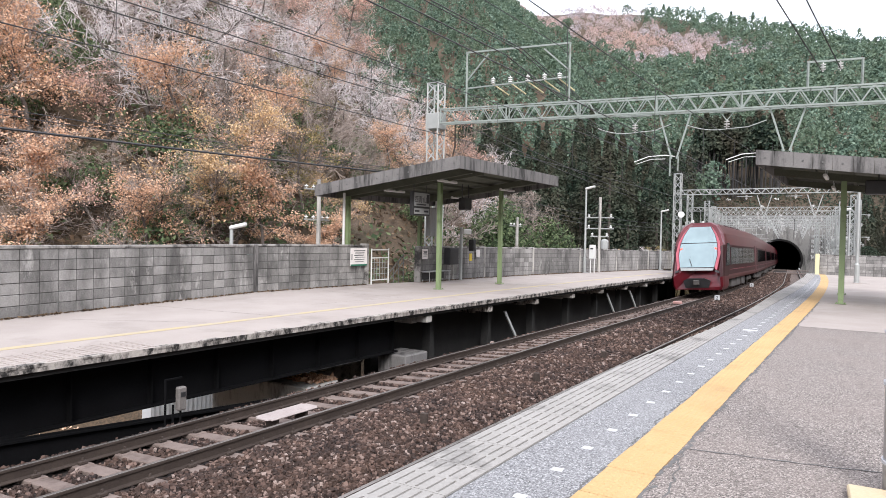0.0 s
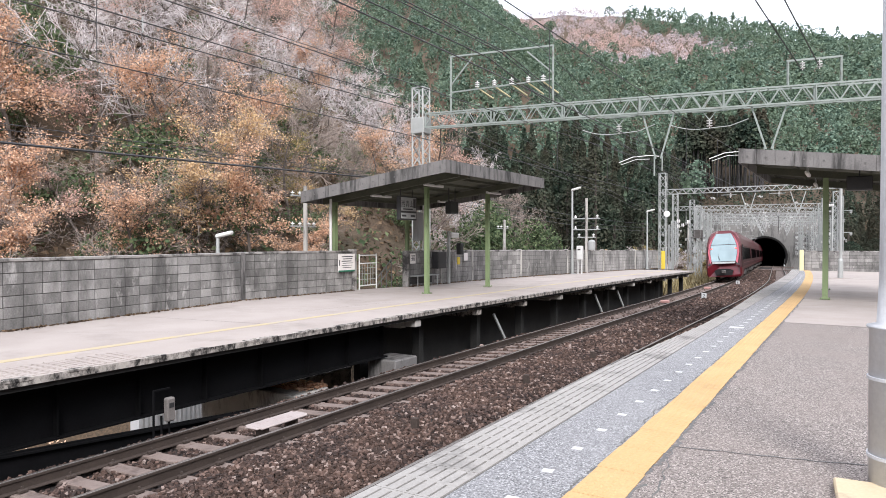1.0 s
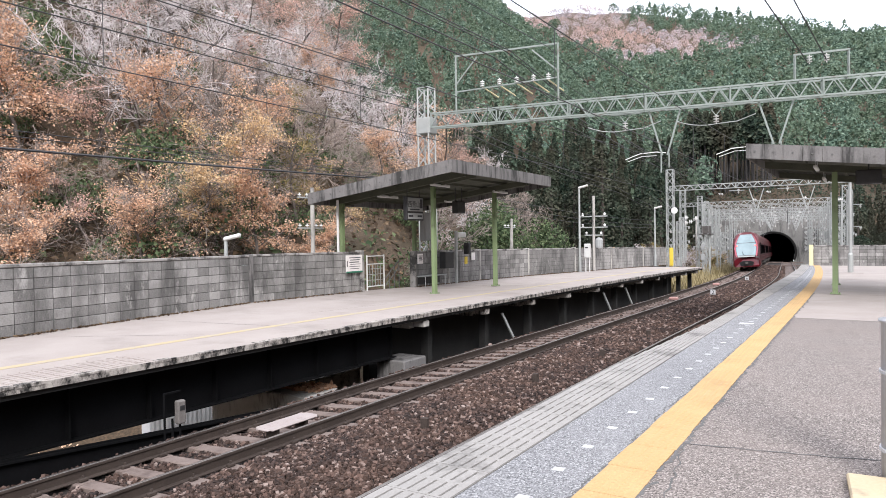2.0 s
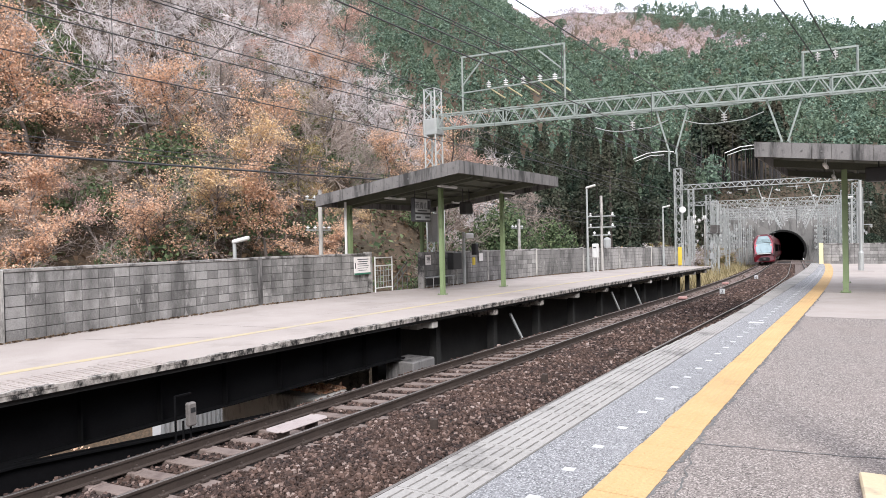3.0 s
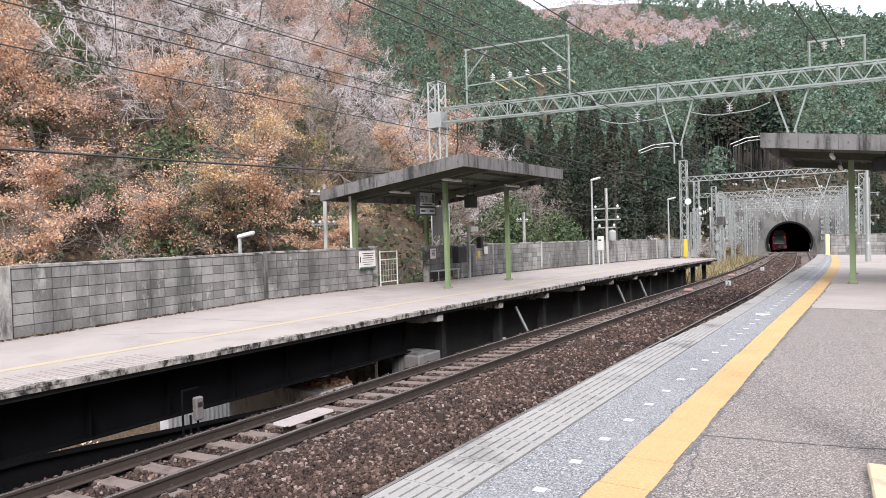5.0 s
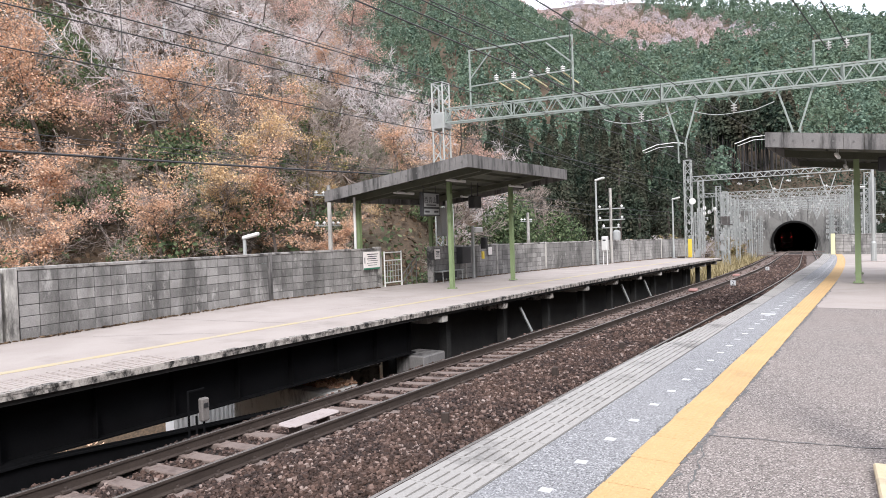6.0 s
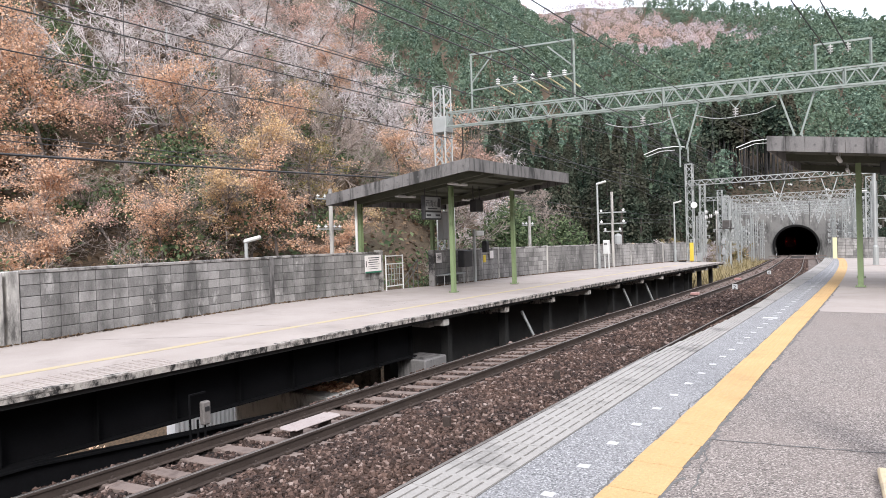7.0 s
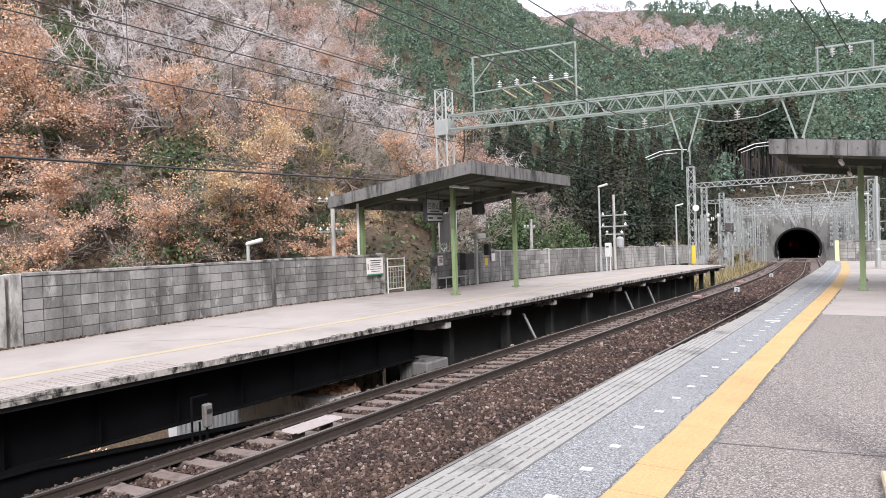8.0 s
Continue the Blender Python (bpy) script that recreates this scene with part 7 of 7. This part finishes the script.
def far_right_poles():
    for x, y, h, r in ((1.40, 34.9, 5.6, 0.065), (0.62, 51.6, 4.6, 0.05)):
        t = thing("street_lamp", "galvanised lamp pole on the near platform", "lamp", on_right(x + bend_right(y), y, 0.0), group="near platform lamps")
        bm = bmesh.new()
        lathe(bm, [(r * 1.9, 0), (r * 1.9, 0.9), (r * 1.2, 1.0), (r, h)], 12)
        part("pole", bm, M["mast"], t)
        bm = bmesh.new()
        box(bm, -0.55, 0.55, -0.55, 0.55, -0.02, 0.03)
        part("base", bm, M["slab"], t)
        bm = bmesh.new()
        box(bm, -0.6, 0.1, -0.1, 0.1, h, h + 0.12, 0.03)
        part("lamp_head", bm, M["lamp"], t)
    t = thing("speaker_box", "black loudspeaker box hung below the near shelter", "loudspeaker", (2.1, 18.2, 3.35))
    bm = bmesh.new()
    box(bm, -0.32, 0.32, -0.15, 0.15, -0.2, 0.2, 0.03)
    part("case", bm, M["black"], t)
    bm = bmesh.new()
    bar(bm, (0, 0, 0.2), (0, 0, 0.6), 0.02, 6)
    part("hanger", bm, M["black"], t)


far_right_poles()


def switching_masts():
    """The crowd of lattice masts, cabinets and rods round the portal."""
    rng = random.Random(77)
    for i in range(16):
        left = i < 10
        y = 66 + i % 10 * 6.5 + rng.uniform(-2, 2)
        x = (-10.6 if left else 2.6) - bend(y) + rng.uniform(-2.6, 0.4) * (1 if left else -0.6)
        z = fall(y) - 2.2
        h = rng.uniform(5.5, 8.5)
        t = thing("lattice_mast", "galvanised lattice mast with insulators beside the curve", "mast", (x, y, z), group="lattice masts")
        bm = bmesh.new()
        lattice(bm, (0, 0, 0), (0, 0, h), 0.42, 12, 0.03, 0.045)
        part("mast", bm, M["mast"], t)
        for z1 in (h * 0.62, h * 0.85):
            bm = bmesh.new()
            bar(bm, (-0.9, 0, z1), (0.9, 0, z1), 0.045, 4)
            a = part("cross_arm", bm, M["mast"], t)
            for x1 in (-0.8, 0.0, 0.8):
                bm = bmesh.new()
                insulator(bm, (x1, 0, z1), 2, 0.13, 0.12)
                part("insulator", bm, M["insulator"], a)
        if i % 3 == 0:
            bm = bmesh.new()
            box(bm, -0.2, 0.2, -0.45, -0.2, 1.6, 2.4, 0.03)
            part("cabinet", bm, M["grey"], t)
    for i in range(22):   # slim poles crowding both sides of the cutting
        y = 92 + i * 2.0 + rng.uniform(-1, 1)
        x = (-9.3 - rng.uniform(0, 3.2) if i % 2 else 0.6 + rng.uniform(0, 3.0)) - bend(y)
        z = fall(y) - 2.2
        h = rng.uniform(6.0, 9.0)
        t = thing("lattice_mast", "slim galvanised lattice mast beside the tunnel mouth", "mast", (x, y, z), group="slim masts")
        bm = bmesh.new()
        lattice(bm, (0, 0, 0), (0, 0, h), 0.30, 16, 0.022, 0.04)
        part("mast", bm, M["mast"], t)
        for z1 in (h * 0.5, h * 0.7, h * 0.9):
            bm = bmesh.new()
            bar(bm, (-0.6, 0, z1), (0.6, 0, z1), 0.04, 4)
            a = part("cross_arm", bm, M["mast"], t)
            for x1 in (-0.5, 0.5):
                bm = bmesh.new()
                insulator(bm, (x1, 0, z1), 2, 0.12, 0.12)
                part("insulator", bm, M["insulator"], a)
    t = thing("switch_platform", "dark switchgear platform on a lattice mast", "switchgear", (-13.2, 76.0, fall(76) - 2.2))
    bm = bmesh.new()
    lattice(bm, (0, 0, 0), (0, 0, 8.6), 0.7, 12, 0.04, 0.06)
    part("mast", bm, M["mast"], t)
    bm = bmesh.new()
    box(bm, -0.7, 0.7, -0.6, 0.6, 5.0, 5.12, 0.03)
    box(bm, -0.45, 0.45, -0.4, 0.4, 5.12, 6.0, 0.05)
    part("deck", bm, M["underframe"], t)
    for z in (2.1, 3.3):
        bm = bmesh.new()
        box(bm, -0.5, -0.1, -0.5, -0.35, z, z + 0.7, 0.03)
        part("cabinet", bm, M["grey"], t)
    for x, y, z, r in ((-13.3, 61.5, 4.2, 0.30),):
        t = thing("disc_marker", "round white disc on the gantry mast", "marker", (x, y, z))
        bm = bmesh.new()
        lathe(bm, [(0.02, -0.05), (r, -0.04), (r, 0.04), (0.02, 0.05)], 20, pose(0, 0, 0, 90, 0, 0))
        part("disc", bm, M["insulator"], t)
    for k, (x, y, z) in enumerate(((-12.4, 61.6, 3.5), (-12.0, 61.6, 3.1), (-11.5, 61.6, 3.4), (-12.4, 61.6, 3.0))):
        bm = bmesh.new()
        insulator(bm, (0, 0, 0), 2, 0.20, 0.14, (1, 0, 0))
        ob = part("strain_insulator", bm, M["insulator"])
        ob.matrix_basis = pose(x, y, z)
        tagged(ob, "round white strain insulator on a cable", "insulator", "strain insulators")


switching_masts()


def right_bank():
    """Trees behind the near platform's end."""
    rng = np.random.default_rng(70)
    kinds = []
    for k in range(3):
        h = 9 + 2 * k
        c, nr = round_points(rng, h, 2.6, 1900)
        kinds.append((mesh_of("trunk", *prisms([(0, 0, -0.5)], [(0, 0, h * 0.8)], [0.22], [0.05], 7), M["bark"]), mesh_of("crown", *leaves(c, nr, rng.uniform(0.10, 0.21, len(c)), rng, 1.4), M["dark_cedar" if k else "leaf_green"])))
    for i in range(46):
        x, y = rng.uniform(4.5, 34), rng.uniform(62, 138)
        if i < 6:
            x, y = rng.uniform(1.0, 5.0), 56 + i * 5
        t = tagged(new("tree"), "round evergreen tree on the bank past the platform", "tree", "trees on the bank")
        t.matrix_basis = pose(x, y, ground_z(x, y) - 0.2, 0, 0, rng.uniform(0, 360)) @ Matrix.Scale(0.45 if i < 6 else rng.uniform(0.7, 1.2), 4)
        a, b = kinds[i % 3]
        share("trunk", a, t, Matrix.Identity(4))
        share("crown", b, t, Matrix.Identity(4))


def wall_evergreens():
    """Full evergreens close behind the far wall, past the shelter."""
    rng = np.random.default_rng(77)
    for i, (x, y, h) in enumerate(((-18.4, 33.5, 5.6), (-19.0, 36.0, 6.2), (-19.2, 44.5, 4.6))):
        t = tagged(new("tree"), "bushy dark green evergreen close behind the wall", "tree", "evergreens behind the wall")
        z = ground_z(x, y) - 0.2
        t.matrix_basis = pose(x, y, z, 0, 0, rng.uniform(0, 360))
        c, nr = round_points(rng, h - 0.4 - z, 2.1, 2600)
        c *= rng.uniform(0.72, 1.05, (len(c), 1))
        share("trunk", mesh_of("trunk", *prisms([(0, 0, -0.5)], [(0, 0, h * 0.8)], [0.16], [0.04], 7), M["bark"]), t, Matrix.Identity(4))
        share("crown", mesh_of("crown", *leaves(c, nr, rng.uniform(0.05, 0.12, len(c)), rng, 1.6), M["leaf_green"]), t, Matrix.Identity(4))


wall_evergreens()
right_bank()
walls()
end_wall()
edge_pieces()
motions()
